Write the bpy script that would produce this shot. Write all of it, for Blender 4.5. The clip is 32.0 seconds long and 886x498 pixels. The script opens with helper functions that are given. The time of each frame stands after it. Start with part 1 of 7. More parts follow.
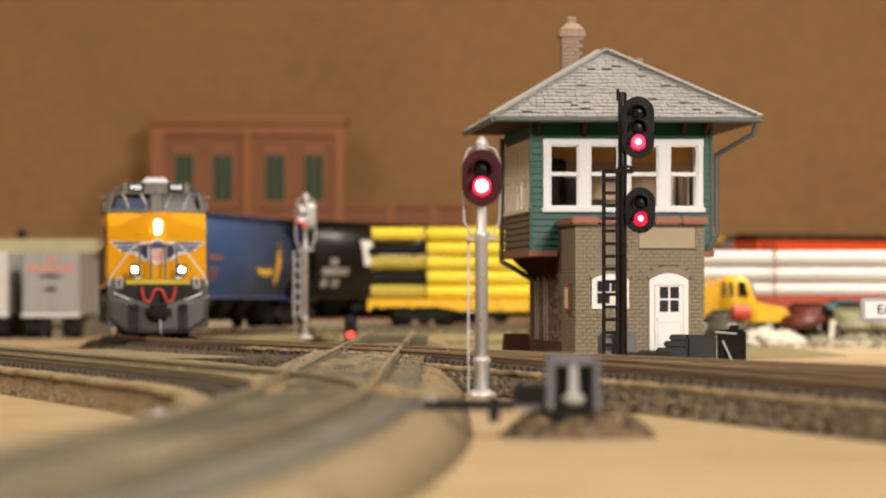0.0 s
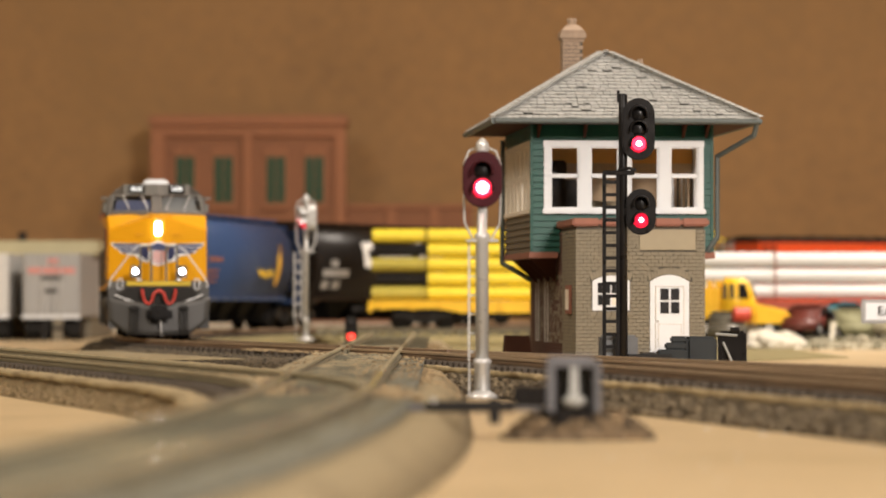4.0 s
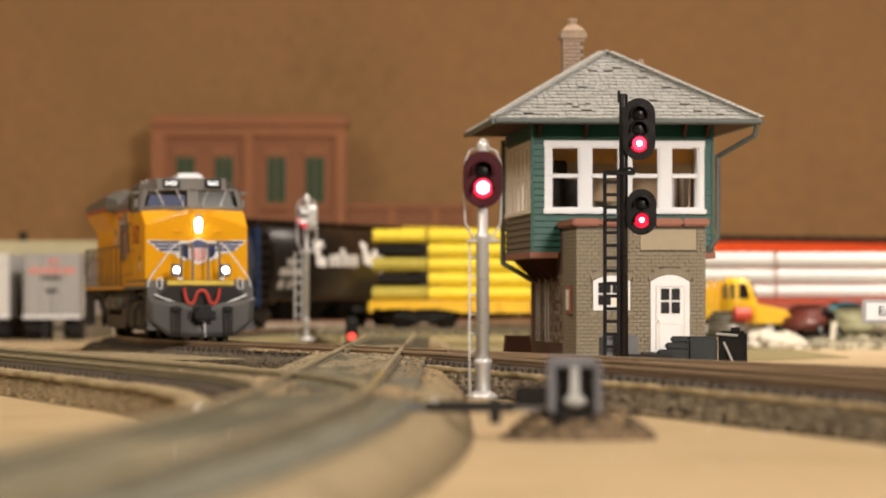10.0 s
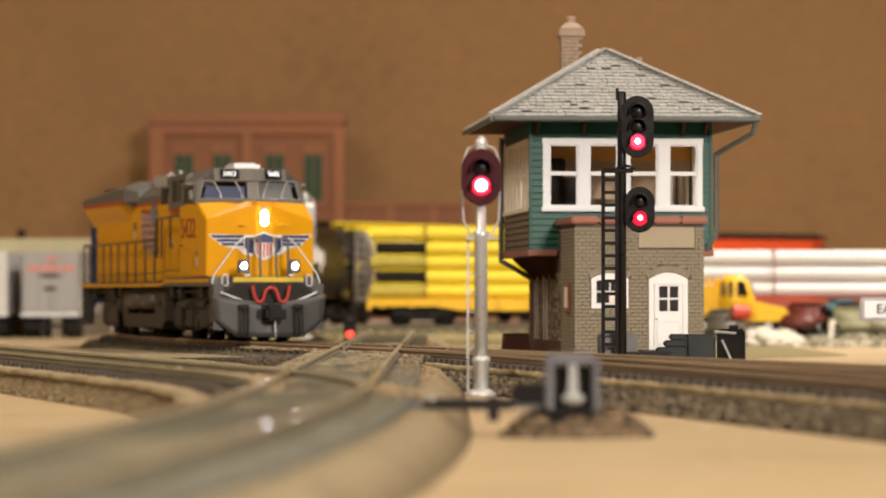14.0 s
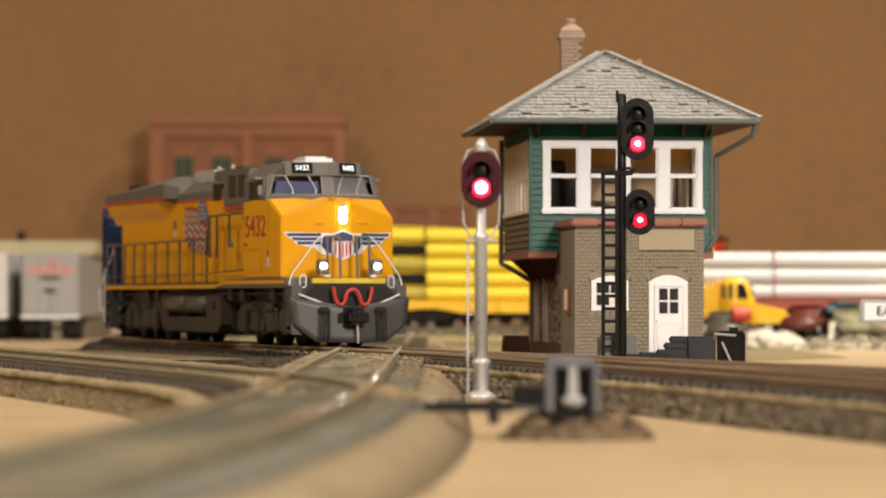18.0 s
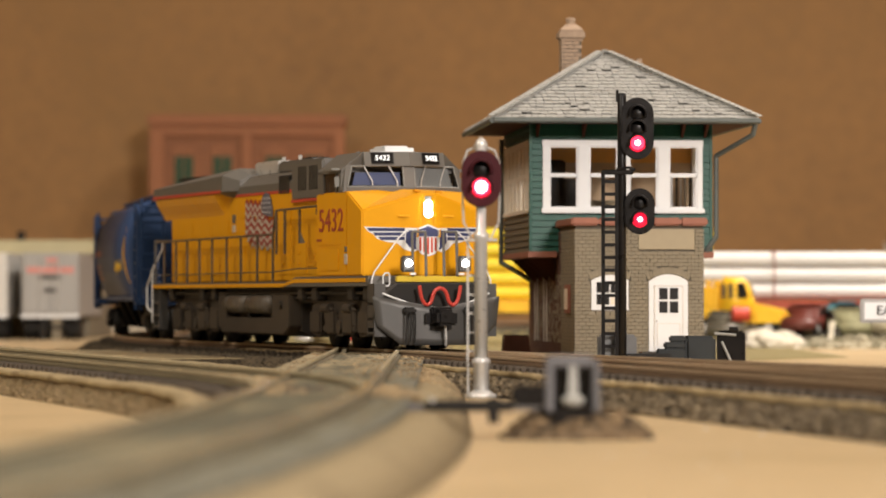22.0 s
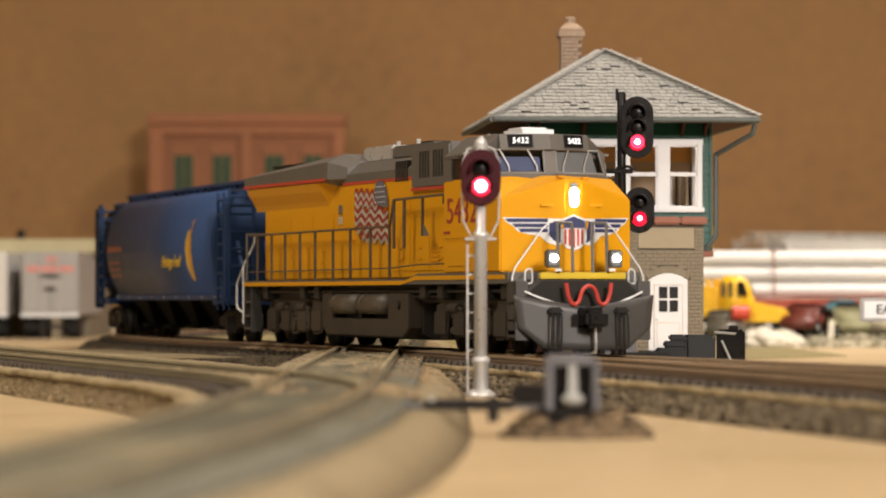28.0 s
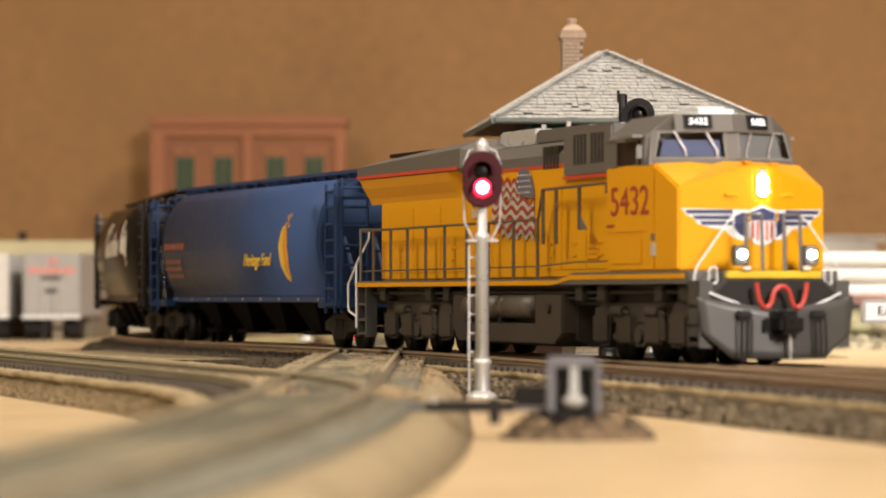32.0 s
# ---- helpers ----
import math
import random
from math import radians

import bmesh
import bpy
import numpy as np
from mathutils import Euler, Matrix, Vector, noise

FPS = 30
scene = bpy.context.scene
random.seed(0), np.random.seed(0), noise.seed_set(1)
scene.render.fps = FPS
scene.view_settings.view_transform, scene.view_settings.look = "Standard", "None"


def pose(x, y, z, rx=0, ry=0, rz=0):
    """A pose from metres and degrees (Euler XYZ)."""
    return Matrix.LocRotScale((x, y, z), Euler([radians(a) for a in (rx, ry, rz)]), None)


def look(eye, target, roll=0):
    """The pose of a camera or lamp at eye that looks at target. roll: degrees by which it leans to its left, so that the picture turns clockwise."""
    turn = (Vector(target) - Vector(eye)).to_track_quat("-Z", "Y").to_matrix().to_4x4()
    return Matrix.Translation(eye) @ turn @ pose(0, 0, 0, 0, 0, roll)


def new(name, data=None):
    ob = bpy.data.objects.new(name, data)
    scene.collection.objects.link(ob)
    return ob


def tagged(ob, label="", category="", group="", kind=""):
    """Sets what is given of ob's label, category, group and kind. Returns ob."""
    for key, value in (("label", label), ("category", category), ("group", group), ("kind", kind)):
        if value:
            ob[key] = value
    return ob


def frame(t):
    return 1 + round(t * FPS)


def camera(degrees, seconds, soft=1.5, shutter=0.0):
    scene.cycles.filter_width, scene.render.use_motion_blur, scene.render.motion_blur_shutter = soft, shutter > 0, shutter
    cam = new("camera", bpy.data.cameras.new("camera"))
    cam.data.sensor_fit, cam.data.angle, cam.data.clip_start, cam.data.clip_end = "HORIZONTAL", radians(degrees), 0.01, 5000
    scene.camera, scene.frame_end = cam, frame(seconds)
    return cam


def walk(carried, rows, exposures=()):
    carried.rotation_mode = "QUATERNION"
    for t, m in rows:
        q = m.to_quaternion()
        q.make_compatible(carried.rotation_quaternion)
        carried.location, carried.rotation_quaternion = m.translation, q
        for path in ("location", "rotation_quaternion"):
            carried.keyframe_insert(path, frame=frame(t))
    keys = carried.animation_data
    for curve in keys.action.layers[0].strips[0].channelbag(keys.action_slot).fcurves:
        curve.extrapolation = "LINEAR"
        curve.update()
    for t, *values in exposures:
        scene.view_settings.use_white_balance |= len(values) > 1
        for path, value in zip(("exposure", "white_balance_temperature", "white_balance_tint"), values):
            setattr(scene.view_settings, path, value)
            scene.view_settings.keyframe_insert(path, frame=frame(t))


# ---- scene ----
# All lengths below are millimetres of the model railway; part() and at() turn them into metres.
S = 0.001
RAIL = 8.0            # height of the rail tops over the table top

# ---- camera: it rests on the table, with a little shake ----
SHAKE = [(0, 0, -2), (1.5, 0, -2), (2, 1, 1), (3, 1, 1), (5.5, 1, 1), (6.5, 0, 0), (7.5, 0, 1), (8.5, 0, 3), (9.5, 1, 3),
         (10, 2, 1), (11, 1, 0), (11.5, 0, -2), (12.5, 0, -2), (13, -1, -3), (14, -1, -3), (16.5, -1, 0), (18, -1, 1), (19, -1, 1),
         (20, -1, 1), (21, -1, 1), (22, -1, 0), (23, 0, 0), (24, -1, 0), (25, -1, -2), (27.5, -1, -2), (28.5, -2, -2),
         (29.5, -1, 0), (30.5, 0, 0), (31, 1, 0), (32, 1, 1)]
FOCAL = 6353.0
cam = camera(2 * math.degrees(math.atan(784 / FOCAL)), 32.0, 1.8, 0.6)
cam.data.dof.use_dof = True
cam.data.dof.focus_distance = 0.95
cam.data.dof.aperture_fstop = 36.0
walk(cam, [(t, pose(0, 0, (14.3 + RAIL) * S, 90.771 + math.degrees(v / FOCAL), 0, math.degrees(u / FOCAL))) for t, u, v in SHAKE],
     [(0, 0.0), (25, 0.0), (28, 0.0), (29, 0.04), (30, 0.17), (31, 0.16), (32, 0.37)])

# ---- the way of the train: millimetres along the main line ----
TRAVEL = [(0, -209.4), (5.5, -209.4), (6, -209.3), (6.5, -206.8), (7, -202), (7.5, -193), (8, -182.5), (8.5, -173), (9, -163), (9.5, -153), (10, -143.3),
          (11, -124), (12, -104.5), (13, -86.8), (14, -67.6), (15, -48.8), (16, -29), (17, -10), (18, 8.8), (19, 28.2), (20, 47.3), (21, 66.2),
          (22, 85), (23, 104), (24, 122.3), (25, 140.7), (26, 158.5), (27, 177), (28, 195.6), (28.5, 205), (29, 215.2), (29.5, 227), (30, 241.5),
          (30.5, 257.8), (31, 274.4), (31.5, 290.6), (32, 307.1)]


# ---- light ----
world = bpy.data.worlds.new("room_world")
scene.world = world
world.use_nodes = True
world.node_tree.nodes["Background"].inputs[0].default_value = (1.0, 0.82, 0.6, 1)
world.node_tree.nodes["Background"].inputs[1].default_value = 0.05


def area_lamp(name, eye, target, size, power, colour, spread=180):
    data = bpy.data.lights.new(name, "AREA")
    data.shape, data.size, data.energy, data.color = "DISK", size, power, colour
    data.spread = radians(spread)
    ob = new(name, data)
    ob.matrix_world = look(eye, target)
    return ob


WARM = (1.0, 0.888, 0.785)
area_lamp("room_lamp_light", (0.55, -0.45, 0.62), (0.05, 1.05, 0.03), 0.36, 23.5, (1.0, 0.895, 0.815))
area_lamp("room_lamp_light", (0.62, 1.35, 1.05), (0.25, 1.55, 0.0), 0.26, 4.9, WARM, 90)
area_lamp("room_lamp_light", (-0.65, 0.3, 0.95), (-0.05, 1.2, 0), 0.5, 9.4, (1.0, 0.88, 0.73))


# ---- materials ----
def mat(name, colour, rough=0.5, metal=0.0, vary=0.12, grain=400.0, bump=0.15, dirt=None, dirt_amount=0.0, coat=0.0, spec=0.5, step=0.0002):
    m = bpy.data.materials.new(name)
    m.use_nodes = True
    nt = m.node_tree
    b = nt.nodes["Principled BSDF"]
    tc = nt.nodes.new("ShaderNodeTexCoord")
    n1 = nt.nodes.new("ShaderNodeTexNoise")
    n1.inputs["Scale"].default_value = grain
    n1.inputs["Detail"].default_value = 5
    n2 = nt.nodes.new("ShaderNodeTexNoise")
    n2.inputs["Scale"].default_value = grain * 0.07
    n2.inputs["Detail"].default_value = 4
    for n in (n1, n2):
        nt.links.new(tc.outputs["Object"], n.inputs["Vector"])
    info = nt.nodes.new("ShaderNodeObjectInfo")
    add = nt.nodes.new("ShaderNodeMath")
    add.operation = "ADD"
    nt.links.new(n1.outputs["Fac"], add.inputs[0])
    nt.links.new(n2.outputs["Fac"], add.inputs[1])
    add2 = nt.nodes.new("ShaderNodeMath")
    add2.operation = "MULTIPLY_ADD"
    nt.links.new(info.outputs["Random"], add2.inputs[0])
    add2.inputs[1].default_value = 0.25
    nt.links.new(add.outputs[0], add2.inputs[2])
    mr = nt.nodes.new("ShaderNodeMapRange")
    mr.inputs["From Min"].default_value, mr.inputs["From Max"].default_value = 0.65, 1.6
    mr.inputs["To Min"].default_value, mr.inputs["To Max"].default_value = 1 - vary, 1 + vary
    nt.links.new(add2.outputs[0], mr.inputs["Value"])
    mul = nt.nodes.new("ShaderNodeMix")
    mul.data_type, mul.blend_type = "RGBA", "MULTIPLY"
    mul.inputs["Factor"].default_value = 1
    mul.inputs["A"].default_value = (*colour, 1)
    nt.links.new(mr.outputs["Result"], mul.inputs["B"])
    out = mul.outputs["Result"]
    if dirt:
        ramp = nt.nodes.new("ShaderNodeMapRange")
        ramp.inputs["From Min"].default_value, ramp.inputs["From Max"].default_value = 0.5, 0.72
        ramp.inputs["To Max"].default_value = dirt_amount
        nt.links.new(n2.outputs["Fac"], ramp.inputs["Value"])
        mx = nt.nodes.new("ShaderNodeMix")
        mx.data_type = "RGBA"
        nt.links.new(ramp.outputs["Result"], mx.inputs["Factor"])
        nt.links.new(out, mx.inputs["A"])
        mx.inputs["B"].default_value = (*dirt, 1)
        out = mx.outputs["Result"]
    nt.links.new(out, b.inputs["Base Color"])
    rr = nt.nodes.new("ShaderNodeMapRange")
    rr.inputs["To Min"].default_value, rr.inputs["To Max"].default_value = max(0.05, rough - 0.1), min(1, rough + 0.1)
    nt.links.new(n1.outputs["Fac"], rr.inputs["Value"])
    nt.links.new(rr.outputs["Result"], b.inputs["Roughness"])
    b.inputs["Metallic"].default_value = metal
    b.inputs["Specular IOR Level"].default_value = spec
    b.inputs["Coat Weight"].default_value = coat
    if bump:
        bp = nt.nodes.new("ShaderNodeBump")
        bp.inputs["Strength"].default_value = bump
        bp.inputs["Distance"].default_value = step
        nt.links.new(n1.outputs["Fac"], bp.inputs["Height"])
        nt.links.new(bp.outputs["Normal"], b.inputs["Normal"])
    return m


def glow(name, colour, power):
    m = bpy.data.materials.new(name)
    m.use_nodes = True
    b = m.node_tree.nodes["Principled BSDF"]
    b.inputs["Base Color"].default_value = (*[c * 0.6 for c in colour], 1)
    b.inputs["Emission Color"].default_value = (*colour, 1)
    b.inputs["Emission Strength"].default_value = power
    return m


def glass(name, tint=(1, 1, 1), rough=0.02, ior=1.45):
    m = bpy.data.materials.new(name)
    m.use_nodes = True
    nt = m.node_tree
    nt.nodes.remove(nt.nodes["Principled BSDF"])
    tr = nt.nodes.new("ShaderNodeBsdfTransparent")
    tr.inputs[0].default_value = (*tint, 1)
    gl = nt.nodes.new("ShaderNodeBsdfGlossy")
    gl.inputs["Roughness"].default_value = rough
    fr = nt.nodes.new("ShaderNodeFresnel")
    fr.inputs[0].default_value = ior
    mx = nt.nodes.new("ShaderNodeMixShader")
    nt.links.new(fr.outputs[0], mx.inputs[0])
    nt.links.new(tr.outputs[0], mx.inputs[1])
    nt.links.new(gl.outputs[0], mx.inputs[2])
    nt.links.new(mx.outputs[0], nt.nodes["Material Output"].inputs["Surface"])
    return m


M_TABLE = mat("tan_painted_board", (0.58, 0.445, 0.26), 0.45, vary=0.2, grain=330, bump=0.3, dirt=(0.36, 0.275, 0.145), dirt_amount=0.75, step=0.0004)
M_WALL = mat("brown_hardboard", (0.312, 0.17, 0.0625), 0.75, vary=0.24, grain=95, bump=0.25, dirt=(0.245, 0.138, 0.05), dirt_amount=0.6, step=0.001)
M_ROOM = mat("room_paint", (0.55, 0.47, 0.36), 0.8, vary=0.05, grain=8, bump=0.0)
M_BALLAST = mat("ballast_grit", (0.09, 0.07, 0.045), 0.95, vary=0.6, grain=900, bump=0.9, dirt=(0.16, 0.125, 0.08), dirt_amount=0.6, step=0.0008)
M_SAND = mat("sandy_ballast", (0.31, 0.245, 0.14), 0.95, vary=0.45, grain=800, bump=0.8, dirt=(0.22, 0.175, 0.1), dirt_amount=0.6, step=0.0007)
M_DUST = mat("sandy_dust", (0.33, 0.275, 0.17), 0.95, vary=0.35, grain=700, bump=0.8, dirt=(0.23, 0.2, 0.125), dirt_amount=0.8, step=0.0006)
M_FILL = mat("olive_brown_dust", (0.3, 0.24, 0.135), 0.95, vary=0.5, grain=420, bump=1.0, dirt=(0.16, 0.128, 0.07), dirt_amount=0.85, step=0.0007)
M_GREYDUST = mat("grey_green_dust", (0.13, 0.125, 0.085), 0.75, vary=0.45, grain=260, bump=0.8, dirt=(0.27, 0.225, 0.13), dirt_amount=0.8, step=0.0006)
M_BLUEDUST = mat("blue_grey_dust", (0.165, 0.165, 0.13), 0.7, vary=0.3, grain=400, bump=0.5, dirt=(0.13, 0.125, 0.095), dirt_amount=0.6, step=0.0006)
M_GRIT = mat("brown_grit", (0.2, 0.15, 0.085), 0.95, vary=0.6, grain=700, bump=0.9, dirt=(0.07, 0.052, 0.034), dirt_amount=0.8, step=0.0007)
def stones(name, dark, light):
    m = mat(name, dark, 0.95, vary=0.3, grain=900, bump=0.4)
    nt = m.node_tree
    geo = nt.nodes.new("ShaderNodeNewGeometry")
    ramp = nt.nodes.new("ShaderNodeMix")
    ramp.data_type = "RGBA"
    nt.links.new(geo.outputs["Random Per Island"], ramp.inputs["Factor"])
    ramp.inputs["A"].default_value, ramp.inputs["B"].default_value = (*dark, 1), (*light, 1)
    nt.links.new(ramp.outputs["Result"], nt.nodes["Principled BSDF"].inputs["Base Color"])
    return m


M_GRAVEL = stones("dark_gravel", (0.02, 0.016, 0.011), (0.14, 0.11, 0.07))
M_GRAVEL2 = stones("tan_gravel", (0.19, 0.135, 0.072), (0.38, 0.28, 0.155))
M_GRAVEL3 = stones("brown_gravel", (0.045, 0.034, 0.022), (0.25, 0.195, 0.12))
M_TIE = mat("dark_tie_plastic", (0.045, 0.033, 0.025), 0.8, vary=0.4, grain=700, bump=0.4, dirt=(0.2, 0.16, 0.1), dirt_amount=0.35)
M_TIE2 = mat("dusty_tie", (0.15, 0.135, 0.085), 0.85, vary=0.6, grain=700, bump=0.4, dirt=(0.1, 0.08, 0.05), dirt_amount=0.5)
M_RAIL = mat("rusty_rail", (0.2, 0.13, 0.082), 0.55, 0.1, vary=0.3, grain=600, bump=0.1)
M_RAIL2 = mat("dusty_rail", (0.18, 0.155, 0.1), 0.6, 0.1, vary=0.3, grain=600, bump=0.1)
M_RAILBRANCH = mat("brown_rail", (0.18, 0.12, 0.075), 0.55, 0.1, vary=0.35, grain=600, bump=0.1)
M_SHOULDER = mat("tan_cork_shoulder", (0.39, 0.305, 0.17), 0.95, vary=0.5, grain=600, bump=1.0, dirt=(0.13, 0.095, 0.05), dirt_amount=0.85, step=0.0006)
M_SCENIC = mat("olive_tan_ground", (0.27, 0.225, 0.105), 0.95, vary=0.4, grain=500, bump=0.6, dirt=(0.2, 0.17, 0.08), dirt_amount=0.7, step=0.0006)
M_RAILTOP = mat("worn_rail_top", (0.52, 0.4, 0.27), 0.4, 0.4, vary=0.2, grain=600, bump=0.05)
M_RAILTOP2 = mat("dusty_rail_top", (0.37, 0.33, 0.22), 0.145, 0.0, vary=0.3, grain=300, bump=0.0)
M_RAIL2TOP = mat("dull_rail_top", (0.36, 0.31, 0.2), 0.5, 0.0, vary=0.3, grain=300, bump=0.0)
M_YELLOW = mat("loco_yellow", (0.73, 0.338, 0.005), 0.5, vary=0.05, grain=300, bump=0.03, dirt=(0.64, 0.32, 0.006), dirt_amount=0.3, spec=0.2)
M_GREY = mat("loco_grey", (0.125, 0.118, 0.106), 0.5, vary=0.1, grain=300, bump=0.05, dirt=(0.095, 0.088, 0.075), dirt_amount=0.4)
M_PLOWDARK = mat("plow_dark_grey", (0.06, 0.058, 0.055), 0.45, vary=0.12, grain=300, bump=0.05)
M_PLOW = mat("plow_grey", (0.2, 0.2, 0.19), 0.42, vary=0.12, grain=300, bump=0.05)
M_UNDER = mat("underframe_grey", (0.024, 0.021, 0.018), 0.6, vary=0.25, grain=400, bump=0.2, dirt=(0.04, 0.033, 0.027), dirt_amount=0.5)
M_TRUCK = mat("dusty_truck_grey", (0.055, 0.045, 0.036), 0.65, vary=0.25, grain=400, bump=0.2, dirt=(0.085, 0.068, 0.05), dirt_amount=0.5, spec=0.3)
M_STAUNCH = mat("dark_handrail_grey", (0.1, 0.072, 0.045), 0.5, vary=0.15, grain=300, bump=0.05)
M_DARK = mat("dark_plastic", (0.017, 0.0155, 0.014), 0.6, vary=0.3, grain=400, bump=0.1, spec=0.2)
# Hopper bays, blackened to hold the shade under the car.
M_BAYSHADE = mat("shade_black", (0.006, 0.0055, 0.005), 0.8, vary=0.3, grain=400, bump=0.1, spec=0.08)
M_BLACK = mat("black_paint", (0.01, 0.009, 0.009), 0.3, vary=0.3, grain=400, bump=0.05, spec=0.25)
M_WHITE = mat("white_paint", (0.745, 0.76, 0.775), 0.45, vary=0.04, grain=300, bump=0.05)
M_REDLINE = mat("red_paint", (0.55, 0.06, 0.03), 0.4, vary=0.08, grain=300, bump=0.03)
M_NAVY = mat("navy_paint", (0.03, 0.04, 0.12), 0.4, vary=0.1, grain=300, bump=0.03)
M_BLUE = mat("car_blue", (0.037, 0.068, 0.16), 0.48, vary=0.1, grain=300, bump=0.03, dirt=(0.045, 0.062, 0.125), dirt_amount=0.4, spec=0.14)
# Car blue with the shade of the recessed ends darkened into it.
M_BLUEEND = mat("shaded_blue_end", (0.018, 0.04, 0.1), 0.5, vary=0.15, grain=300, bump=0.03, dirt=(0.02, 0.03, 0.06), dirt_amount=0.4, spec=0.14)
M_SILVER = mat("silver_paint", (0.6, 0.6, 0.59), 0.3, 0.35, vary=0.08, grain=500, bump=0.05)
M_CLEAR = glass("window_glass")
M_SMOKE = glass("cab_glass", (0.88, 0.9, 0.93), 0.1, 1.6)
M_HEAD = glow("headlight_glow", (1.0, 0.97, 0.92), 65.0)
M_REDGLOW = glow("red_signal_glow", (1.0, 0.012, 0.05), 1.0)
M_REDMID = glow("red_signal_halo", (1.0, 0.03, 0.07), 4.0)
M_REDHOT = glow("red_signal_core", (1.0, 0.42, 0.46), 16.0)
M_DIMRED = glow("red_dwarf_glow", (1.0, 0.05, 0.03), 3.0)
M_BOARD = glow("number_board_glow", (0.9, 0.9, 0.88), 1.3)


# ---- building blocks, in millimetres ----
def box(bm, x0, x1, y0, y1, z0, z1, bevel=0.0):
    vs = [bm.verts.new((x, y, z)) for x in (x0, x1) for y in (y0, y1) for z in (z0, z1)]
    fs = [bm.faces.new([vs[i] for i in q]) for q in ((0, 1, 3, 2), (4, 6, 7, 5), (0, 4, 5, 1), (2, 3, 7, 6), (0, 2, 6, 4), (1, 5, 7, 3))]
    if bevel:
        bmesh.ops.bevel(bm, geom=list({e for f in fs for e in f.edges}), offset=bevel, segments=2, affect="EDGES")
    return bm


def prism(bm, pts, axis, a, b):
    """A closed outline of two coordinates, drawn out along an axis from a to b."""
    def put(u, v, w):
        return {"x": (w, u, v), "y": (u, w, v), "z": (u, v, w)}[axis]
    lo = [bm.verts.new(put(u, v, a)) for u, v in pts]
    hi = [bm.verts.new(put(u, v, b)) for u, v in pts]
    n = len(pts)
    faces = [bm.faces.new(lo[::-1]), bm.faces.new(hi)]
    faces += [bm.faces.new((lo[i], lo[(i + 1) % n], hi[(i + 1) % n], hi[i])) for i in range(n)]
    bmesh.ops.recalc_face_normals(bm, faces=faces)
    return bm


def rod(bm, p, q, r, seg=10, r2=None, caps=True):
    p, q = Vector(p), Vector(q)
    d = q - p
    m = Matrix.Translation((p + q) / 2) @ d.to_track_quat("Z", "Y").to_matrix().to_4x4()
    bmesh.ops.create_cone(bm, cap_ends=caps, segments=seg, radius1=r, radius2=r if r2 is None else r2, depth=d.length, matrix=m)
    return bm


def wire(bm, pts, r, seg=6):
    for a, b in zip(pts, pts[1:]):
        rod(bm, a, b, r, seg)
    for p in pts[1:-1]:
        bmesh.ops.create_icosphere(bm, subdivisions=1, radius=r * 1.02, matrix=Matrix.Translation(p))
    return bm


def ball(bm, p, r, sub=2, scale=(1, 1, 1)):
    bmesh.ops.create_icosphere(bm, subdivisions=sub, radius=r, matrix=Matrix.Translation(p) @ Matrix.Diagonal((*scale, 1)))
    return bm


def lathe(bm, pts, seg=20, centre=(0, 0)):
    """Rings (radius, z) turned about an upright axis."""
    rings = [[bm.verts.new((centre[0] + r * math.cos(2 * math.pi * i / seg), centre[1] + r * math.sin(2 * math.pi * i / seg), z)) for i in range(seg)] for r, z in pts]
    for a, b in zip(rings, rings[1:]):
        for i in range(seg):
            bm.faces.new((a[i], a[(i + 1) % seg], b[(i + 1) % seg], b[i]))
    bm.faces.new(rings[0][::-1])
    bm.faces.new(rings[-1])
    return bm


def mesh(name, bm, material, smooth=False):
    me = bpy.data.meshes.new(name)
    bmesh.ops.scale(bm, vec=(S, S, S), verts=bm.verts)
    bm.to_mesh(me)
    bm.free()
    me.materials.append(material)
    if smooth:
        me.shade_auto_smooth(angle=radians(40)) if hasattr(me, "shade_auto_smooth") else me.polygons.foreach_set("use_smooth", [True] * len(me.polygons))
    return me


def part(name, bm, material, parent, label="", smooth=False, at=None):
    ob = new(name, mesh(name, bm, material, smooth) if isinstance(bm, bmesh.types.BMesh) else bm)
    ob.parent = parent
    if at is not None:
        ob.matrix_local = at
    return tagged(ob, label) if label else ob


def put(x, y, z=0.0, rz=0.0, rx=0.0, ry=0.0):
    """A pose in millimetres, over the table top, and degrees."""
    return pose(x * S, y * S, z * S, rx, ry, rz)


def thing(name, label, category, m=None, group="", kind=""):
    ob = new(name)
    ob.empty_display_size = 0.01
    ob.matrix_basis = m or Matrix()
    return tagged(ob, label, category, group, kind)


def solid(name, bm, material, label, category, kind="structure", m=None, smooth=False, group=""):
    ob = new(name, mesh(name, bm, material, smooth))
    ob.matrix_basis = m or Matrix()
    return tagged(ob, label, category, group, kind)


def BM():
    return bmesh.new()


def text_mesh(word, size, material, depth=0.08):
    cu = bpy.data.curves.new("lettering", "FONT")
    cu.body, cu.size, cu.extrude, cu.align_x, cu.align_y = word, size * S, depth * S, "CENTER", "CENTER"
    ob = bpy.data.objects.new("lettering", cu)
    scene.collection.objects.link(ob)
    me = bpy.data.meshes.new_from_object(ob.evaluated_get(bpy.context.evaluated_depsgraph_get()))
    bpy.data.objects.remove(ob)
    me.materials.clear()
    me.materials.append(material)
    return me


# ---- the lines of track, seen from above ----
def advance(p, a, d, k):
    if abs(k) < 1e-9:
        return (p[0] + d * math.sin(a), p[1] - d * math.cos(a)), a
    b = a + k * d
    return (p[0] + (math.cos(a) - math.cos(b)) / k, p[1] + (math.sin(a) - math.sin(b)) / k), b


START, HEAD = (-68.49, 1171.59), 0.33427
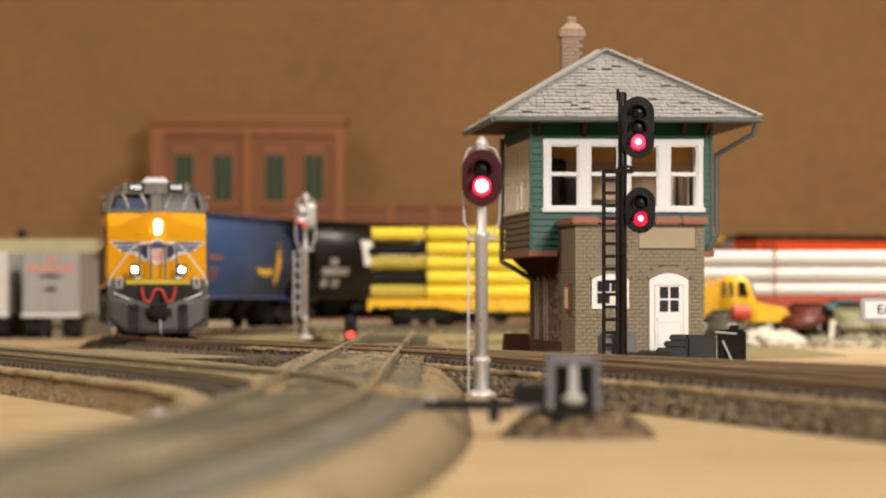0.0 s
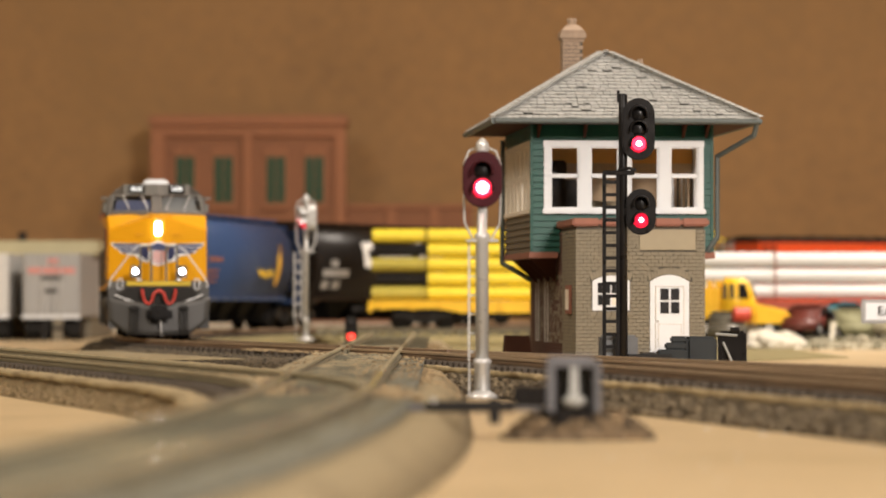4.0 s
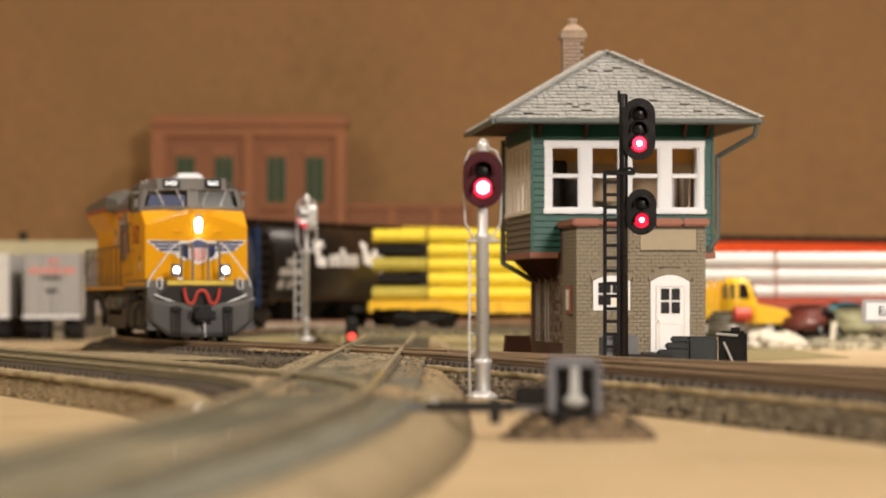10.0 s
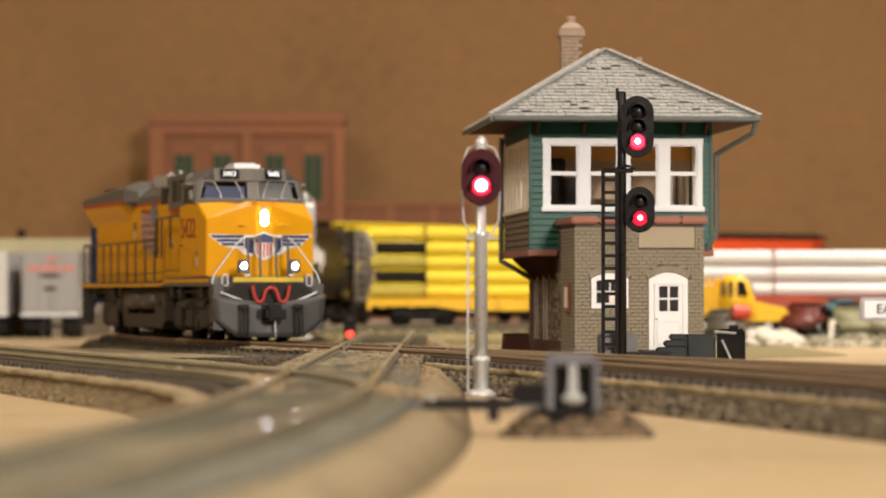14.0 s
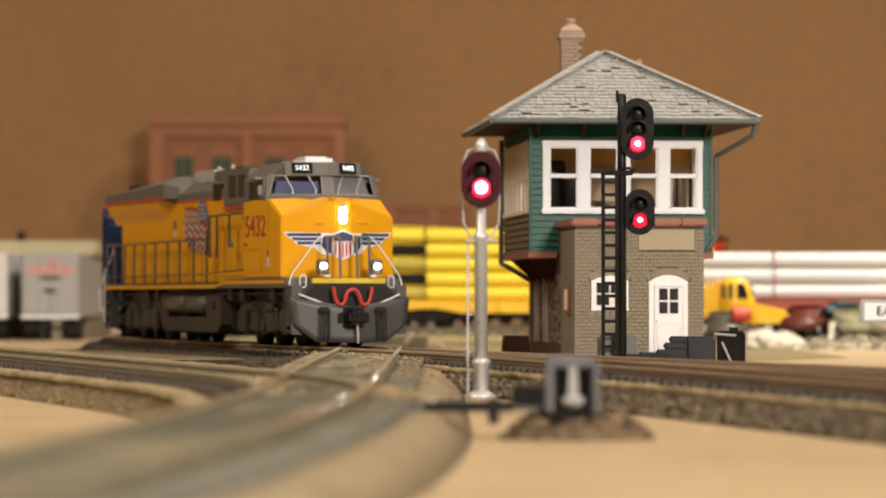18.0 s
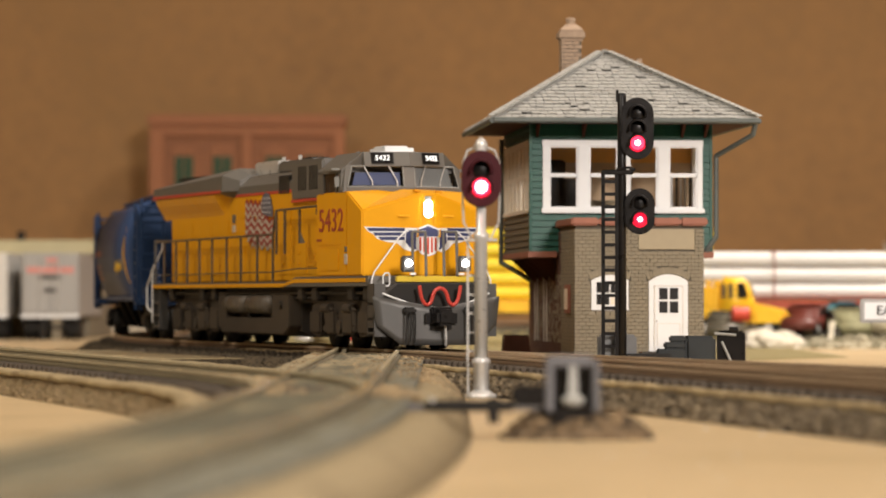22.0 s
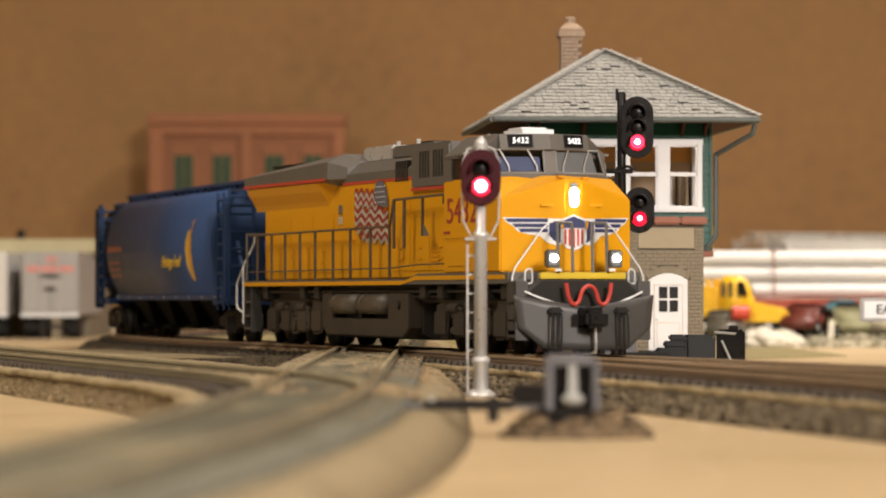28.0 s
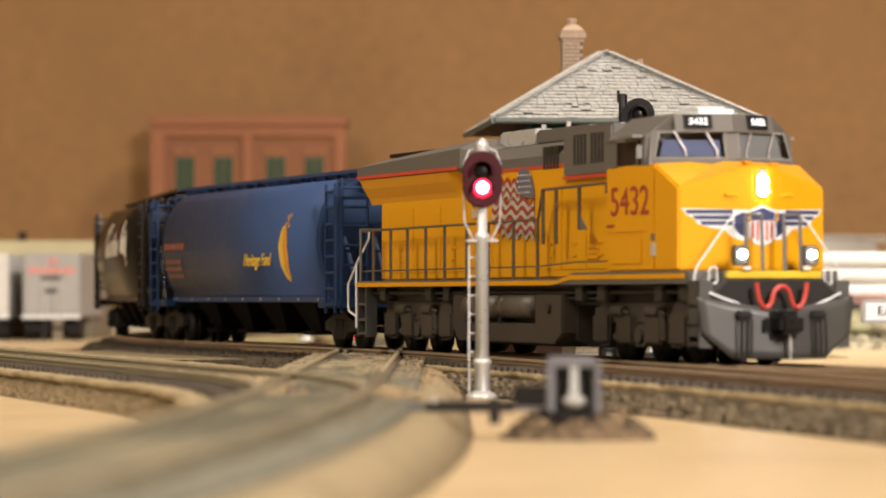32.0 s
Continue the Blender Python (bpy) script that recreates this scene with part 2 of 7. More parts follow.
# lengths and curvatures of the main line, running back from its straight part
BENDS = [(60, 0.000766), (80, 0.001243), (100, 0.001159), (120, 0.001125), (240, 0.00116), (200, 0.001452), (1400, 0.001363)]


def main_line(s):
    """Place and heading on the main line; 0 is straight towards the camera, and the heading grows to its right."""
    if s >= 0:
        return advance(START, HEAD, s, 0)
    p, a = START, HEAD
    for n, k in BENDS:
        d = min(-s, n)
        p, a = advance(p, a, -d, k)
        s += d
        if s >= 0:
            break
    return p, a


def chain(p, a, pieces):
    """A line of track made of (length, curvature) pieces."""
    def line(s):
        q, b = p, a
        for n, k in pieces:
            d = min(s, n)
            q, b = advance(q, b, d, k)
            s -= d
            if s <= 0:
                return q, b
        return advance(q, b, s, 0)
    return line


# ---- setting: table, backdrop, room ----
solid("table_top", box(BM(), -1500, 1500, -700, 2450, -40, 0, 1.5), M_TABLE, "tan painted layout board with scuffs and dust", "table")
solid("backdrop", box(BM(), -1500, 1500, 2400, 2406, 0.5, 900), M_WALL, "brown hardboard sheet standing behind the layout", "backdrop")
# Unseen room shell, added to close the setting and bounce lamp light.
solid("floor", box(BM(), -2500, 2500, -2500, 3000, -900, -850), M_ROOM, "plain room floor below the layout table", "floor")
solid("ceiling", box(BM(), -2500, 2500, -2500, 3000, 1400, 1450), M_ROOM, "plain pale room ceiling", "ceiling")
solid("wall_south", box(BM(), -2500, 2500, -2550, -2500, -850, 1400), M_ROOM, "plain painted room wall", "wall")
solid("wall_north", box(BM(), -2500, 2500, 3000, 3050, -850, 1400), M_ROOM, "plain painted room wall", "wall")
solid("wall_west", box(BM(), -2550, -2500, -2500, 3000, -850, 1400), M_ROOM, "plain painted room wall", "wall")
solid("wall_east", box(BM(), 2500, 2550, -2500, 3000, -850, 1400), M_ROOM, "plain painted room wall", "wall")


# ---- track ----
def ribbon(bm, line, s0, s1, step, section):
    """Draws a cross-section of (sideways, up) points along a line of track; sideways grows to the left of travel."""
    n = max(2, int((s1 - s0) / step) + 1)
    rings = []
    for i in range(n):
        s = s0 + (s1 - s0) * i / (n - 1)
        (x, y), a = line(s)
        rings.append([bm.verts.new((x + math.cos(a) * u, y + math.sin(a) * u, z)) for u, z in section])
    m = len(section)
    for a, b in zip(rings, rings[1:]):
        for j in range(m):
            bm.faces.new((a[j], a[(j + 1) % m], b[(j + 1) % m], b[j]))
    bm.faces.new(rings[0])
    bm.faces.new(rings[-1][::-1])
    bmesh.ops.recalc_face_normals(bm, faces=bm.faces)
    return bm


def rail_section(c, base, top):
    return [(c - 1.0, base), (c + 1.0, base), (c + 1.0, base + 0.5), (c + 0.35, base + 0.8), (c + 0.4, top - 0.9), (c + 0.55, top - 0.5), (c + 0.5, top),
            (c - 0.5, top), (c - 0.55, top - 0.5), (c - 0.4, top - 0.9), (c - 0.35, base + 0.8), (c - 1.0, base + 0.5)]


def bed(name, line, s0, s1, label, top=4.6, wide=20.0, foot=25.0, step=12.0, material=None):
    bm = ribbon(BM(), line, s0, s1, step, [(-foot, 0.05), (foot, 0.05), (wide, top), (wide * 0.6, top + 0.2), (-wide * 0.6, top + 0.2), (-wide, top)])
    bmesh.ops.subdivide_edges(bm, edges=[e for e in bm.edges if e.calc_length() > 8], cuts=2, use_grid_fill=True)
    for v in bm.verts:
        if v.co.z > 1:
            n = noise.noise_vector(v.co * 0.21)
            v.co += Vector((n.x * 0.9, n.y * 0.9, n.z * 0.5))
    return solid(name, bm, material or M_BALLAST, label, "roadbed", smooth=True)


TIE_MESH = {}


def lay(name, line, s0, s1, label, rail=M_RAIL, tie=M_TIE, gap=6.6, length=30.0, rails=True, step=14.0, near=None):
    """One length of track: two rails and its ties, each tie inside near a part of its own."""
    track = thing(name, label, "track", kind="structure")
    if rails:
        for c in (-8.75, 8.75):
            part("rail", ribbon(BM(), line, s0, s1, step, rail_section(c, 6.2, RAIL - 0.03)), rail, track)
            dull = s0 if rail is not M_RAIL2 else 800.0 if s1 > 1000 else s1 - 1.0
            if dull > s0:
                part("rail_head", ribbon(BM(), line, s0, dull, step, [(c - 0.58, RAIL - 0.6), (c + 0.58, RAIL - 0.6), (c + 0.58, RAIL - 0.15), (c + 0.42, RAIL), (c - 0.42, RAIL), (c - 0.58, RAIL - 0.15)]), M_RAIL2TOP, track)
            part("rail_head", ribbon(BM(), line, dull, s1, step, [(c - 0.58, RAIL - 0.6), (c + 0.58, RAIL - 0.6), (c + 0.58, RAIL - 0.15), (c + 0.42, RAIL), (c - 0.42, RAIL), (c - 0.58, RAIL - 0.15)]), M_RAILTOP if rail in (M_RAIL, M_RAILBRANCH) else M_RAILTOP2 if rail is M_RAIL2 else rail, track)
    key = (tie.name, length)
    if key not in TIE_MESH:
        TIE_MESH[key] = [mesh("tie", box(BM(), -w / 2, w / 2, -length / 2, length / 2, 4.3, 6.2 + e, 0.18), tie) for w, e in ((2.7, 0.0), (2.5, -0.1), (2.9, 0.05))]
    rest = BM()
    s, i = s0 + 2, 0
    while s < s1 - 1:
        (x, y), a = line(s)
        m = put(x, y, 0, math.degrees(a) - 90 + random.uniform(-1.2, 1.2))
        if near and near[0] <= s <= near[1]:
            part("tie", random.choice(TIE_MESH[key]), tie, track, at=m)
        else:
            m2 = Matrix.Translation((x, y, 0)) @ Matrix.Rotation(a - math.pi / 2, 4, "Z")
            vs = len(rest.verts)
            box(rest, -1.35, 1.35, -length / 2, length / 2, 4.3, 6.2)
            rest.verts.ensure_lookup_table()
            bmesh.ops.transform(rest, matrix=m2, verts=rest.verts[vs:])
        s += gap
    if len(rest.verts):
        tagged(part("far_ties", rest, tie, track), kind="stuff")
    return track


branch_line = chain((-68.49 + 150 * math.sin(HEAD), 1171.59 - 150 * math.cos(HEAD)), HEAD, [(110, -0.0011), (900, 0)])
cross_line = chain((-21.0, 1500), 0.0, [(890, 0), (540, -0.00035)])
left_line = chain((-21.0, 560), math.pi, [(150, 0.0019), (900, 0)])

bed("roadbed_main", main_line, -330, 1000, "dark grey-brown ballast roadbed under the curving main line")
bed("roadbed_far", main_line, -1760, -330, "olive tan roadbed under the far curve of the main line", material=M_SCENIC)
bed("roadbed_branch", branch_line, 60, 900, "dark ballast roadbed of the branch beside the main line", top=4.55)
bed("roadbed_cross", cross_line, 0, 1440, "dusty tan roadbed of the track that crosses the main line", top=4.5, foot=26.0, material=M_SAND)
bed("roadbed_left", left_line, 0, 700, "dusty tan roadbed of a side track", top=4.4, material=M_SAND)
TRACK_MAIN = lay("track_main", main_line, -1760, 1000, "curving main line with rusty rails on dark ties", near=(-330, 700))
lay("track_branch", branch_line, 40, 900, "branch track with brown rails on dark ties", M_RAILBRANCH, near=(60, 560))
TRACK_CROSS = lay("track_cross", cross_line, 0, 1440, "dusty grey-green track crossing the main line", M_RAIL2, M_TIE2, near=(330, 1440))
lay("track_left", left_line, 30, 700, "dusty side track on dark ties", M_RAIL2, M_TIE, near=(30, 420))


def infill(name, label, line, s0, s1, u0, u1, high, material, shift=0.0):
    """Dust and sand lying between rails and ties, uneven on top."""
    k = int((u1 - u0) / 1.5) + 1
    across = [u0 + (u1 - u0) * i / k for i in range(k + 1)]
    bm = ribbon(BM(), line, s0, s1, 3.0, [(u1, 4.0), (u0, 4.0)] + [(u, high) for u in across])
    for v in bm.verts:
        if v.co.z > 4.5:
            at = v.co + Vector((shift, 0, 0))
            v.co.z += 0.55 * noise.noise(at * 0.16) + 0.3 * noise.noise(at * 0.6)
    return solid(name, bm, material, label, "roadbed", "stuff", smooth=True)


def guard_rails(track, line, s0, s1, material):
    for u in (-6.2, 6.2):
        part("guard_rail", ribbon(BM(), line, s0, s1, 12.0, rail_section(u, 6.2, RAIL - 0.15)), material, track)


infill("crossing_sand", "sandy dust between the crossing rails", cross_line, 330, 760, -7.4, 7.4, 6.7, M_DUST)
infill("crossing_dust", "grey-green dust between the crossing rails", cross_line, 520, 1440, -7.4, 7.4, 6.7, M_GREYDUST, 300.0)
infill("crossing_side_sand", "sandy dust beside the crossing rails", cross_line, 478, 800, -16, -10, 6.5, M_DUST)
infill("crossing_side_sand", "sandy dust beside the crossing rails", cross_line, 478, 1440, 10, 16, 6.1, M_BLUEDUST)
infill("side_track_sand", "sandy dust between the side track rails", left_line, 20, 700, -7.4, 7.4, 6.35, M_DUST)
infill("side_track_sand", "sandy dust behind the side track", left_line, 20, 700, -20, -10, 6.2, M_DUST)
infill("side_track_fill", "olive dusty fill between the side track and the main line", left_line, 190, 700, -46, -20, 5.2, M_FILL, 90.0)
infill("main_side_fill", "olive grey dust filling the ground beside the main line", main_line, -70, 105, -58, -26, 4.3, M_FILL, 50.0)
infill("main_grit", "brown grit between the main line rails", main_line, 215, 800, -7.4, 7.4, 5.9, M_GRIT)
infill("branch_grit", "brown grit between the branch rails", branch_line, 90, 800, -7.4, 7.4, 5.9, M_GRIT)
infill("branch_grit", "brown grit beside the branch rails", branch_line, 90, 800, 10.0, 18.0, 6.0, M_GRIT)
guard_rails(TRACK_MAIN, main_line, 95, 195, M_RAIL)
guard_rails(TRACK_CROSS, cross_line, 425, 505, M_RAIL2)


# Dark blocks stand in for the throw bar gaps in the dust.
for x0, x1 in ((-35.5, -29.0), (-26.5, -19.5)):
    part("throw_bar", box(BM(), x0, x1, 600, 604.5, 6.2, 7.3, 0.2), M_TIE, TRACK_CROSS, "dark throw bar gap in the track dust")


def gravel(name, label, line, s0, s1, count, bands, size, material):
    """Loose stones along a line of track: bands of (sideways from, to, height from, to)."""
    ico = bmesh.new()
    bmesh.ops.create_icosphere(ico, subdivisions=1, radius=1)
    base = np.array([v.co[:] for v in ico.verts])
    tris = np.array([[v.index for v in f.verts] for f in ico.faces])
    ico.free()
    vs, fs = [], []
    for i in range(count):
        s = random.uniform(s0, s1)
        u0, u1, z0, z1 = random.choice(bands)
        f = random.random()
        u, zz = u0 + (u1 - u0) * f, z0 + (z1 - z0) * f
        (x, y), a = line(s)
        r = size * random.uniform(0.55, 1.35)
        pts = base * r * np.array([random.uniform(0.7, 1.3), random.uniform(0.7, 1.3), random.uniform(0.5, 0.9)]) * (1 + 0.25 * np.random.rand(len(base), 1))
        vs.append((pts + np.array([x + math.cos(a) * u, y + math.sin(a) * u, zz])) * S)
        fs.append(tris + len(base) * i)
    me = bpy.data.meshes.new(name)
    me.from_pydata(np.concatenate(vs).tolist(), [], np.concatenate(fs).tolist())
    me.materials.append(material)
    ob = new(name, me)
    return tagged(ob, label, "gravel", kind="stuff")


EDGES = [(-25, -20, 0.6, 4.4), (-20, -15, 4.4, 5.0), (15, 20, 5.0, 4.4), (20, 25, 4.4, 0.6), (-7, 7, 4.9, 5.2)]
SLOPES = [(-25.5, -21, 0.3, 4.0), (21, 25.5, 4.0, 0.3), (-25.5, -21, 0.3, 4.0), (21, 25.5, 4.0, 0.3), (-7, 7, 4.9, 5.2)]
gravel("main_gravel", "dark grey-brown gravel along the main line", main_line, -330, 560, 13000, EDGES, 0.38, M_GRAVEL)
gravel("branch_gravel", "dark grey-brown gravel along the branch", branch_line, 90, 620, 9000, SLOPES, 0.42, M_GRAVEL3)
gravel("side_gravel", "tan gravel along the side track", left_line, 40, 520, 9000, SLOPES, 0.22, M_GRAVEL2)
gravel("crossing_gravel", "sandy gravel along the crossing track", cross_line, 120, 760, 7000, EDGES, 0.3, M_GRAVEL2)

DUSTY = [(-7, 7, 6.5, 7.0), (-16, -10, 6.4, 6.8), (10, 16, 6.2, 6.6)]
gravel("crossing_rubble", "pale crumbs lying on the crossing track", cross_line, 440, 800, 700, DUSTY, 0.26, M_GRAVEL2)
gravel("crossing_crumbs", "grey crumbs lying on the crossing track", cross_line, 470, 1050, 500, DUSTY, 0.28, M_GRAVEL3)
gravel("side_track_crumbs", "pale crumbs lying on the side track", left_line, 10, 420, 1500, [(-7, 7, 6.3, 6.8), (-18, -10, 6.2, 6.7)], 0.5, M_GRAVEL2)
gravel("main_crumbs", "tan crumbs between the main line rails", main_line, 60, 700, 2600, [(-7, 7, 5.8, 6.5), (-15, -10.5, 6.2, 6.5), (10.5, 15, 6.2, 6.5)], 0.42, M_GRAVEL2)
gravel("fill_crumbs", "brown and tan crumbs on the dusty fill", left_line, 190, 640, 1500, [(-46, -20, 5.0, 5.4)], 0.36, M_GRAVEL2)
gravel("branch_crumbs", "tan crumbs between the branch rails", branch_line, 90, 760, 2600, [(-7, 7, 5.8, 6.5), (10.5, 17, 6.0, 6.4)], 0.42, M_GRAVEL2)


def shoulder(name, label, line, s0, s1, u0, u1):
    """A pale strip of roadbed edge beside the ties, with a ragged lip."""
    bm = ribbon(BM(), line, s0, s1, 4.0, [(u0, 4.2), (u1, 4.2), (u1, 5.3), (u0, 5.5)])
    for v in bm.verts:
        n = noise.noise_vector(v.co * 0.35)
        v.co += Vector((n.x * 1.1, n.y * 1.1, n.z * 0.45))
    return solid(name, bm, M_SHOULDER, label, "roadbed", smooth=True)


shoulder("roadbed_lip_branch", "pale tan edge of the branch roadbed", branch_line, 60, 900, -20.4, -17.4)
shoulder("roadbed_lip_side", "pale tan edge of the side track roadbed", left_line, 30, 700, 17.0, 21.5)
bm = prism(BM(), [(-140, 1130), (-40, 1090), (20, 1100), (45, 1150), (150, 1330), (150, 1640), (-30, 1650), (-95, 1500)], "z", 0.05, 0.35)
solid("ground_cover", bm, M_SCENIC, "olive tan scenic ground cover behind the crossing", "ground")


def flecks(count, low, high):
    """Small pale flakes of paint and dust lying on the table."""
    bm = BM()
    for i in range(count):
        x, y, r = random.uniform(low[0], high[0]), random.uniform(low[1], high[1]), random.uniform(0.15, 0.55)
        ball(bm, (x, y, 0.1), r, 1, (random.uniform(0.6, 1.6), random.uniform(0.6, 1.6), 0.35))
    return bm


bm = BM()
for x, y, r in ((-98.6, 828, 1.0), (-97.2, 832, 0.7), (-94.4, 829, 1.0), (-95.6, 824, 0.5)):
    ball(bm, (x, y, 0.2), r, 1, (1.3, 0.9, 0.4))
solid("paint_flakes", bm, M_WHITE, "white paint flakes lying on the table", "dust", "stuff")
solid("dust_flecks", flecks(26, (-125, 780), (-60, 960)), M_WHITE, "white flecks of dust on the table", "dust", "stuff")
solid("dust_flecks", flecks(34, (20, 430), (110, 680)), M_WHITE, "white flecks of dust on the table", "dust", "stuff")


# ---- locomotive ----
TRAIN = []


def quad(bm, *pts):
    return bm.faces.new([bm.verts.new(p) for p in pts])


def loft(bm, a, b, close=True):
    """Joins two outlines of the same number of points and closes both ends."""
    va, vb = [bm.verts.new(p) for p in a], [bm.verts.new(p) for p in b]
    n = len(a)
    fs = [bm.faces.new((va[i], va[(i + 1) % n], vb[(i + 1) % n], vb[i])) for i in range(n)]
    if close:
        fs += [bm.faces.new(va[::-1]), bm.faces.new(vb)]
    bmesh.ops.recalc_face_normals(bm, faces=fs)
    return bm


def wheelset_mesh(radius):
    bm = BM()
    for y in (-8.3, 8.3):
        q = 1 if y > 0 else -1
        rod(bm, (0, y - 1.2, 0), (0, y + 1.2, 0), radius, 20)
        rod(bm, (0, y - q * 1.2, 0), (0, y - q * 1.9, 0), radius + 0.7, 20)
        rod(bm, (0, y + q * 1.2, 0), (0, y + q * 1.7, 0), radius * 0.45, 10)
        for k in range(4):
            c, s = math.cos(k * math.pi / 2) * radius * 0.62, math.sin(k * math.pi / 2) * radius * 0.62
            rod(bm, (c, y + q * 1.2, s), (c, y + q * 1.35, s), radius * 0.16, 8)
    rod(bm, (0, -8, 0), (0, 8, 0), 0.9, 8)
    return mesh("wheelset", bm, M_DARK, True)


def loco_bogie(parent, place):
    frame_ob = thing("bogie", "", "", put(place, 0, 0))
    frame_ob.parent = parent
    for y in (-12.6, 12.6):
        q = 1 if y > 0 else -1
        bm = BM()
        prism(bm, [(-29, 9), (-29, 12), (-22, 13.2), (22, 13.2), (29, 12), (29, 9), (24, 7.4), (17, 8.8), (7, 8.8), (4, 7.4), (-4, 7.4), (-7, 8.8), (-17, 8.8), (-24, 7.4)], "y", y - 1, y + 1)
        part("side_frame", bm, M_TRUCK, frame_ob)
        bm = BM()
        for x in (-21, 0, 21):
            box(bm, x - 3.2, x + 3.2, y - 1.4, y + 1.5 * q + 0.2, 3.4, 9.4, 0.5)
            rod(bm, (x, y, 6), (x, y + q * 2.3, 6), 1.9, 12)
        part("axle_box", bm, M_TRUCK, frame_ob)
        bm = BM()
        for x in (-11, 11):
            for u in (-1.7, 1.7):
                rod(bm, (x + u, y + q * 1.2, 6.4), (x + u, y + q * 1.2, 11.5), 1.1, 10)
            box(bm, x - 4.2, x + 4.2, y + q * 0.2, y + q * 2.2, 4.6, 6.4, 0.3)
        part("spring", bm, M_TRUCK, frame_ob)
        bm = BM()
        for x in (-15.5, 5.5):
            rod(bm, (x, y + q * 2.0, 11.2), (x + 7, y + q * 2.0, 11.2), 1.25, 12)
            rod(bm, (x + 7, y + q * 2.0, 11.2), (x + 10, y + q * 2.0, 10.6), 0.4, 8)
        for x0, x1 in ((-27.5, -17.5), (-13, -3.5), (3.5, 13), (17.5, 27.5)):
            part("frame_plate", box(BM(), x0, x1, min(y + q * 1.0, y + q * 2.4), max(y + q * 1.0, y + q * 2.4), 3.8, 10.8, 0.6), M_TRUCK, frame_ob)
        part("brake_cylinder", bm, M_TRUCK, frame_ob)
    wheels = []
    for x in (-21, 0, 21):
        w = part("wheelset", WHEEL_BIG, None, frame_ob, "steel wheel pair", at=put(x, 0, 6.1))
        wheels.append((w, x))
    return frame_ob, place, wheels, 6.1


WHEEL_BIG, WHEEL_SMALL = wheelset_mesh(6.1), wheelset_mesh(5.2)


def stadium(w, h, n=12):
    r, d = w / 2, (h - w) / 2
    return [(r * math.cos(math.pi * i / n), d + r * math.sin(math.pi * i / n)) for i in range(n + 1)] + [(-r * math.cos(math.pi * i / n), -d - r * math.sin(math.pi * i / n)) for i in range(n + 1)]


NOSE_SWEEP = 5.5 / 15.3


def set_back(x):
    """The cab front stands well behind the nose."""
    return x if x < 80 else 80 + (x - 80) * 0.6


def emblem(parent, x):
    """Winged shield on the nose: plain shapes in its colours."""
    def plate(name, pts, material, d):
        pts = [(u * (1.07 if abs(u) > 5 else 1.0), v - 0.9) for u, v in pts]
        bm = prism(BM(), pts, "x", x, x + d)
        if name in ("wing", "feather", "wing_root"):
            for v in bm.verts:
                v.co.x -= max(0.0, abs(v.co.y) - 2.0) * NOSE_SWEEP
        part(name, bm, material, parent)
    for q in (-1, 1):
        plate("wing", [(q * 2, 34.2), (q * 15.6, 34.6), (q * 14.6, 33.2), (q * 13.2, 32.4), (q * 12.4, 31.2), (q * 10, 30.4), (q * 7.5, 30), (q * 6, 28.4), (q * 4, 27.6), (q * 2, 28.6)], M_WHITE, 0.12)
        for y0, y1, z in ((5.8, 14.4, 33.85), (5.8, 12.9, 32.6), (5.8, 11.6, 31.4)):
            plate("feather", [(q * y0, z - 0.5), (q * y1, z - 0.46), (q * (y1 + 0.6), z + 0.42), (q * y0, z + 0.42)], M_NAVY, 0.2)
        plate("wing_root", [(q * 2.6, 33.7), (q * 5.4, 33.5), (q * 5.6, 30.4), (q * 4.9, 28.9), (q * 3.6, 28.3), (q * 2.6, 29.0)], M_NAVY, 0.2)
    plate("shield", [(-3.3, 34.0), (0, 35.3), (3.3, 34.0), (3.4, 29.0), (2, 27.1), (0, 26.4), (-2, 27.1), (-3.4, 29.0)], M_WHITE, 0.24)
    plate("shield_top", [(-2.9, 33.7), (0, 34.8), (2.9, 33.7), (2.9, 31.9), (-2.9, 31.9)], M_NAVY, 0.32)
    for y in (-2.2, -1.1, 0, 1.1, 2.2):
        plate("stripe", [(y - 0.28, 31.7), (y + 0.28, 31.7), (y + 0.28, 28.0 - 0.4 * (2.2 - abs(y))), (y - 0.28, 28.0 - 0.4 * (2.2 - abs(y)))], M_REDLINE, 0.32)


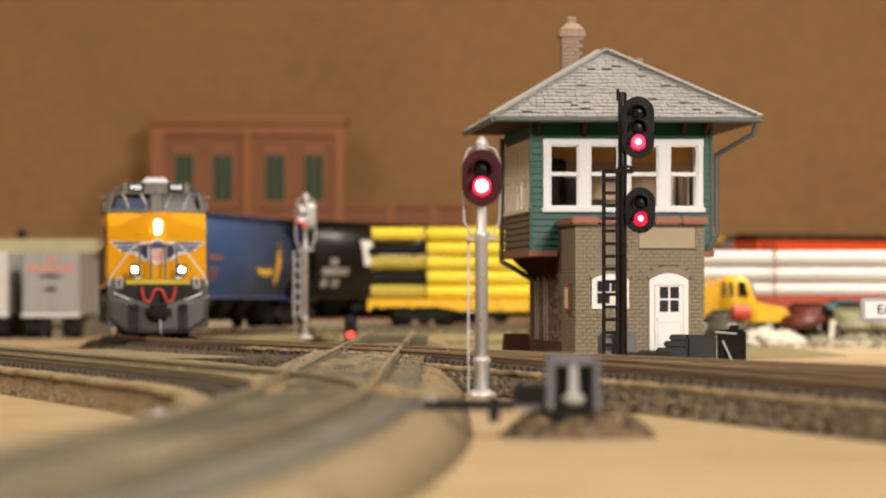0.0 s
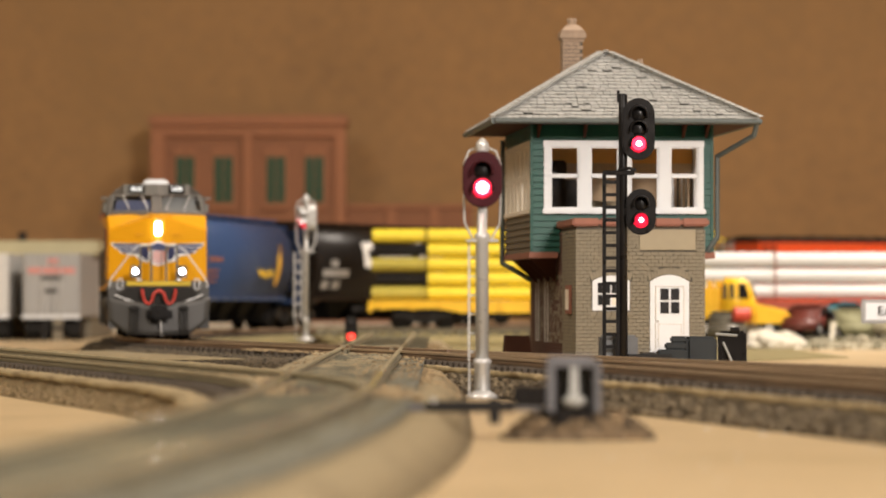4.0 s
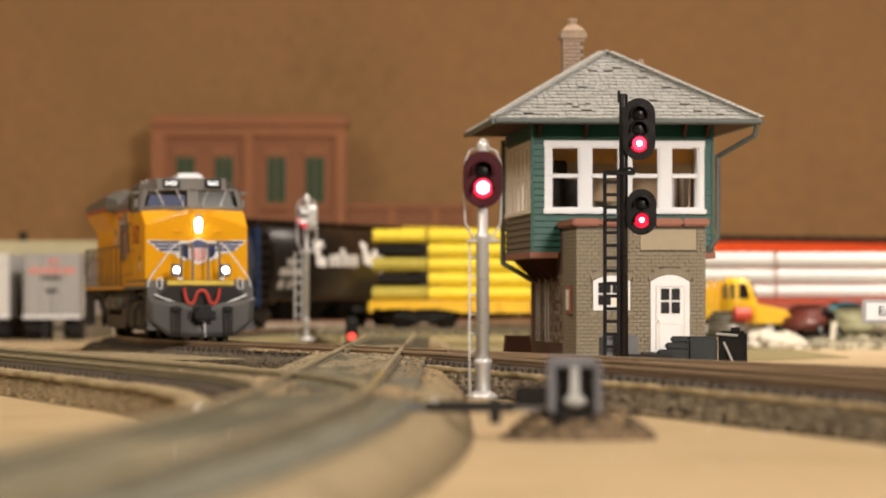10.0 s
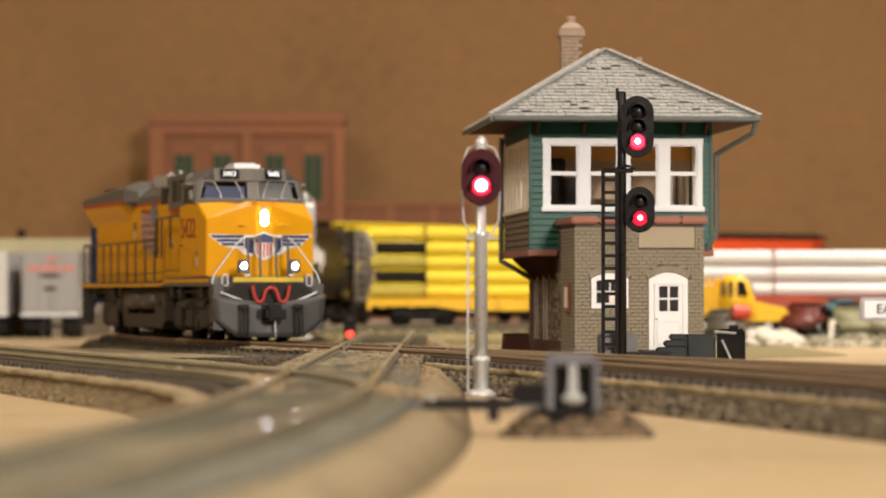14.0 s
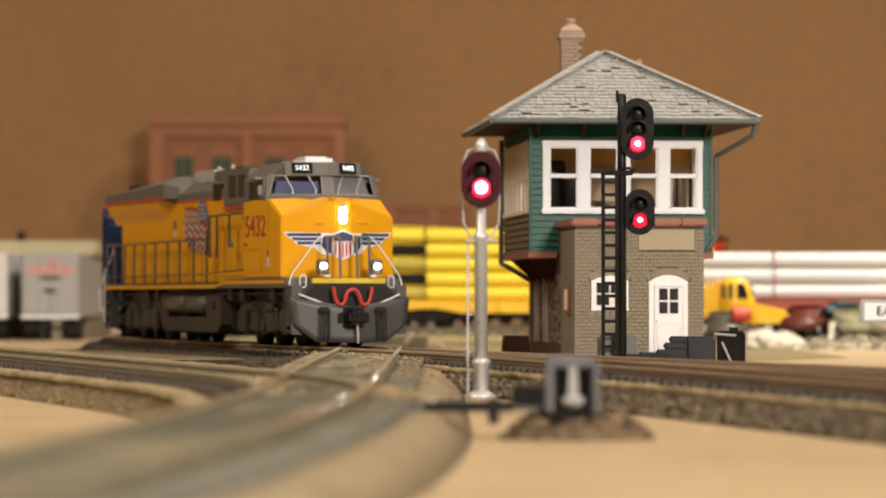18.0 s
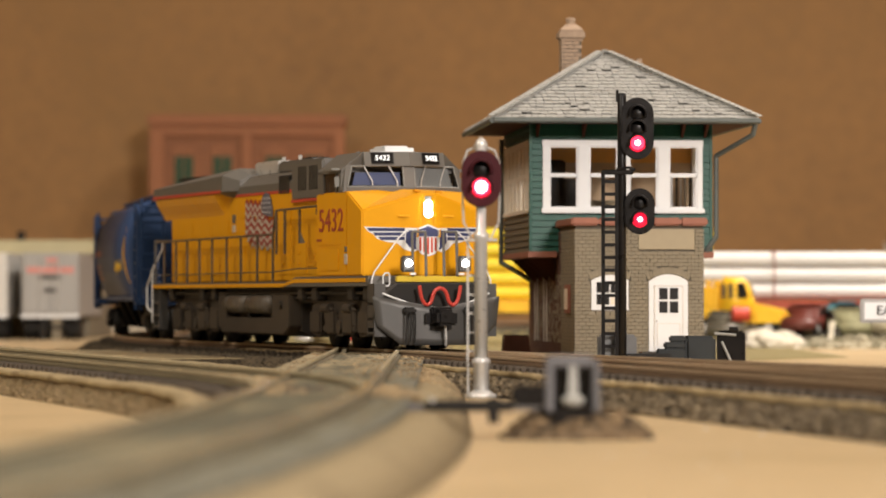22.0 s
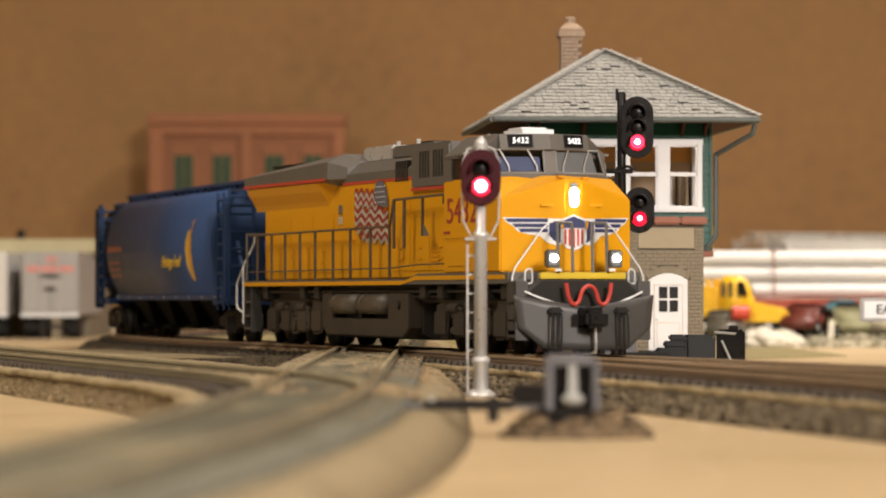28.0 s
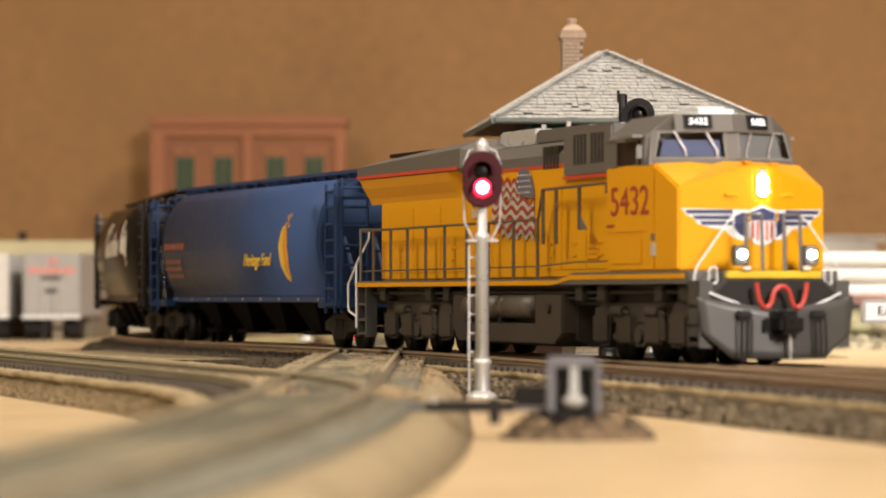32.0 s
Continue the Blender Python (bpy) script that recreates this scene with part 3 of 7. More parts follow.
def flag(parent, y, q):
    """Waving striped flag painted on the hood side."""
    def strip(material, x0, x1, fz, h, d):
        bm = BM()
        n = 24
        pts = [(x0 + (x1 - x0) * i / n, fz(i / n)) for i in range(n + 1)]
        outline = [(u, v + h) for u, v in pts] + [(u, v) for u, v in pts[::-1]]
        return prism(bm, outline, "y", y, y + q * d)
    wave = lambda z, k: (lambda f: z + 0.75 * math.sin(f * 24 + k * 0.5) - 1.0 * f * f)
    for k in range(12):
        z = 42.6 - 1.18 * k
        x1 = 8.5 if k > 3 else -2.4 + k * 0.4
        x0 = -21 + (0 if k < 9 else (k - 8) * 2.2)
        part("flag_stripe", strip(M_SIDERED if k % 2 == 0 else M_FLAGWHITE, x0, x1, wave(z, k), 1.2, 0.14), M_SIDERED if k % 2 == 0 else M_FLAGWHITE, parent)
    bm = prism(BM(), [(-3.0, 43.6), (-1.6, 45.2), (1.0, 46.0), (4.2, 45.6), (6.6, 43.8), (8.4, 40.4), (8.6, 38.6), (5.5, 38.6), (2, 38.9), (-1.6, 39.6), (-3.2, 41.0)], "y", y, y + q * 0.22)
    part("flag_canton", bm, M_FLAGBLUE, parent)
    for i in range(5):
        for j in range(4):
            cx, cz = -1.8 + i * 1.9 + (j % 2) * 0.8 - 0.25 * j, 40 + j * 1.4
            part("flag_star", box(BM(), cx - 0.22, cx + 0.22, min(y, y + q * 0.3), max(y, y + q * 0.3), cz - 0.22, cz + 0.22), M_WHITE, parent)


M_FLAGBLUE = mat("flag_blue", (0.13, 0.13, 0.17), 0.45, vary=0.1, grain=300, bump=0.03)
M_FLAGWHITE = mat("flag_white", (0.5, 0.46, 0.4), 0.5, vary=0.1, grain=300, bump=0.03)
M_SIDEGLASS = glass("dark_side_glass", (0.3, 0.3, 0.32), 0.1, 1.8)
M_SIDERED = mat("number_red", (0.33, 0.04, 0.025), 0.45, vary=0.1, grain=300, bump=0.03)
M_HOSE = mat("red_hose", (0.5, 0.05, 0.035), 0.4, vary=0.05, grain=300, bump=0.03)
M_RESERVOIR = mat("reservoir_grey", (0.095, 0.08, 0.062), 0.5, vary=0.15, grain=300, bump=0.05)
M_SILL = mat("bright_yellow", (0.62, 0.45, 0.02), 0.4, vary=0.06, grain=300, bump=0.03)
M_PANELBLUE = mat("windshield_panel_blue", (0.05, 0.068, 0.16), 0.5, vary=0.2, grain=200, bump=0.0)


def locomotive():
    L = thing("locomotive", "yellow and grey six-axle diesel model locomotive with lit headlights", "locomotive")
    # frame and deck
    part("underframe", box(BM(), -117, 116, -13, 13, 12.6, 18.4, 0.4), M_UNDER, L)
    part("deck", prism(BM(), [(-120.5, 17.4), (112, 17.4), (112.4, 18), (112.4, 20.2), (44, 20.2), (36, 18.9), (-120.5, 18.9)], "y", -17.5, 17.5), M_GREY, L)
    for q in (-1, 1):
        y = q * 17.5
        part("sill_stripe", prism(BM(), [(-120.5, 17.3), (30, 17.3), (42, 18.5), (110, 18.5), (110, 19.6), (42, 19.6), (34, 18.4), (-120.5, 18.4)], "y", y - q * 0.3, y + q * 0.2), M_YELLOW, L)
    part("front_deck", box(BM(), 112, 117, -11.4, 11.4, 17.6, 20.15, 0.2), M_GREY, L)
    part("front_sill", box(BM(), 116.6, 118.2, -11.2, 11.2, 18.5, 20.1, 0.2), M_SILL, L)
    # hood
    bm = BM()
    box(bm, -111, 66, -13.6, 13.6, 18.9, 45.8, 0.5)
    part("hood", bm, M_YELLOW, L)
    for q in (-1, 1):
        for x0, x1, z0, z1 in ((-104, -83.2, 21, 38), (-82.8, -61.2, 21, 38), (-60.8, -41.2, 21, 38), (-40.8, -22, 21, 30), (12, 26.6, 21, 41), (27, 42.6, 21, 30), (43, 62, 21, 29)):
            part("hood_door", box(BM(), x0, x1, min(q * 13.6, q * 13.8), max(q * 13.6, q * 13.8), z0, z1, 0.08), M_YELLOW, L)
        for x in (-93, -72, -51, 19, 35, 52):
            for z in (24, 27):
                part("door_latch", box(BM(), x - 1.6, x + 1.6, min(q * 13.7, q * 14.1), max(q * 13.7, q * 14.1), z, z + 0.5), M_YELLOW, L)
        for x0, x1, z0, z1 in ((-28, -14, 38.5, 43), (-16, -8, 30.5, 36)):
            part("access_panel", box(BM(), x0, x1, min(q * 13.6, q * 13.8), max(q * 13.6, q * 13.8), z0, z1, 0.08), M_YELLOW, L)
        flare_top = [(q * 13.5, 39.8), (q * 14.2, 41.4), (q * 16.0, 44.2), (q * 17.1, 46.6), (q * 13.5, 46.6)]
        bm = loft(BM(), [(-119.5, y, z) for y, z in flare_top], [(-46, y, z) for y, z in flare_top])
        part("radiator_flare", bm, M_YELLOW, L, "yellow side flaring out under the radiator")
        bm = loft(BM(), [(-46, y, z) for y, z in flare_top], [(-38, q * 13.5 + (y - q * 13.5) * 0.08, 46.6 + (z - 46.6) * 0.25) for y, z in flare_top])
        part("flare_end", bm, M_YELLOW, L)
        part("cab_panel", box(BM(), 66, 88, min(q * 17.6, q * 17.8), max(q * 17.6, q * 17.8), 29.0, 29.6, 0.05), M_YELLOW, L)
        part("cab_door", box(BM(), 68, 86, min(q * 17.6, q * 17.8), max(q * 17.6, q * 17.8), 21.8, 28.2, 0.1), M_YELLOW, L)
        for z in (23.4, 24.6, 25.8):
            part("cab_louvre", box(BM(), 44, 51, min(q * 13.8, q * 14.1), max(q * 13.8, q * 14.1), z, z + 0.4), M_YELLOW, L)
        part("red_line", box(BM(), -33, 29, min(q * 13.5, q * 13.75), max(q * 13.5, q * 13.75), 45.4, 46.2), M_REDLINE, L)
        part("warning_plate", box(BM(), -36, -33.4, min(q * 13.6, q * 14), max(q * 13.6, q * 14), 34.5, 36.8), M_FLAGWHITE, L)
        part("warning_plate", box(BM(), -36, -33.4, min(q * 13.6, q * 14), max(q * 13.6, q * 14), 37.4, 40), M_GREY, L)
        part("warning_plate", box(BM(), 91.6, 94, min(q * 17.5, q * 17.8), max(q * 17.5, q * 17.8), 23.5, 26.4), M_FLAGWHITE, L)
        part("warning_plate", box(BM(), 91.8, 93.6, min(q * 17.5, q * 17.8), max(q * 17.5, q * 17.8), 27.0, 28.4), M_GREY, L)
    top = [(-13.7, 46), (-13.7, 48.5), (-10, 51.8), (10, 51.8), (13.7, 48.5), (13.7, 46)]
    part("hood_roof", prism(BM(), top, "x", -34, 68), M_GREY, L)
    part("dynamic_brake_box", box(BM(), 29, 60, -14.3, 14.3, 42.6, 54.4, 0.6), M_GREY, L)
    for q in (-1, 1):
        bm = BM()
        for i in range(8):
            box(bm, 36 + (i % 4) * 2.2 + (i // 4) * 11, 37.4 + (i % 4) * 2.2 + (i // 4) * 11, min(q * 14.2, q * 14.4), max(q * 14.2, q * 14.4), 45.5, 52.5)
        part("brake_grille", bm, M_UNDER, L)
        part("red_line", box(BM(), 29.2, 60, min(q * 14.2, q * 14.5), max(q * 14.2, q * 14.5), 42.2, 43), M_REDLINE, L)
        bm = BM()
        for i in range(5):
            box(bm, 14.5 + i * 2.2, 15.9 + i * 2.2, min(q * 12.2, q * 13.9), max(q * 12.2, q * 13.9), 45.2, 50.6)
        part("vent_louvre", bm, M_UNDER, L)
    part("exhaust_box", box(BM(), -6, 28.8, -8, 8, 51.8, 55.6, 0.6), M_GREY, L)
    part("exhaust_stack", box(BM(), 2, 12, -3, 3, 55.6, 56.6, 0.3), M_DARK, L)
    part("roof_hatch", box(BM(), -33, -7.5, -7.5, 7.5, 51.8, 56.2, 0.5), M_SILVER, L, "pale silver roof hatch")
    bm = BM()
    for x in (-3, 14):
        for y in (-7, 7):
            rod(bm, (x, y, 55.6), (x, y, 56.9), 0.6, 8)
    part("lifting_lug", bm, M_SILVER, L)
    # flared radiator
    def flare(x, side_top, crown):
        return [(x, -13.6, 45.6), (x, -17.3, 47.3), (x, -17.3, side_top), (x, -12, crown), (x, 12, crown), (x, 17.3, side_top), (x, 17.3, 47.3), (x, 13.6, 45.6)]
    bm = loft(BM(), flare(-121, 50.1, 51.6), flare(-36, 52.2, 54.6))
    part("radiator", bm, M_GREY, L)
    bm = loft(BM(), flare(-36, 52.2, 54.6), [(-29, y * 0.78, z) for _, y, z in flare(0, 50.5, 52.5)])
    part("radiator_front", bm, M_GREY, L)
    part("radiator_grille", box(BM(), -112, -46, -11, 11, 52.6, 53.6, 0.2), M_DARK, L, at=put(0, 0, 0, 0, 0, 0))
    for q in (-1, 1):
        bm = box(BM(), -121.1, -38, min(q * 17.2, q * 17.42), max(q * 17.2, q * 17.42), 46.8, 47.7)
        part("red_line", bm, M_REDLINE, L)
    # nose and cab
    bm = BM()
    a = [bm.verts.new(p) for p in [(106, -17.3, 20.2), (106, -17.3, 38.2), (111.5, -2, 43.0), (111.5, 2, 43.0), (106, 17.3, 38.2), (106, 17.3, 20.2), (111.5, 2, 20.2), (111.5, -2, 20.2)]]
    b = [bm.verts.new(p) for p in [(93, -17.6, 20.2), (93, -17.6, 43.9), (93, -2, 44.7), (93, 2, 44.7), (93, 17.6, 43.9), (93, 17.6, 20.2)]]
    for face in ((a[7], a[6], a[3], a[2]), (a[0], a[7], a[2], a[1]), (a[6], a[5], a[4], a[3]), (a[1], a[2], b[2], b[1]), (a[2], a[3], b[3], b[2]), (a[3], a[4], b[4], b[3]),
                 (a[0], a[1], b[1], b[0]), (a[5], b[5], b[4], a[4]), (a[0], b[0], b[5], a[5], a[6], a[7]), (b[0], b[1], b[2], b[3], b[4], b[5])):
        bm.faces.new(face)
    bmesh.ops.recalc_face_normals(bm, faces=bm.faces)
    bmesh.ops.bevel(bm, geom=list(bm.edges), offset=0.4, segments=2, affect="EDGES")
    part("nose", bm, M_YELLOW, L)
    bm = BM()
    box(bm, 65, 93.2, -17.6, 17.6, 20.2, 43.8, 0.4)
    part("cab_side", bm, M_YELLOW, L)
    for q in (-1, 1):
        bm = BM()
        wire(bm, [(111.5, q * 3.2, 31), (112.6, q * 3.2, 31), (112.6, q * 3.2, 33)], 0.2)
        box(bm, 110.0, 110.5, q * 6 - 2, q * 6 + 2, 36.4, 37.0)
        part("grab_iron", bm, M_YELLOW, L)
    part("nose_step", box(BM(), 107, 109.0, -3.0, -1.2, 43.4, 44.0, 0.2), M_YELLOW, L)
    part("nose_step", box(BM(), 107, 109.0, 3.4, 5.2, 43.0, 43.7, 0.2), M_YELLOW, L)
    sect = lambda x, s=0: [(x, -17.6, 49.4), (x, -11.8, 53.8), (x, 11.8, 53.8), (x, 17.6, 49.4), (x, 17.6, 48.6), (x, -17.6, 48.6)]
    bm = loft(BM(), sect(66), sect(98.8))
    part("cab_roof", bm, M_GREY, L)
    for y0, y1 in ((-11.8, 0), (0, 11.8)):
        part("roof_visor", prism(BM(), [(90, 50.2), (101.2, 50.2), (99, 53.8), (90, 53.8)], "y", y0, y1), M_GREY, L)
    bm = BM()
    for q in (-1, 1):
        loft(bm, [(102.2, q * 16.6, 43.6), (102.2, q * 17.6, 43.6), (100.6, q * 17.6, 43.6), (100.6, q * 16.6, 43.6)],
             [(99.6, q * 15.0, 50.6), (99.4, q * 16.6, 50.0), (98, q * 16.6, 50.0), (98, q * 15.0, 50.6)])
        box(bm, 94.5, 98.5, min(q * 16.6, q * 17.6), max(q * 16.6, q * 17.6), 43.6, 49)
        box(bm, 84.6, 86, min(q * 16.6, q * 17.6), max(q * 16.6, q * 17.6), 43.6, 49)
        box(bm, 66, 71, min(q * 16.6, q * 17.6), max(q * 16.6, q * 17.6), 43.6, 49)
    loft(bm, [(102.4, -1.5, 43.6), (102.4, 1.5, 43.6), (101, 1.5, 43.6), (101, -1.5, 43.6)], [(100.1, -1.5, 50.6), (100.1, 1.5, 50.6), (98.5, 1.5, 50.6), (98.5, -1.5, 50.6)])
    box(bm, 101, 102.5, -16.5, 0, 43.4, 44.7)
    box(bm, 101, 102.5, 0, 16.5, 43.4, 44.7)
    box(bm, 66, 67, -17.4, 17.4, 43.6, 49)
    part("window_frame", bm, M_GREY, L)
    for q in (-1, 1):
        bm = BM()
        quad(bm, (102.0, q * 1.4, 44.6), (102.0, q * 16.7, 44.6), (99.6, q * 15.1, 50.4), (99.8, q * 1.4, 50.4))
        ob = part("windshield", bm, M_SMOKE, L, "tinted clear windshield")
        ob.visible_shadow = False
        bm = BM()
        for y in (5.5, 12):
            rod(bm, (100.4, q * y, 50.3), (102.2, q * (y - 2), 46.4), 0.16, 6)
            rod(bm, (102.2, q * (y - 2), 46.4), (102.35, q * (y - 2), 45.2), 0.16, 6)
        part("wiper", bm, M_SILVER, L)
        part("window_gasket", wire(BM(), [(102.2, q * 1.7, 44.9), (102.2, q * 16.4, 44.9), (99.9, q * 15.0, 50.2), (99.95, q * 1.7, 50.2), (102.2, q * 1.7, 44.9)], 0.22, 6), M_PLOW, L)
        part("number_board", prism(BM(), [(100.0, 50.8), (101.6, 50.8), (100.2, 53.6), (99, 53.6)], "y", q * 4.3 if q > 0 else -10.0, 10.0 if q > 0 else -4.3), M_BLACK, L, "black number board")
        n = part("board_number", text_mesh("5432", 2.1, M_BOARD, 0.12), None, L, "lit white number on the board")
        n.matrix_local = put(set_back(101.02) + 0.98, q * 7.2, 53.15, 90 + q * 20.8, 0, 0) @ pose(0, 0, 0, 73, 0, 0)
        n = part("cab_number", text_mesh("5432", 8.4, M_SIDERED, 0.12), None, L, "red road number")
        n.matrix_local = put(79, q * 17.65, 35.6, 0 if q < 0 else 180) @ pose(0, 0, 0, 90, 0, 0) @ Matrix.Diagonal((1.4, 1.1, 1, 1))
        part("number_underline", box(BM(), 65.5, 70, min(q * 17.55, q * 17.8), max(q * 17.55, q * 17.8), 30.2, 30.8), M_SIDERED, L)
        bm = quad_panel(86, 94.5, q * 17.2, 43.8, 48.8)
        ob = part("side_window", bm, M_SIDEGLASS, L)
        ob.visible_shadow = False
        bm = quad_panel(71, 84.6, q * 17.2, 43.8, 48.8)
        ob = part("side_window", bm, M_SIDEGLASS, L)
        ob.visible_shadow = False
        part("sunshade", prism(BM(), [(77, 49.2), (96, 49.2), (96, 49.8), (77, 49.8)], "y", q * 17.5, q * 19.6), M_PLOW, L)
        part("mirror", box(BM(), 95.5, 96.2, min(q * 17.6, q * 18.8), max(q * 17.6, q * 18.8), 45, 47.6, 0.1), M_PLOW, L)
    bm = BM()
    box(bm, 76, 84, 5, 12, 41, 48, 0.5)
    box(bm, 74, 76.5, 5, 12, 41, 52.5, 0.5)
    part("seat", bm, M_DARK, L)
    # Panels added behind the windshields give the panes their blue and grey.
    bm = loft(BM(), [(100.8, -15.0, 45.4), (100.8, -2.4, 45.4), (100.4, -2.4, 45.4), (100.4, -15.0, 45.4)], [(99.2, -14.0, 48.6), (99.2, -2.4, 48.6), (98.8, -2.4, 48.6), (98.8, -14.0, 48.6)])
    part("cab_blind", bm, M_PANELBLUE, L, "blue panel behind the windshield")
    for y0, y1 in ((-15.6, -2.2), (2.2, 15.0)):
        part("cab_blind", box(BM(), 100.7, 101.1, y0, y1, 43.8, 45.3, 0.1), M_PLOW, L, "pale grey strip at the foot of the windshield")
    bm = loft(BM(), [(101.0, 2.2, 43.8), (101.0, 15.0, 43.8), (100.6, 15.0, 43.8), (100.6, 2.2, 43.8)], [(98.8, 2.2, 49.8), (98.8, 13.2, 49.8), (98.4, 13.2, 49.8), (98.4, 2.2, 49.8)])
    part("cab_blind", bm, M_PLOW, L, "grey panel behind the windshield")
    for q in (-1, 1):
        part("sliding_panel", box(BM(), 75.5, 83.5, min(q * 16.7, q * 17.1), max(q * 16.7, q * 17.1), 43.6, 49.2, 0.1), M_RESERVOIR, L, "grey sliding window panel")
    part("cab_bulkhead", box(BM(), 70, 71, -16.4, 16.4, 43.8, 48.8), M_PLOW, L)
    for y in (3.4, 9.0):
        part("cab_locker", box(BM(), 96, 97.6, y, y + 3.0, 43.8, 48.2, 0.3), M_PLOW, L)
    part("cab_desk", box(BM(), 92, 97.5, 2.5, 14, 41, 46.4, 0.4), M_PLOW, L)
    part("air_conditioner", box(BM(), 72, 88, -5.4, 5.4, 54.0, 56.4, 1.15), M_WHITE, L, "white roof unit")
    part("air_conditioner_lid", box(BM(), 74, 84, -3.6, 3.6, 56.3, 57.0, 0.3), M_WHITE, L)
    bm = BM()
    for y in (-1.4, 0, 1.4):
        rod(bm, (58, y - 3, 55.2), (63, y - 3, 55.2), 0.45, 8, 1.0)
    box(bm, 59, 60, -5, -1, 53.4, 55.2)
    part("horn", bm, M_PLOW, L)
    emblem(L, 111.45)
    flag(L, -13.9, -1)
    flag(L, 13.9, 1)
    # headlight, ditch lights
    # White plate behind the lamps fills out their glare into one blob.
    part("headlight_housing", prism(BM(), [(u, v + 38.6) for u, v in stadium(2.5, 5.0)], "x", 111, 112.0), M_WHITE, L, "white plate for the headlight's glare")
    part("headlight_bracket", box(BM(), 110.6, 111.8, -1.0, 1.0, 41.1, 42.1, 0.2), M_PLOW, L)
    for z in (37.5, 39.7):
        part("headlight", rod(BM(), (111.8, 0, z), (112.5, 0, z), 1.0, 16), M_HEAD, L, "lit white headlight")
    for q in (-1, 1):
        y = q * 8.2
        part("ditch_light_box", box(BM(), 117, 119.4, y - 1.7, y + 1.7, 21.2, 25.6, 0.4), M_PLOWDARK, L)
        part("ditch_light", rod(BM(), (119.3, y, 23.6), (119.9, y, 23.6), 0.85, 16), M_HEAD, L, "lit white ditch light")
        part("marker_light", box(BM(), 119.2, 119.6, y - q * 1.2 - 0.8, y - q * 1.2 + 0.8, 20.4, 21.0), M_WHITE, L)
    # front rails
    for q in (-1, 1):
        bm = BM()
        wire(bm, [(114.6, q * 17.2, 9.5), (114.6, q * 17.2, 19.0), (114.4, q * 16.4, 21.2), (114.6, q * 9.4, 30.6), (114.5, q * 7.4, 32.4), (114.5, q * 6.6, 32.4)], 0.21, 8)
        part("handrail", bm, M_WHITE, L, "white handrail")
        bm = BM()
        wire(bm, [(116, q * 14.4, 17.4), (116.2, q * 12.9, 17.4), (116.2, q * 12.6, 18), (116.2, q * 12.6, 20.2), (116.2, q * 12.9, 20.9), (116, q * 13.8, 20.9), (116, q * 14.4, 20.2), (116, q * 14.4, 17.4)], 0.2, 8)
        part("grab_loop", bm, M_WHITE, L)
        bm = BM()
        for y in (2.6, 6.4):
            wire(bm, [(117.8, q * y, 20), (117.0, q * y, 32.2)], 0.42, 8)
        wire(bm, [(117.0, q * 2.6, 32.2), (117.0, q * 6.4, 32.2)], 0.36, 8)
        part("nose_rail", bm, M_GREY, L)
    # pilot and plow
    part("pilot", prism(BM(), [(-17.2, 8), (17.2, 8), (17.2, 14.2), (11.4, 18.2), (-11.4, 18.2), (-17.2, 14.2)], "x", 113, 118), M_UNDER, L)
    # Flat dark plate draws the shaded recess above the plow.
    part("pilot_shadow_plate", prism(BM(), [(-10.8, 18.0), (10.8, 18.0), (15.6, 14.0), (13.5, 11.0), (-13.5, 11.0), (-15.6, 14.0)], "x", 118.0, 118.5), M_DARK, L)
    bm = BM()
    n = 16
    grid = []
    for i in range(n + 1):
        f = i / n * 2 - 1
        y = f * 18.3
        top_z = 11.6 + 3.0 * abs(f)
        low_z = 1.3 + max(0, abs(f) - 0.62) * 14
        col = []
        for j in range(7):
            h = j / 6
            z = low_z + (top_z - low_z) * h
            x = 122.2 - 3.4 * abs(f) + 0.5 * (1 - h)
            col.append((x, y * (1 - 0.06 * (1 - h)), z))
        grid.append(col)
    front = [[bm.verts.new(p) for p in c] for c in grid]
    back = [[bm.verts.new((p[0] - 0.9, p[1], p[2])) for p in c] for c in grid]
    for i in range(n):
        for j in range(6):
            bm.faces.new((front[i][j], front[i + 1][j], front[i + 1][j + 1], front[i][j + 1]))
            bm.faces.new((back[i][j], back[i][j + 1], back[i + 1][j + 1], back[i + 1][j]))
        bm.faces.new((front[i][6], front[i + 1][6], back[i + 1][6], back[i][6]))
        bm.faces.new((front[i][0], back[i][0], back[i + 1][0], front[i + 1][0]))
    for i in (0, n):
        for j in range(6):
            bm.faces.new((front[i][j], front[i][j + 1], back[i][j + 1], back[i][j]))
    bmesh.ops.recalc_face_normals(bm, faces=bm.faces)
    part("snow_plow", bm, M_PLOWDARK, L, "dark grey snow plow with raised corners", True)
    for q in (-1, 1):
        bm = BM()
        wire(bm, [(118.4, q * 15.4, 15.4), (119.4, q * 12.6, 14.2), (120.4, q * 7.6, 12.4), (120.2, q * 6.2, 11.6)], 0.25, 8)
        part("uncoupling_lever", bm, M_WHITE, L)
        for k in range(3):
            y = q * (8.6 + 1.25 * (k - 1))
            part("air_hose", wire(BM(), [(120.5, y, 10.8), (122.6, y, 9.6), (122.8, y * 1.01, 5.4), (122.6, y * 1.02, 2.0)], 0.26, 8), M_DARK, L, "black rubber air hose")
        part("hose_bracket", box(BM(), 119, 122.4, q * 8.6 - 1.8, q * 8.6 + 1.8, 9.8, 11.6, 0.5), M_DARK, L)
        bm = BM()
        for z in (4.2, 8.0, 12.2):
            box(bm, 112.5, 117.4, min(q * 14.6, q * 17.6), max(q * 14.6, q * 17.6), z, z + 0.7)
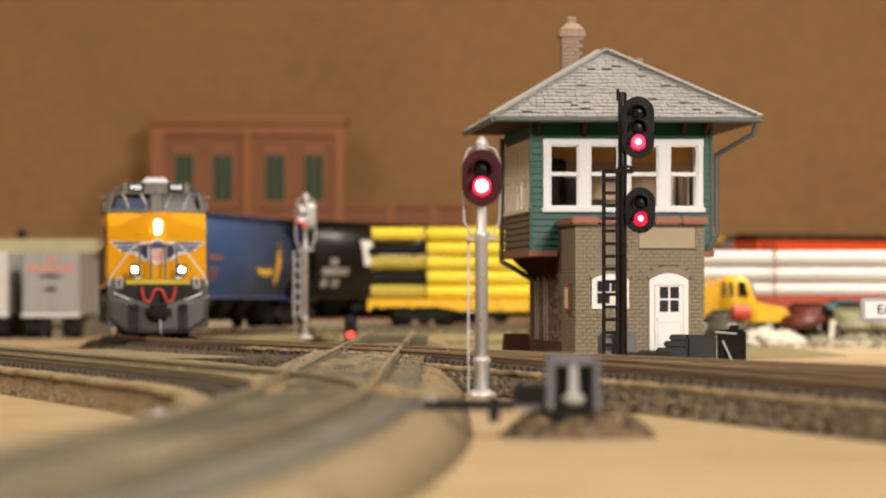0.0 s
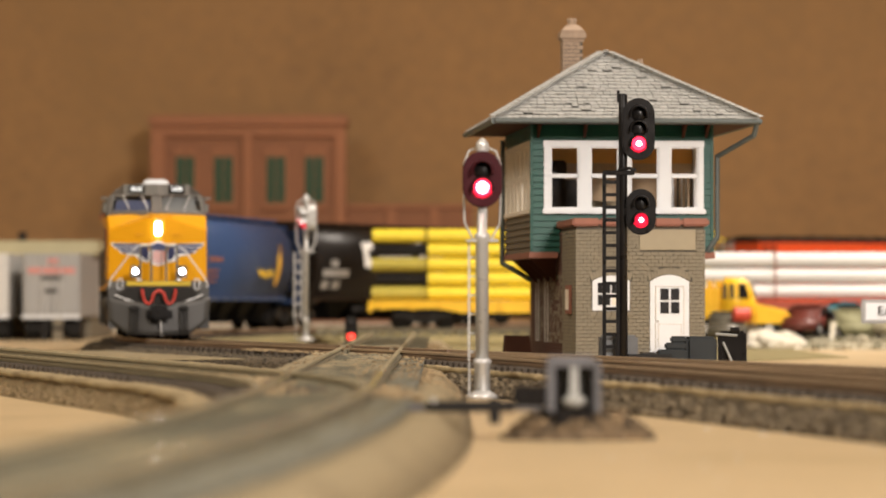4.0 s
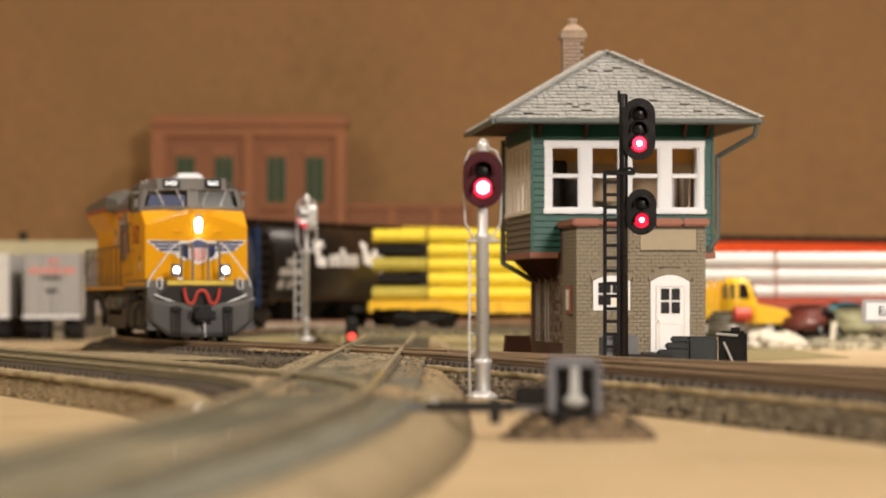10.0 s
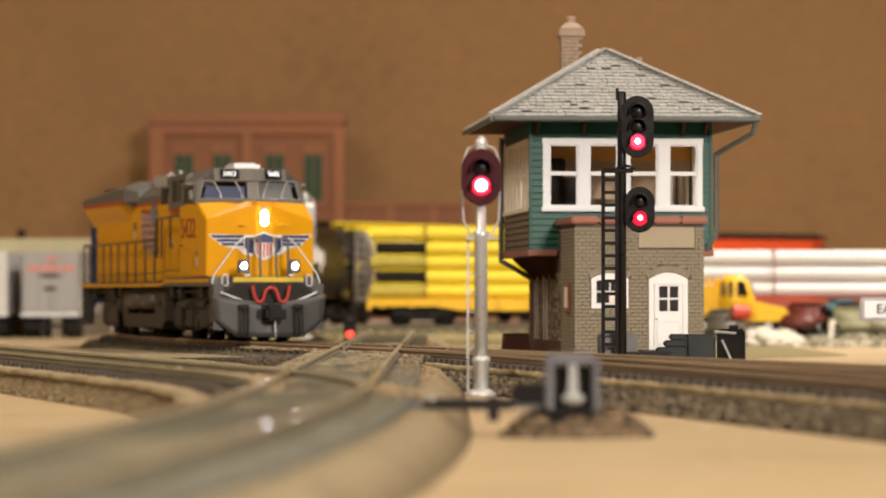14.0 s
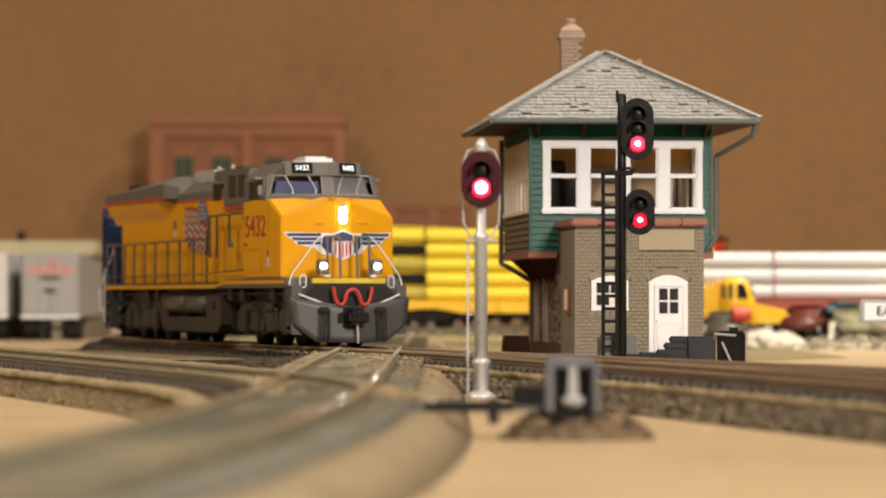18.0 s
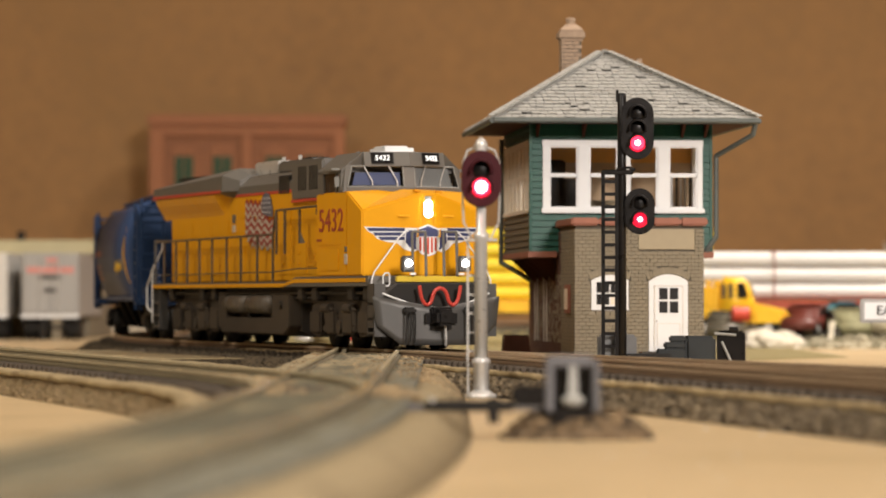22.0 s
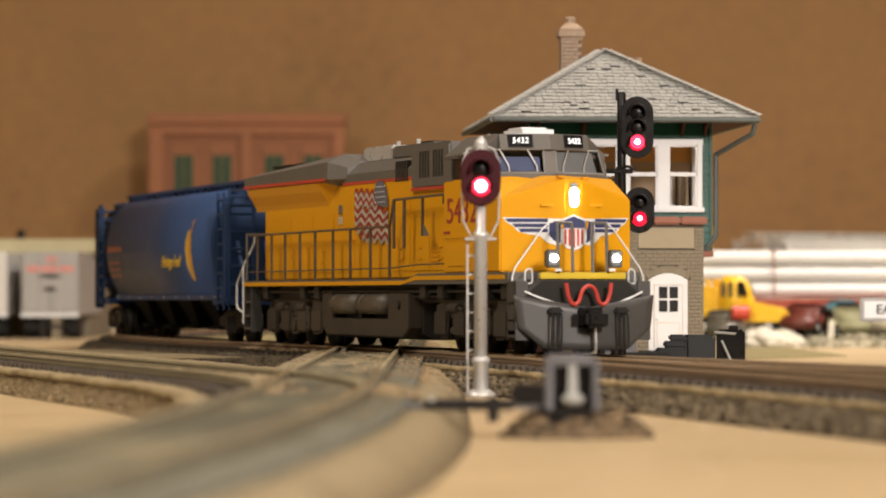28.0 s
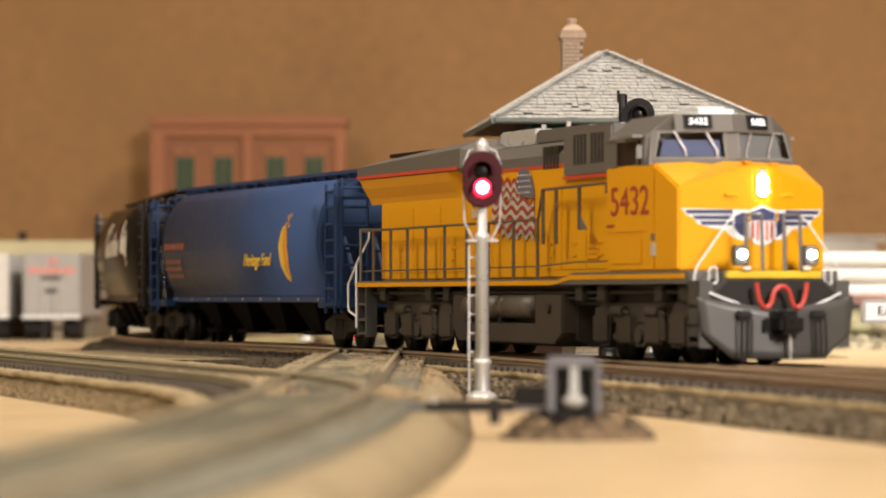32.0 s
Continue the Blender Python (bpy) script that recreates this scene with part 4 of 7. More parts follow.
        box(bm, 111.8, 112.4, min(q * 14.4, q * 17.6), max(q * 14.4, q * 17.6), 3.6, 18)
        box(bm, 117.4, 118.2, min(q * 14.4, q * 17.6), max(q * 14.4, q * 17.6), 3.6, 18)
        box(bm, 112, 118, min(q * 17.3, q * 17.6), max(q * 17.3, q * 17.6), 6, 18)
        part("front_step", bm, M_PLOWDARK, L)
        bm = BM()
        for z in (4.2, 8.0, 12.2):
            box(bm, -119.4, -113, min(q * 14.6, q * 17.6), max(q * 14.6, q * 17.6), z, z + 0.7)
        box(bm, -113, -112.4, min(q * 14.4, q * 17.6), max(q * 14.4, q * 17.6), 3.6, 18)
        box(bm, -120.2, -119.4, min(q * 14.4, q * 17.6), max(q * 14.4, q * 17.6), 3.6, 18)
        part("rear_step", bm, M_PLOWDARK, L)
        bm = BM()
        wire(bm, [(-120.8, q * 17.4, 9), (-129, q * 17.2, 10.6), (-129.6, q * 17.2, 12), (-129.6, q * 17.2, 18), (-121.5, q * 17.0, 24.4), (-117.8, q * 15, 30.5), (-117.4, q * 15, 33)], 0.3, 8)
        wire(bm, [(-120.9, q * 17.6, 6), (-121.1, q * 17.6, 23.6)], 0.3, 8)
        part("rear_handrail", bm, M_WHITE, L, "white rear handrail")
        bm = BM()
        wire(bm, [(-117.6, q * 17.4, 18.9), (-117.6, q * 17.4, 33), (-117.6, q * 8, 33)], 0.4, 8)
        part("end_rail", bm, M_GREY, L)
        # long side rail
        bm = BM()
        wire(bm, [(-116, q * 17.2, 32.6), (20, q * 17.2, 33.0)], 0.33, 8)
        wire(bm, [(20, q * 17.2, 33.0), (23, q * 17.2, 40), (64, q * 17.2, 40.4), (64, q * 17.2, 38)], 0.36, 8)
        wire(bm, [(-116, q * 17.2, 21.6), (20, q * 17.2, 21.8), (44, q * 17.2, 22.6), (64, q * 17.2, 22.6)], 0.2, 6)
        part("side_rail", bm, M_STAUNCH, L)
        for x in (-107, -92, -78, -63, -48, -31, -15, 3, 19.6):
            part("stanchion", box(BM(), x - 0.55, x + 0.55, q * 17.2 - 0.25, q * 17.2 + 0.25, 18.4, 32.9), M_STAUNCH, L)
        for x, z in ((23.4, 27), (32, 27), (47, 30)):
            part("stanchion", box(BM(), x - 0.6, x + 0.6, q * 17.2 - 0.25, q * 17.2 + 0.25, z, 40.2), M_STAUNCH, L)
        part("louvre_flap", prism(BM(), [(46.4, 30), (52, 30), (46.4, 34)], "y", q * 17.0, q * 17.3), M_GREY, L)
    bm = BM()
    half = [(-5.9, 17.5), (-5.6, 15.4), (-5.2, 13.8), (-4.5, 12.6), (-3.6, 12.2), (-2.8, 12.7), (-2.3, 13.8), (-2.0, 15.0), (-1.5, 16.0), (-0.8, 16.6), (0, 16.8)]
    pts = [(121.8, y, z) for y, z in half] + [(121.8, -y, z) for y, z in half[-2::-1]]
    wire(bm, pts, 0.5, 8)
    part("red_air_hose", bm, M_HOSE, L, "red looping brake hose")
    bm = BM()
    box(bm, 117, 124, -3.0, 3.0, 6.6, 11.4, 0.6)
    box(bm, 123, 128, -2.8, 2.2, 6.6, 11.0, 0.9)
    box(bm, 121, 124.5, -4.6, 4.6, 5.6, 11.6, 1.6)
    part("coupler", bm, M_BLACK, L)
    part("trip_pin", wire(BM(), [(125, 0.4, 7.4), (125, 0.6, 3), (124, 0.9, 1.2)], 0.35, 6), M_SILVER, L)
    part("rear_coupler", box(BM(), -128, -116, -2.2, 2.2, 7, 11, 0.6), M_BLACK, L)
    # fuel tank
    bm = prism(BM(), [(-12.4, 15), (-12.4, 4.4), (-9, 2.6), (9, 2.6), (12.4, 4.4), (12.4, 15)], "x", -46, 34)
    part("fuel_tank", bm, M_UNDER, L)
    for q in (-1, 1):
        bm = prism(BM(), [(-44.5, 15.2), (-44.5, 6.4), (-40.5, 3.4), (28, 3.2), (33, 5.6), (33, 15.2), (15, 15.2), (15, 8.2), (-34.5, 8.2), (-34.5, 15.2)], "y", min(q * 12.2, q * 16.2), max(q * 12.2, q * 16.2))
        bmesh.ops.bevel(bm, geom=list(bm.edges), offset=0.35, segments=2, affect="EDGES")
        part("tank_panel", bm, M_TRUCK, L, "dusty grey-brown tank side")
        for x0, x1 in ((-33.4, -11.6), (-8.6, 13.6)):
            bm = rod(BM(), (x0, q * 15.2, 12.2), (x1, q * 15.2, 12.2), 2.8, 16)
            for x in (x0 + 3, x1 - 3.8):
                rod(bm, (x, q * 15.2, 12.2), (x + 0.8, q * 15.2, 12.2), 2.95, 16)
            part("air_reservoir", bm, M_RESERVOIR, L, "", True)
        part("reservoir_strap", box(BM(), -11.2, -9.0, min(q * 12.2, q * 16.0), max(q * 12.2, q * 16.0), 7.8, 14.6, 0.3), M_DARK, L)
        part("tank_cap", rod(BM(), (25, q * 15, 12), (25, q * 16.9, 12), 1.2, 12), M_UNDER, L)
        bm = BM()
        rod(bm, (-112, q * 15.2, 15.6), (110, q * 15.2, 15.6), 0.5, 6)
        rod(bm, (-60, q * 14.6, 14.2), (60, q * 14.6, 14.2), 0.35, 6)
        part("pipe", bm, M_UNDER, L)
        for x in (-104, -66, -52, 42, 56, 90, 104):
            part("frame_bracket", box(BM(), x, x + 5, min(q * 13, q * 16.4), max(q * 13, q * 16.4), 13.4, 17, 0.3), M_UNDER, L)
    for ob in list(L.children):
        if ob.name.split(".")[0] in ("window_frame", "windshield", "wiper", "window_gasket", "number_board", "cab_roof", "roof_visor", "side_window", "sunshade", "mirror", "seat", "cab_blind", "cab_locker", "cab_desk"):
            tall = ob.name.split(".")[0] not in ("seat", "cab_locker", "cab_desk")
            for v in ob.data.vertices:
                if tall and v.co.z > 43.6 * S:
                    v.co.z += (v.co.z - 43.6 * S) * 0.11
                x, y = v.co.x / S, abs(v.co.y) / S
                v.co.x = (set_back(x) + (3.5 - 0.38 * y if x > 88 else 0.0)) * S
    bogies = [loco_bogie(L, 77), loco_bogie(L, -77)]
    TRAIN.append((L, 0.0, 77, bogies))
    return L


def quad_panel(x0, x1, y, z0, z1):
    bm = BM()
    quad(bm, (x0, y, z0), (x1, y, z0), (x1, y, z1), (x0, y, z1))
    return bm


locomotive()


# ---- freight cars of the train ----
SHELL = [(4, 49.0), (9, 48.3), (13, 45.8), (16, 40.8), (17.4, 34.9), (17.6, 29.4), (16.6, 23.5), (14.8, 18.6), (13.2, 15.5), (12.8, 13.6)]


def shell_side(z):
    for (y0, z0), (y1, z1) in zip(SHELL, SHELL[1:]):
        if z1 <= z <= z0:
            return y0 + (y1 - y0) * (z0 - z) / (z0 - z1)
    return SHELL[-1][0]


def on_shell(q, pts_rows, d=0.25):
    """A thin painted patch that follows the curved side: rows of (z, x0, x1)."""
    bm = BM()
    rows = []
    for z, x0, x1 in pts_rows:
        y = q * (shell_side(z) + d)
        rows.append((bm.verts.new((x0, y, z)), bm.verts.new((x1, y, z))))
    for a, b in zip(rows, rows[1:]):
        bm.faces.new((a[0], a[1], b[1], b[0]))
    return bm


def car_bogie(parent, place):
    frame_ob = thing("bogie", "", "", put(place, 0, 0))
    frame_ob.parent = parent
    for y in (-11.2, 11.2):
        bm = BM()
        prism(bm, [(-14, 5), (-14, 7.4), (-6, 9.6), (6, 9.6), (14, 7.4), (14, 5), (8, 4.6), (4, 2.6), (-4, 2.6), (-8, 4.6)], "y", y - 0.9, y + 0.9)
        part("side_frame", bm, M_DARK, frame_ob)
        bm = BM()
        for u in (-2.4, 0, 2.4):
            rod(bm, (u, y * 1.06, 3.4), (u, y * 1.06, 8), 1.0, 8)
        part("spring", bm, M_DARK, frame_ob)
    part("bolster", box(BM(), -3, 3, -11, 11, 6.5, 10.5, 0.3), M_DARK, frame_ob)
    wheels = []
    for x in (-10.2, 10.2):
        w = part("wheelset", WHEEL_SMALL, None, frame_ob, at=put(x, 0, 5.2))
        wheels.append((w, x))
    return frame_ob, place, wheels, 5.2


def couplers(parent, end):
    for q in (-1, 1):
        bm = BM()
        box(bm, min(q * (end - 9), q * end), max(q * (end - 9), q * end), -1.8, 1.8, 7.4, 10.6, 0.5)
        part("coupler", bm, M_DARK, parent)


def ladder(parent, material, x, y, z0, z1, across="x", width=8.0, count=8):
    bm = BM()
    u = width / 2
    for w in (-u, u):
        p = (x + w, y, z0) if across == "x" else (x, y + w, z0)
        rod(bm, p, (p[0], p[1], z1), 0.45, 6)
    part("ladder_rail", bm, material, parent)
    for i in range(count):
        z = z0 + (z1 - z0) * (i + 0.5) / count
        a, b = ((x - u, y, z), (x + u, y, z)) if across == "x" else ((x, y - u, z), (x, y + u, z))
        part("ladder_rung", rod(BM(), a, b, 0.42, 6), material, parent)


def hopper_car(name, label, paint, offset, decorate, ends=None):
    ends = ends or paint
    C = thing(name, label, "freight car", group="train cars")
    outline = [(y, z) for y, z in SHELL] + [(-y, z) for y, z in SHELL[::-1]]
    part("shell", prism(BM(), outline, "x", -86, 86), paint, C, "", True)
    for q in (-1, 1):
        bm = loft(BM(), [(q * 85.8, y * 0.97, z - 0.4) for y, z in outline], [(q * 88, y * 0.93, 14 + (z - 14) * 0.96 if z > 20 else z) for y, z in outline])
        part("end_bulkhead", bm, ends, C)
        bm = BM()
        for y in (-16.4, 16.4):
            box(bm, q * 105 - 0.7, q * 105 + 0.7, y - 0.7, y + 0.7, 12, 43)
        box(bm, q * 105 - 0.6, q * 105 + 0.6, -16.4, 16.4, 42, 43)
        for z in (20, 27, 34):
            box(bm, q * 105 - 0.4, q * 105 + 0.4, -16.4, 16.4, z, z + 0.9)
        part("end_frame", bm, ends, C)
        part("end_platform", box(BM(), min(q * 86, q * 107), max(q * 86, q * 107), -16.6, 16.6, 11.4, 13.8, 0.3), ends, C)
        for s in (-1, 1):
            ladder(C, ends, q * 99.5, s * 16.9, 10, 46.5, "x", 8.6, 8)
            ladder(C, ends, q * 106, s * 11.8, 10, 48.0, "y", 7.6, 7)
            part("roof_brace", box(BM(), min(q * 85, q * 105), max(q * 85, q * 105), s * 10.0 - 0.5, s * 10.0 + 0.5, 47.2, 48.2), paint, C)
        bm = BM()
        for y in (-9, 0, 9):
            rod(bm, (q * 88, y, 13.6 + 18), (q * 102, y, 13.6), 0.6, 6)
        part("end_brace", bm, paint, C)
    part("brake_wheel", rod(BM(), (-105.8, 5, 40), (-106.6, 5, 40), 3.2, 16), M_DARK, C)
    bm = BM()
    for x in range(-104, 105, 4):
        box(bm, x, x + 2.6, -5.2, 5.2, 50.6, 51.1)
    for y in (-5.2, 5.2):
        box(bm, -105, 106, y - 0.3, y + 0.3, 50.3, 51.3)
    part("roof_walk", bm, paint, C)
    for x in range(-102, 104, 12):
        part("walk_support", box(BM(), x, x + 0.8, -5, 5, 48.7, 50.6), paint, C)
    for x in (-66, -22, 22, 66):
        part("hatch", box(BM(), x - 12, x + 12, -3.8, 3.8, 48.8, 50.4, 0.4), paint, C)
    for q in (-1, 1):
        part("side_sill", box(BM(), -88, 88, min(q * 12, q * 13.8), max(q * 12, q * 13.8), 13.0, 14.6, 0.2), paint, C)
        for x in range(-82, 83, 20) if paint is M_BLUE else ():
            part("rivet_plate", box(BM(), x - 0.5, x + 0.5, min(q * 13.7, q * 14.1), max(q * 13.7, q * 14.1), 13.5, 14.3), M_FADEDWHITE, C)
    for x in (-54, -18, 18, 54):
        bm = loft(BM(), [(x - 13, -11, 13.2), (x + 14, -12, 13.2), (x + 14, 12, 13.2), (x - 14, 12, 13.2)], [(x - 5, -7, 4.4), (x + 5, -7, 4.4), (x + 5, 7, 4.4), (x - 5, 7, 4.4)])
        part("hopper_bay", bm, M_BAYSHADE, C)
        part("discharge_gate", box(BM(), x - 6, x + 6, -9.5, 9.5, 3.4, 4.6, 0.2), M_BAYSHADE, C)
    part("centre_sill", box(BM(), -106, 106, -3, 3, 9.6, 13.4), M_DARK, C)
    couplers(C, 109)
    decorate(C)
    TRAIN.append((C, offset, 93, [car_bogie(C, 93), car_bogie(C, -93)]))
    return C


M_CREST = mat("crest_gold", (0.78, 0.36, 0.02), 0.4, vary=0.1, grain=300, bump=0.0)
M_CRESTLIGHT = mat("crest_yellow", (0.85, 0.55, 0.05), 0.4, vary=0.1, grain=300, bump=0.0)
M_FADED = mat("faded_red_lettering", (0.3, 0.1, 0.07), 0.5, vary=0.2, grain=300, bump=0.0)
M_FADEDWHITE = mat("faded_white_lettering", (0.3, 0.29, 0.27), 0.5, vary=0.3, grain=300, bump=0.0)
M_LETTER = mat("white_lettering", (0.85, 0.84, 0.8), 0.5, vary=0.1, grain=300, bump=0.0)


def blue_marks(C):
    for q in (-1, 1):
        e = -q  # the viewer's right end
        x0 = 57 * e
        def crescent(z):
            f = (z - 27.4) / 8.4
            return math.sqrt(max(0.0, 1 - f * f))
        rows, inner = [], []
        for i in range(19):
            z = 19.1 + 16.6 * i / 18
            w = crescent(z)
            lean = (z - 27) * 0.12
            rows.append((z, x0 + e * (lean - 1 - 6.4 * w), x0 + e * (lean - 1 + 3.0 * w - 0.4)))
            inner.append((z, x0 + e * (lean - 1 - 5.9 * w), x0 + e * (lean - 1 - 1.2 * w)))
        part("gold_crescent", on_shell(q, rows, 0.2), M_CREST, C, "gold crescent emblem")
        part("crescent_light", on_shell(q, inner, 0.32), M_CRESTLIGHT, C)
        for k, (dx, z) in enumerate(((-0.5, 35.2), (1.6, 36.4), (3.2, 37.8), (2.6, 34.8), (0.6, 37.6))):
            part("grain_mark", on_shell(q, [(z, x0 + e * dx, x0 + e * (dx + 1.1)), (z + 1.3, x0 + e * (dx + 0.5), x0 + e * (dx + 1.6))], 0.3), M_CREST, C)
        n = part("car_lettering", text_mesh("Heritage Fund", 4.6, M_CRESTLIGHT, 0.1), None, C, "yellow lettering")
        n.matrix_local = put(e * 27, q * 17.6, 25.6, 0 if q < 0 else 180) @ pose(0, 0, 0, 84, 0, 0) @ Matrix.Diagonal((1.1, 1.2, 1, 1))
        for z, w, h in ((30.0, 26, 2.0), (25.5, 20, 1.2), (23.2, 20, 1.2), (20.9, 20, 1.2)):
            for i in range(5):
                a = -83 + i * w / 5
                part("faded_lettering", on_shell(q, [(z, e * a, e * (a + w / 5 - 1.2)), (z + h, e * a, e * (a + w / 5 - 1.2))], 0.25), M_FADED, C)


def black_marks(C):
    for q in (-1, 1):
        e = -q
        # large white marks, too soft to read
        for a, w, z, h in ((-39, 5.5, 29.5, 12.5), (-33.5, 6, 38.6, 3.4), (-33.5, 7, 29.2, 4.6), (-22, 5, 29.6, 5.4), (-15, 6, 29.6, 6.0), (-6, 5, 29.6, 8.6), (1, 6, 29.6, 5.6), (9, 5, 29.6, 5.8),
                           (22, 7, 31, 11), (29, 6, 30, 6), (36, 6, 30, 8.4), (43, 7, 29, 7), (44, 4, 25.8, 3.4)):
            part("white_mark", on_shell(q, [(z + h * i / 4, e * a, e * (a + w)) for i in range(5)], 0.25), M_LETTER, C)
        for z, h, a, w in ((29.4, 3.4, -75, 8), (24.6, 3.6, -83, 28), (18.6, 4.0, -82, 7), (18.6, 4.0, -71, 8)):
            part("white_mark", on_shell(q, [(z + h * i / 3, e * a, e * (a + w)) for i in range(4)], 0.25), M_FADEDWHITE, C)


def no_marks(C):
    pass


M_GREYCAR = mat("pale_grey_car", (0.55, 0.54, 0.5), 0.5, vary=0.1, grain=250, bump=0.05, dirt=(0.4, 0.37, 0.32), dirt_amount=0.4)
M_ORANGE = mat("red_orange_paint", (0.75, 0.09, 0.02), 0.42, vary=0.06, grain=250, bump=0.03)
M_BROWNCAR = mat("dark_brown_car", (0.009, 0.0065, 0.005), 0.36, vary=0.15, grain=250, bump=0.05, dirt=(0.014, 0.01, 0.008), dirt_amount=0.4, spec=0.3)

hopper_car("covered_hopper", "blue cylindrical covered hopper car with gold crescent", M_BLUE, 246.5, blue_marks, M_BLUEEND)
hopper_car("covered_hopper", "dark brown cylindrical covered hopper car with white lettering", M_BROWNCAR, 463.0, black_marks)


def box_car(name, label, paint, roof, length, height, offset, stripes=True):
    C = thing(name, label, "freight car", group="train cars")
    h = length / 2
    part("body", box(BM(), -h, h, -17.2, 17.2, 12, height - 1.4, 0.4), paint, C)
    part("roof", prism(BM(), [(-17.6, height - 3.4), (-17.6, height - 1.0), (0, height + 0.6), (17.6, height - 1.0), (17.6, height - 3.4)], "x", -h - 0.5, h + 0.5), roof, C)
    for i in range(int(length / 12)):
        x = -h + 6 + i * 12
        part("roof_rib", box(BM(), x - 0.6, x + 0.6, -17, 17, height - 1.2, height + 0.2), roof, C)
        for q in (-1, 1):
            part("side_post", box(BM(), x - 0.7, x + 0.7, min(q * 17, q * 17.9), max(q * 17, q * 17.9), 13, height - 3.4), paint, C)
    for q in (-1, 1):
        part("side_door", box(BM(), -16, 16, min(q * 17.2, q * 18.2), max(q * 17.2, q * 18.2), 12.6, height - 4.5, 0.3), paint, C)
        ladder(C, M_DARK, q * (h - 6), -18.4, 8, height - 4, "x", 7, 7)
        ladder(C, M_DARK, q * (h - 6), 18.4, 8, height - 4, "x", 7, 7)
    part("underframe", box(BM(), -h, h, -8, 8, 9, 12), M_DARK, C)
    couplers(C, h + 8)
    TRAIN.append((C, offset, h - 20, [car_bogie(C, h - 20), car_bogie(C, 20 - h)]))
    return C


def flat_car(name, label, paint, length, offset, group, static=None, deck=13.0, bulkhead=False):
    C = thing(name, label, "flat car", group=group)
    h = length / 2
    part("deck", box(BM(), -h, h, -16.5, 16.5, deck - 1.6, deck, 0.2), paint, C)
    for q in (-1, 1):
        y = q * 16
        part("side_sill", prism(BM(), [(-h, deck - 3.8), (-h + 34, deck - 3.8), (-h + 44, deck - 5.8), (h - 44, deck - 5.8), (h - 34, deck - 3.8), (h, deck - 3.8), (h, deck - 1.6), (-h, deck - 1.6)], "y", y - 0.6, y + 0.6), paint, C)
        for i in range(int(length / 14)):
            x = -h + 7 + i * 14
            part("stake_pocket", box(BM(), x - 1.2, x + 1.2, min(q * 16.4, q * 17.6), max(q * 16.4, q * 17.6), deck - 4.4, deck - 0.4, 0.15), paint, C)
        part("end_sill", box(BM(), min(q * (h - 2), q * h), max(q * (h - 2), q * h), -16.5, 16.5, deck - 5.5, deck - 1.4, 0.2), paint, C)
    part("centre_sill", box(BM(), -h + 2, h - 2, -3.5, 3.5, deck - 6.5, deck - 1.6), M_DARK, C)
    couplers(C, h + 8)
    bogies = [car_bogie(C, h - 26), car_bogie(C, 26 - h)]
    if static is None:
        TRAIN.append((C, offset, h - 26, bogies))
    else:
        C.matrix_basis = static
    return C


M_PIPEYELLOW = mat("pipe_yellow", (0.84, 0.66, 0.045), 0.35, vary=0.08, grain=200, bump=0.02)
M_ENDGREY = mat("end_grey", (0.24, 0.215, 0.19), 0.55, vary=0.12, grain=250, bump=0.05)
hopper_car("covered_hopper", "yellow cylindrical covered hopper car with grey ends", M_PIPEYELLOW, 680.0, no_marks, M_ENDGREY)
box_car("box_car", "red-orange box car with dark ribbed roof", M_ORANGE, M_DARK, 189, 50, 905.5)
flat_car("flat_car", "long empty flat car running in the train", M_DARK, 190, 1109.0, "train cars")
hopper_car("covered_hopper", "pale grey covered hopper car far back in the train", M_GREYCAR, 1327.0, no_marks)

# ---- standing flat cars with pipe loads ----
M_PIPEWHITE = mat("pipe_white", (0.735, 0.73, 0.71), 0.35, vary=0.06, grain=200, bump=0.02)
M_CARYELLOW = mat("car_yellow", (0.78, 0.48, 0.012), 0.4, vary=0.08, grain=250, bump=0.03)
M_CARRED = mat("car_oxide_red", (0.42, 0.07, 0.03), 0.5, vary=0.15, grain=250, bump=0.03)


M_SLEEVE = mat("olive_yellow_sleeve", (0.42, 0.35, 0.05), 0.5, vary=0.15, grain=200, bump=0.05)


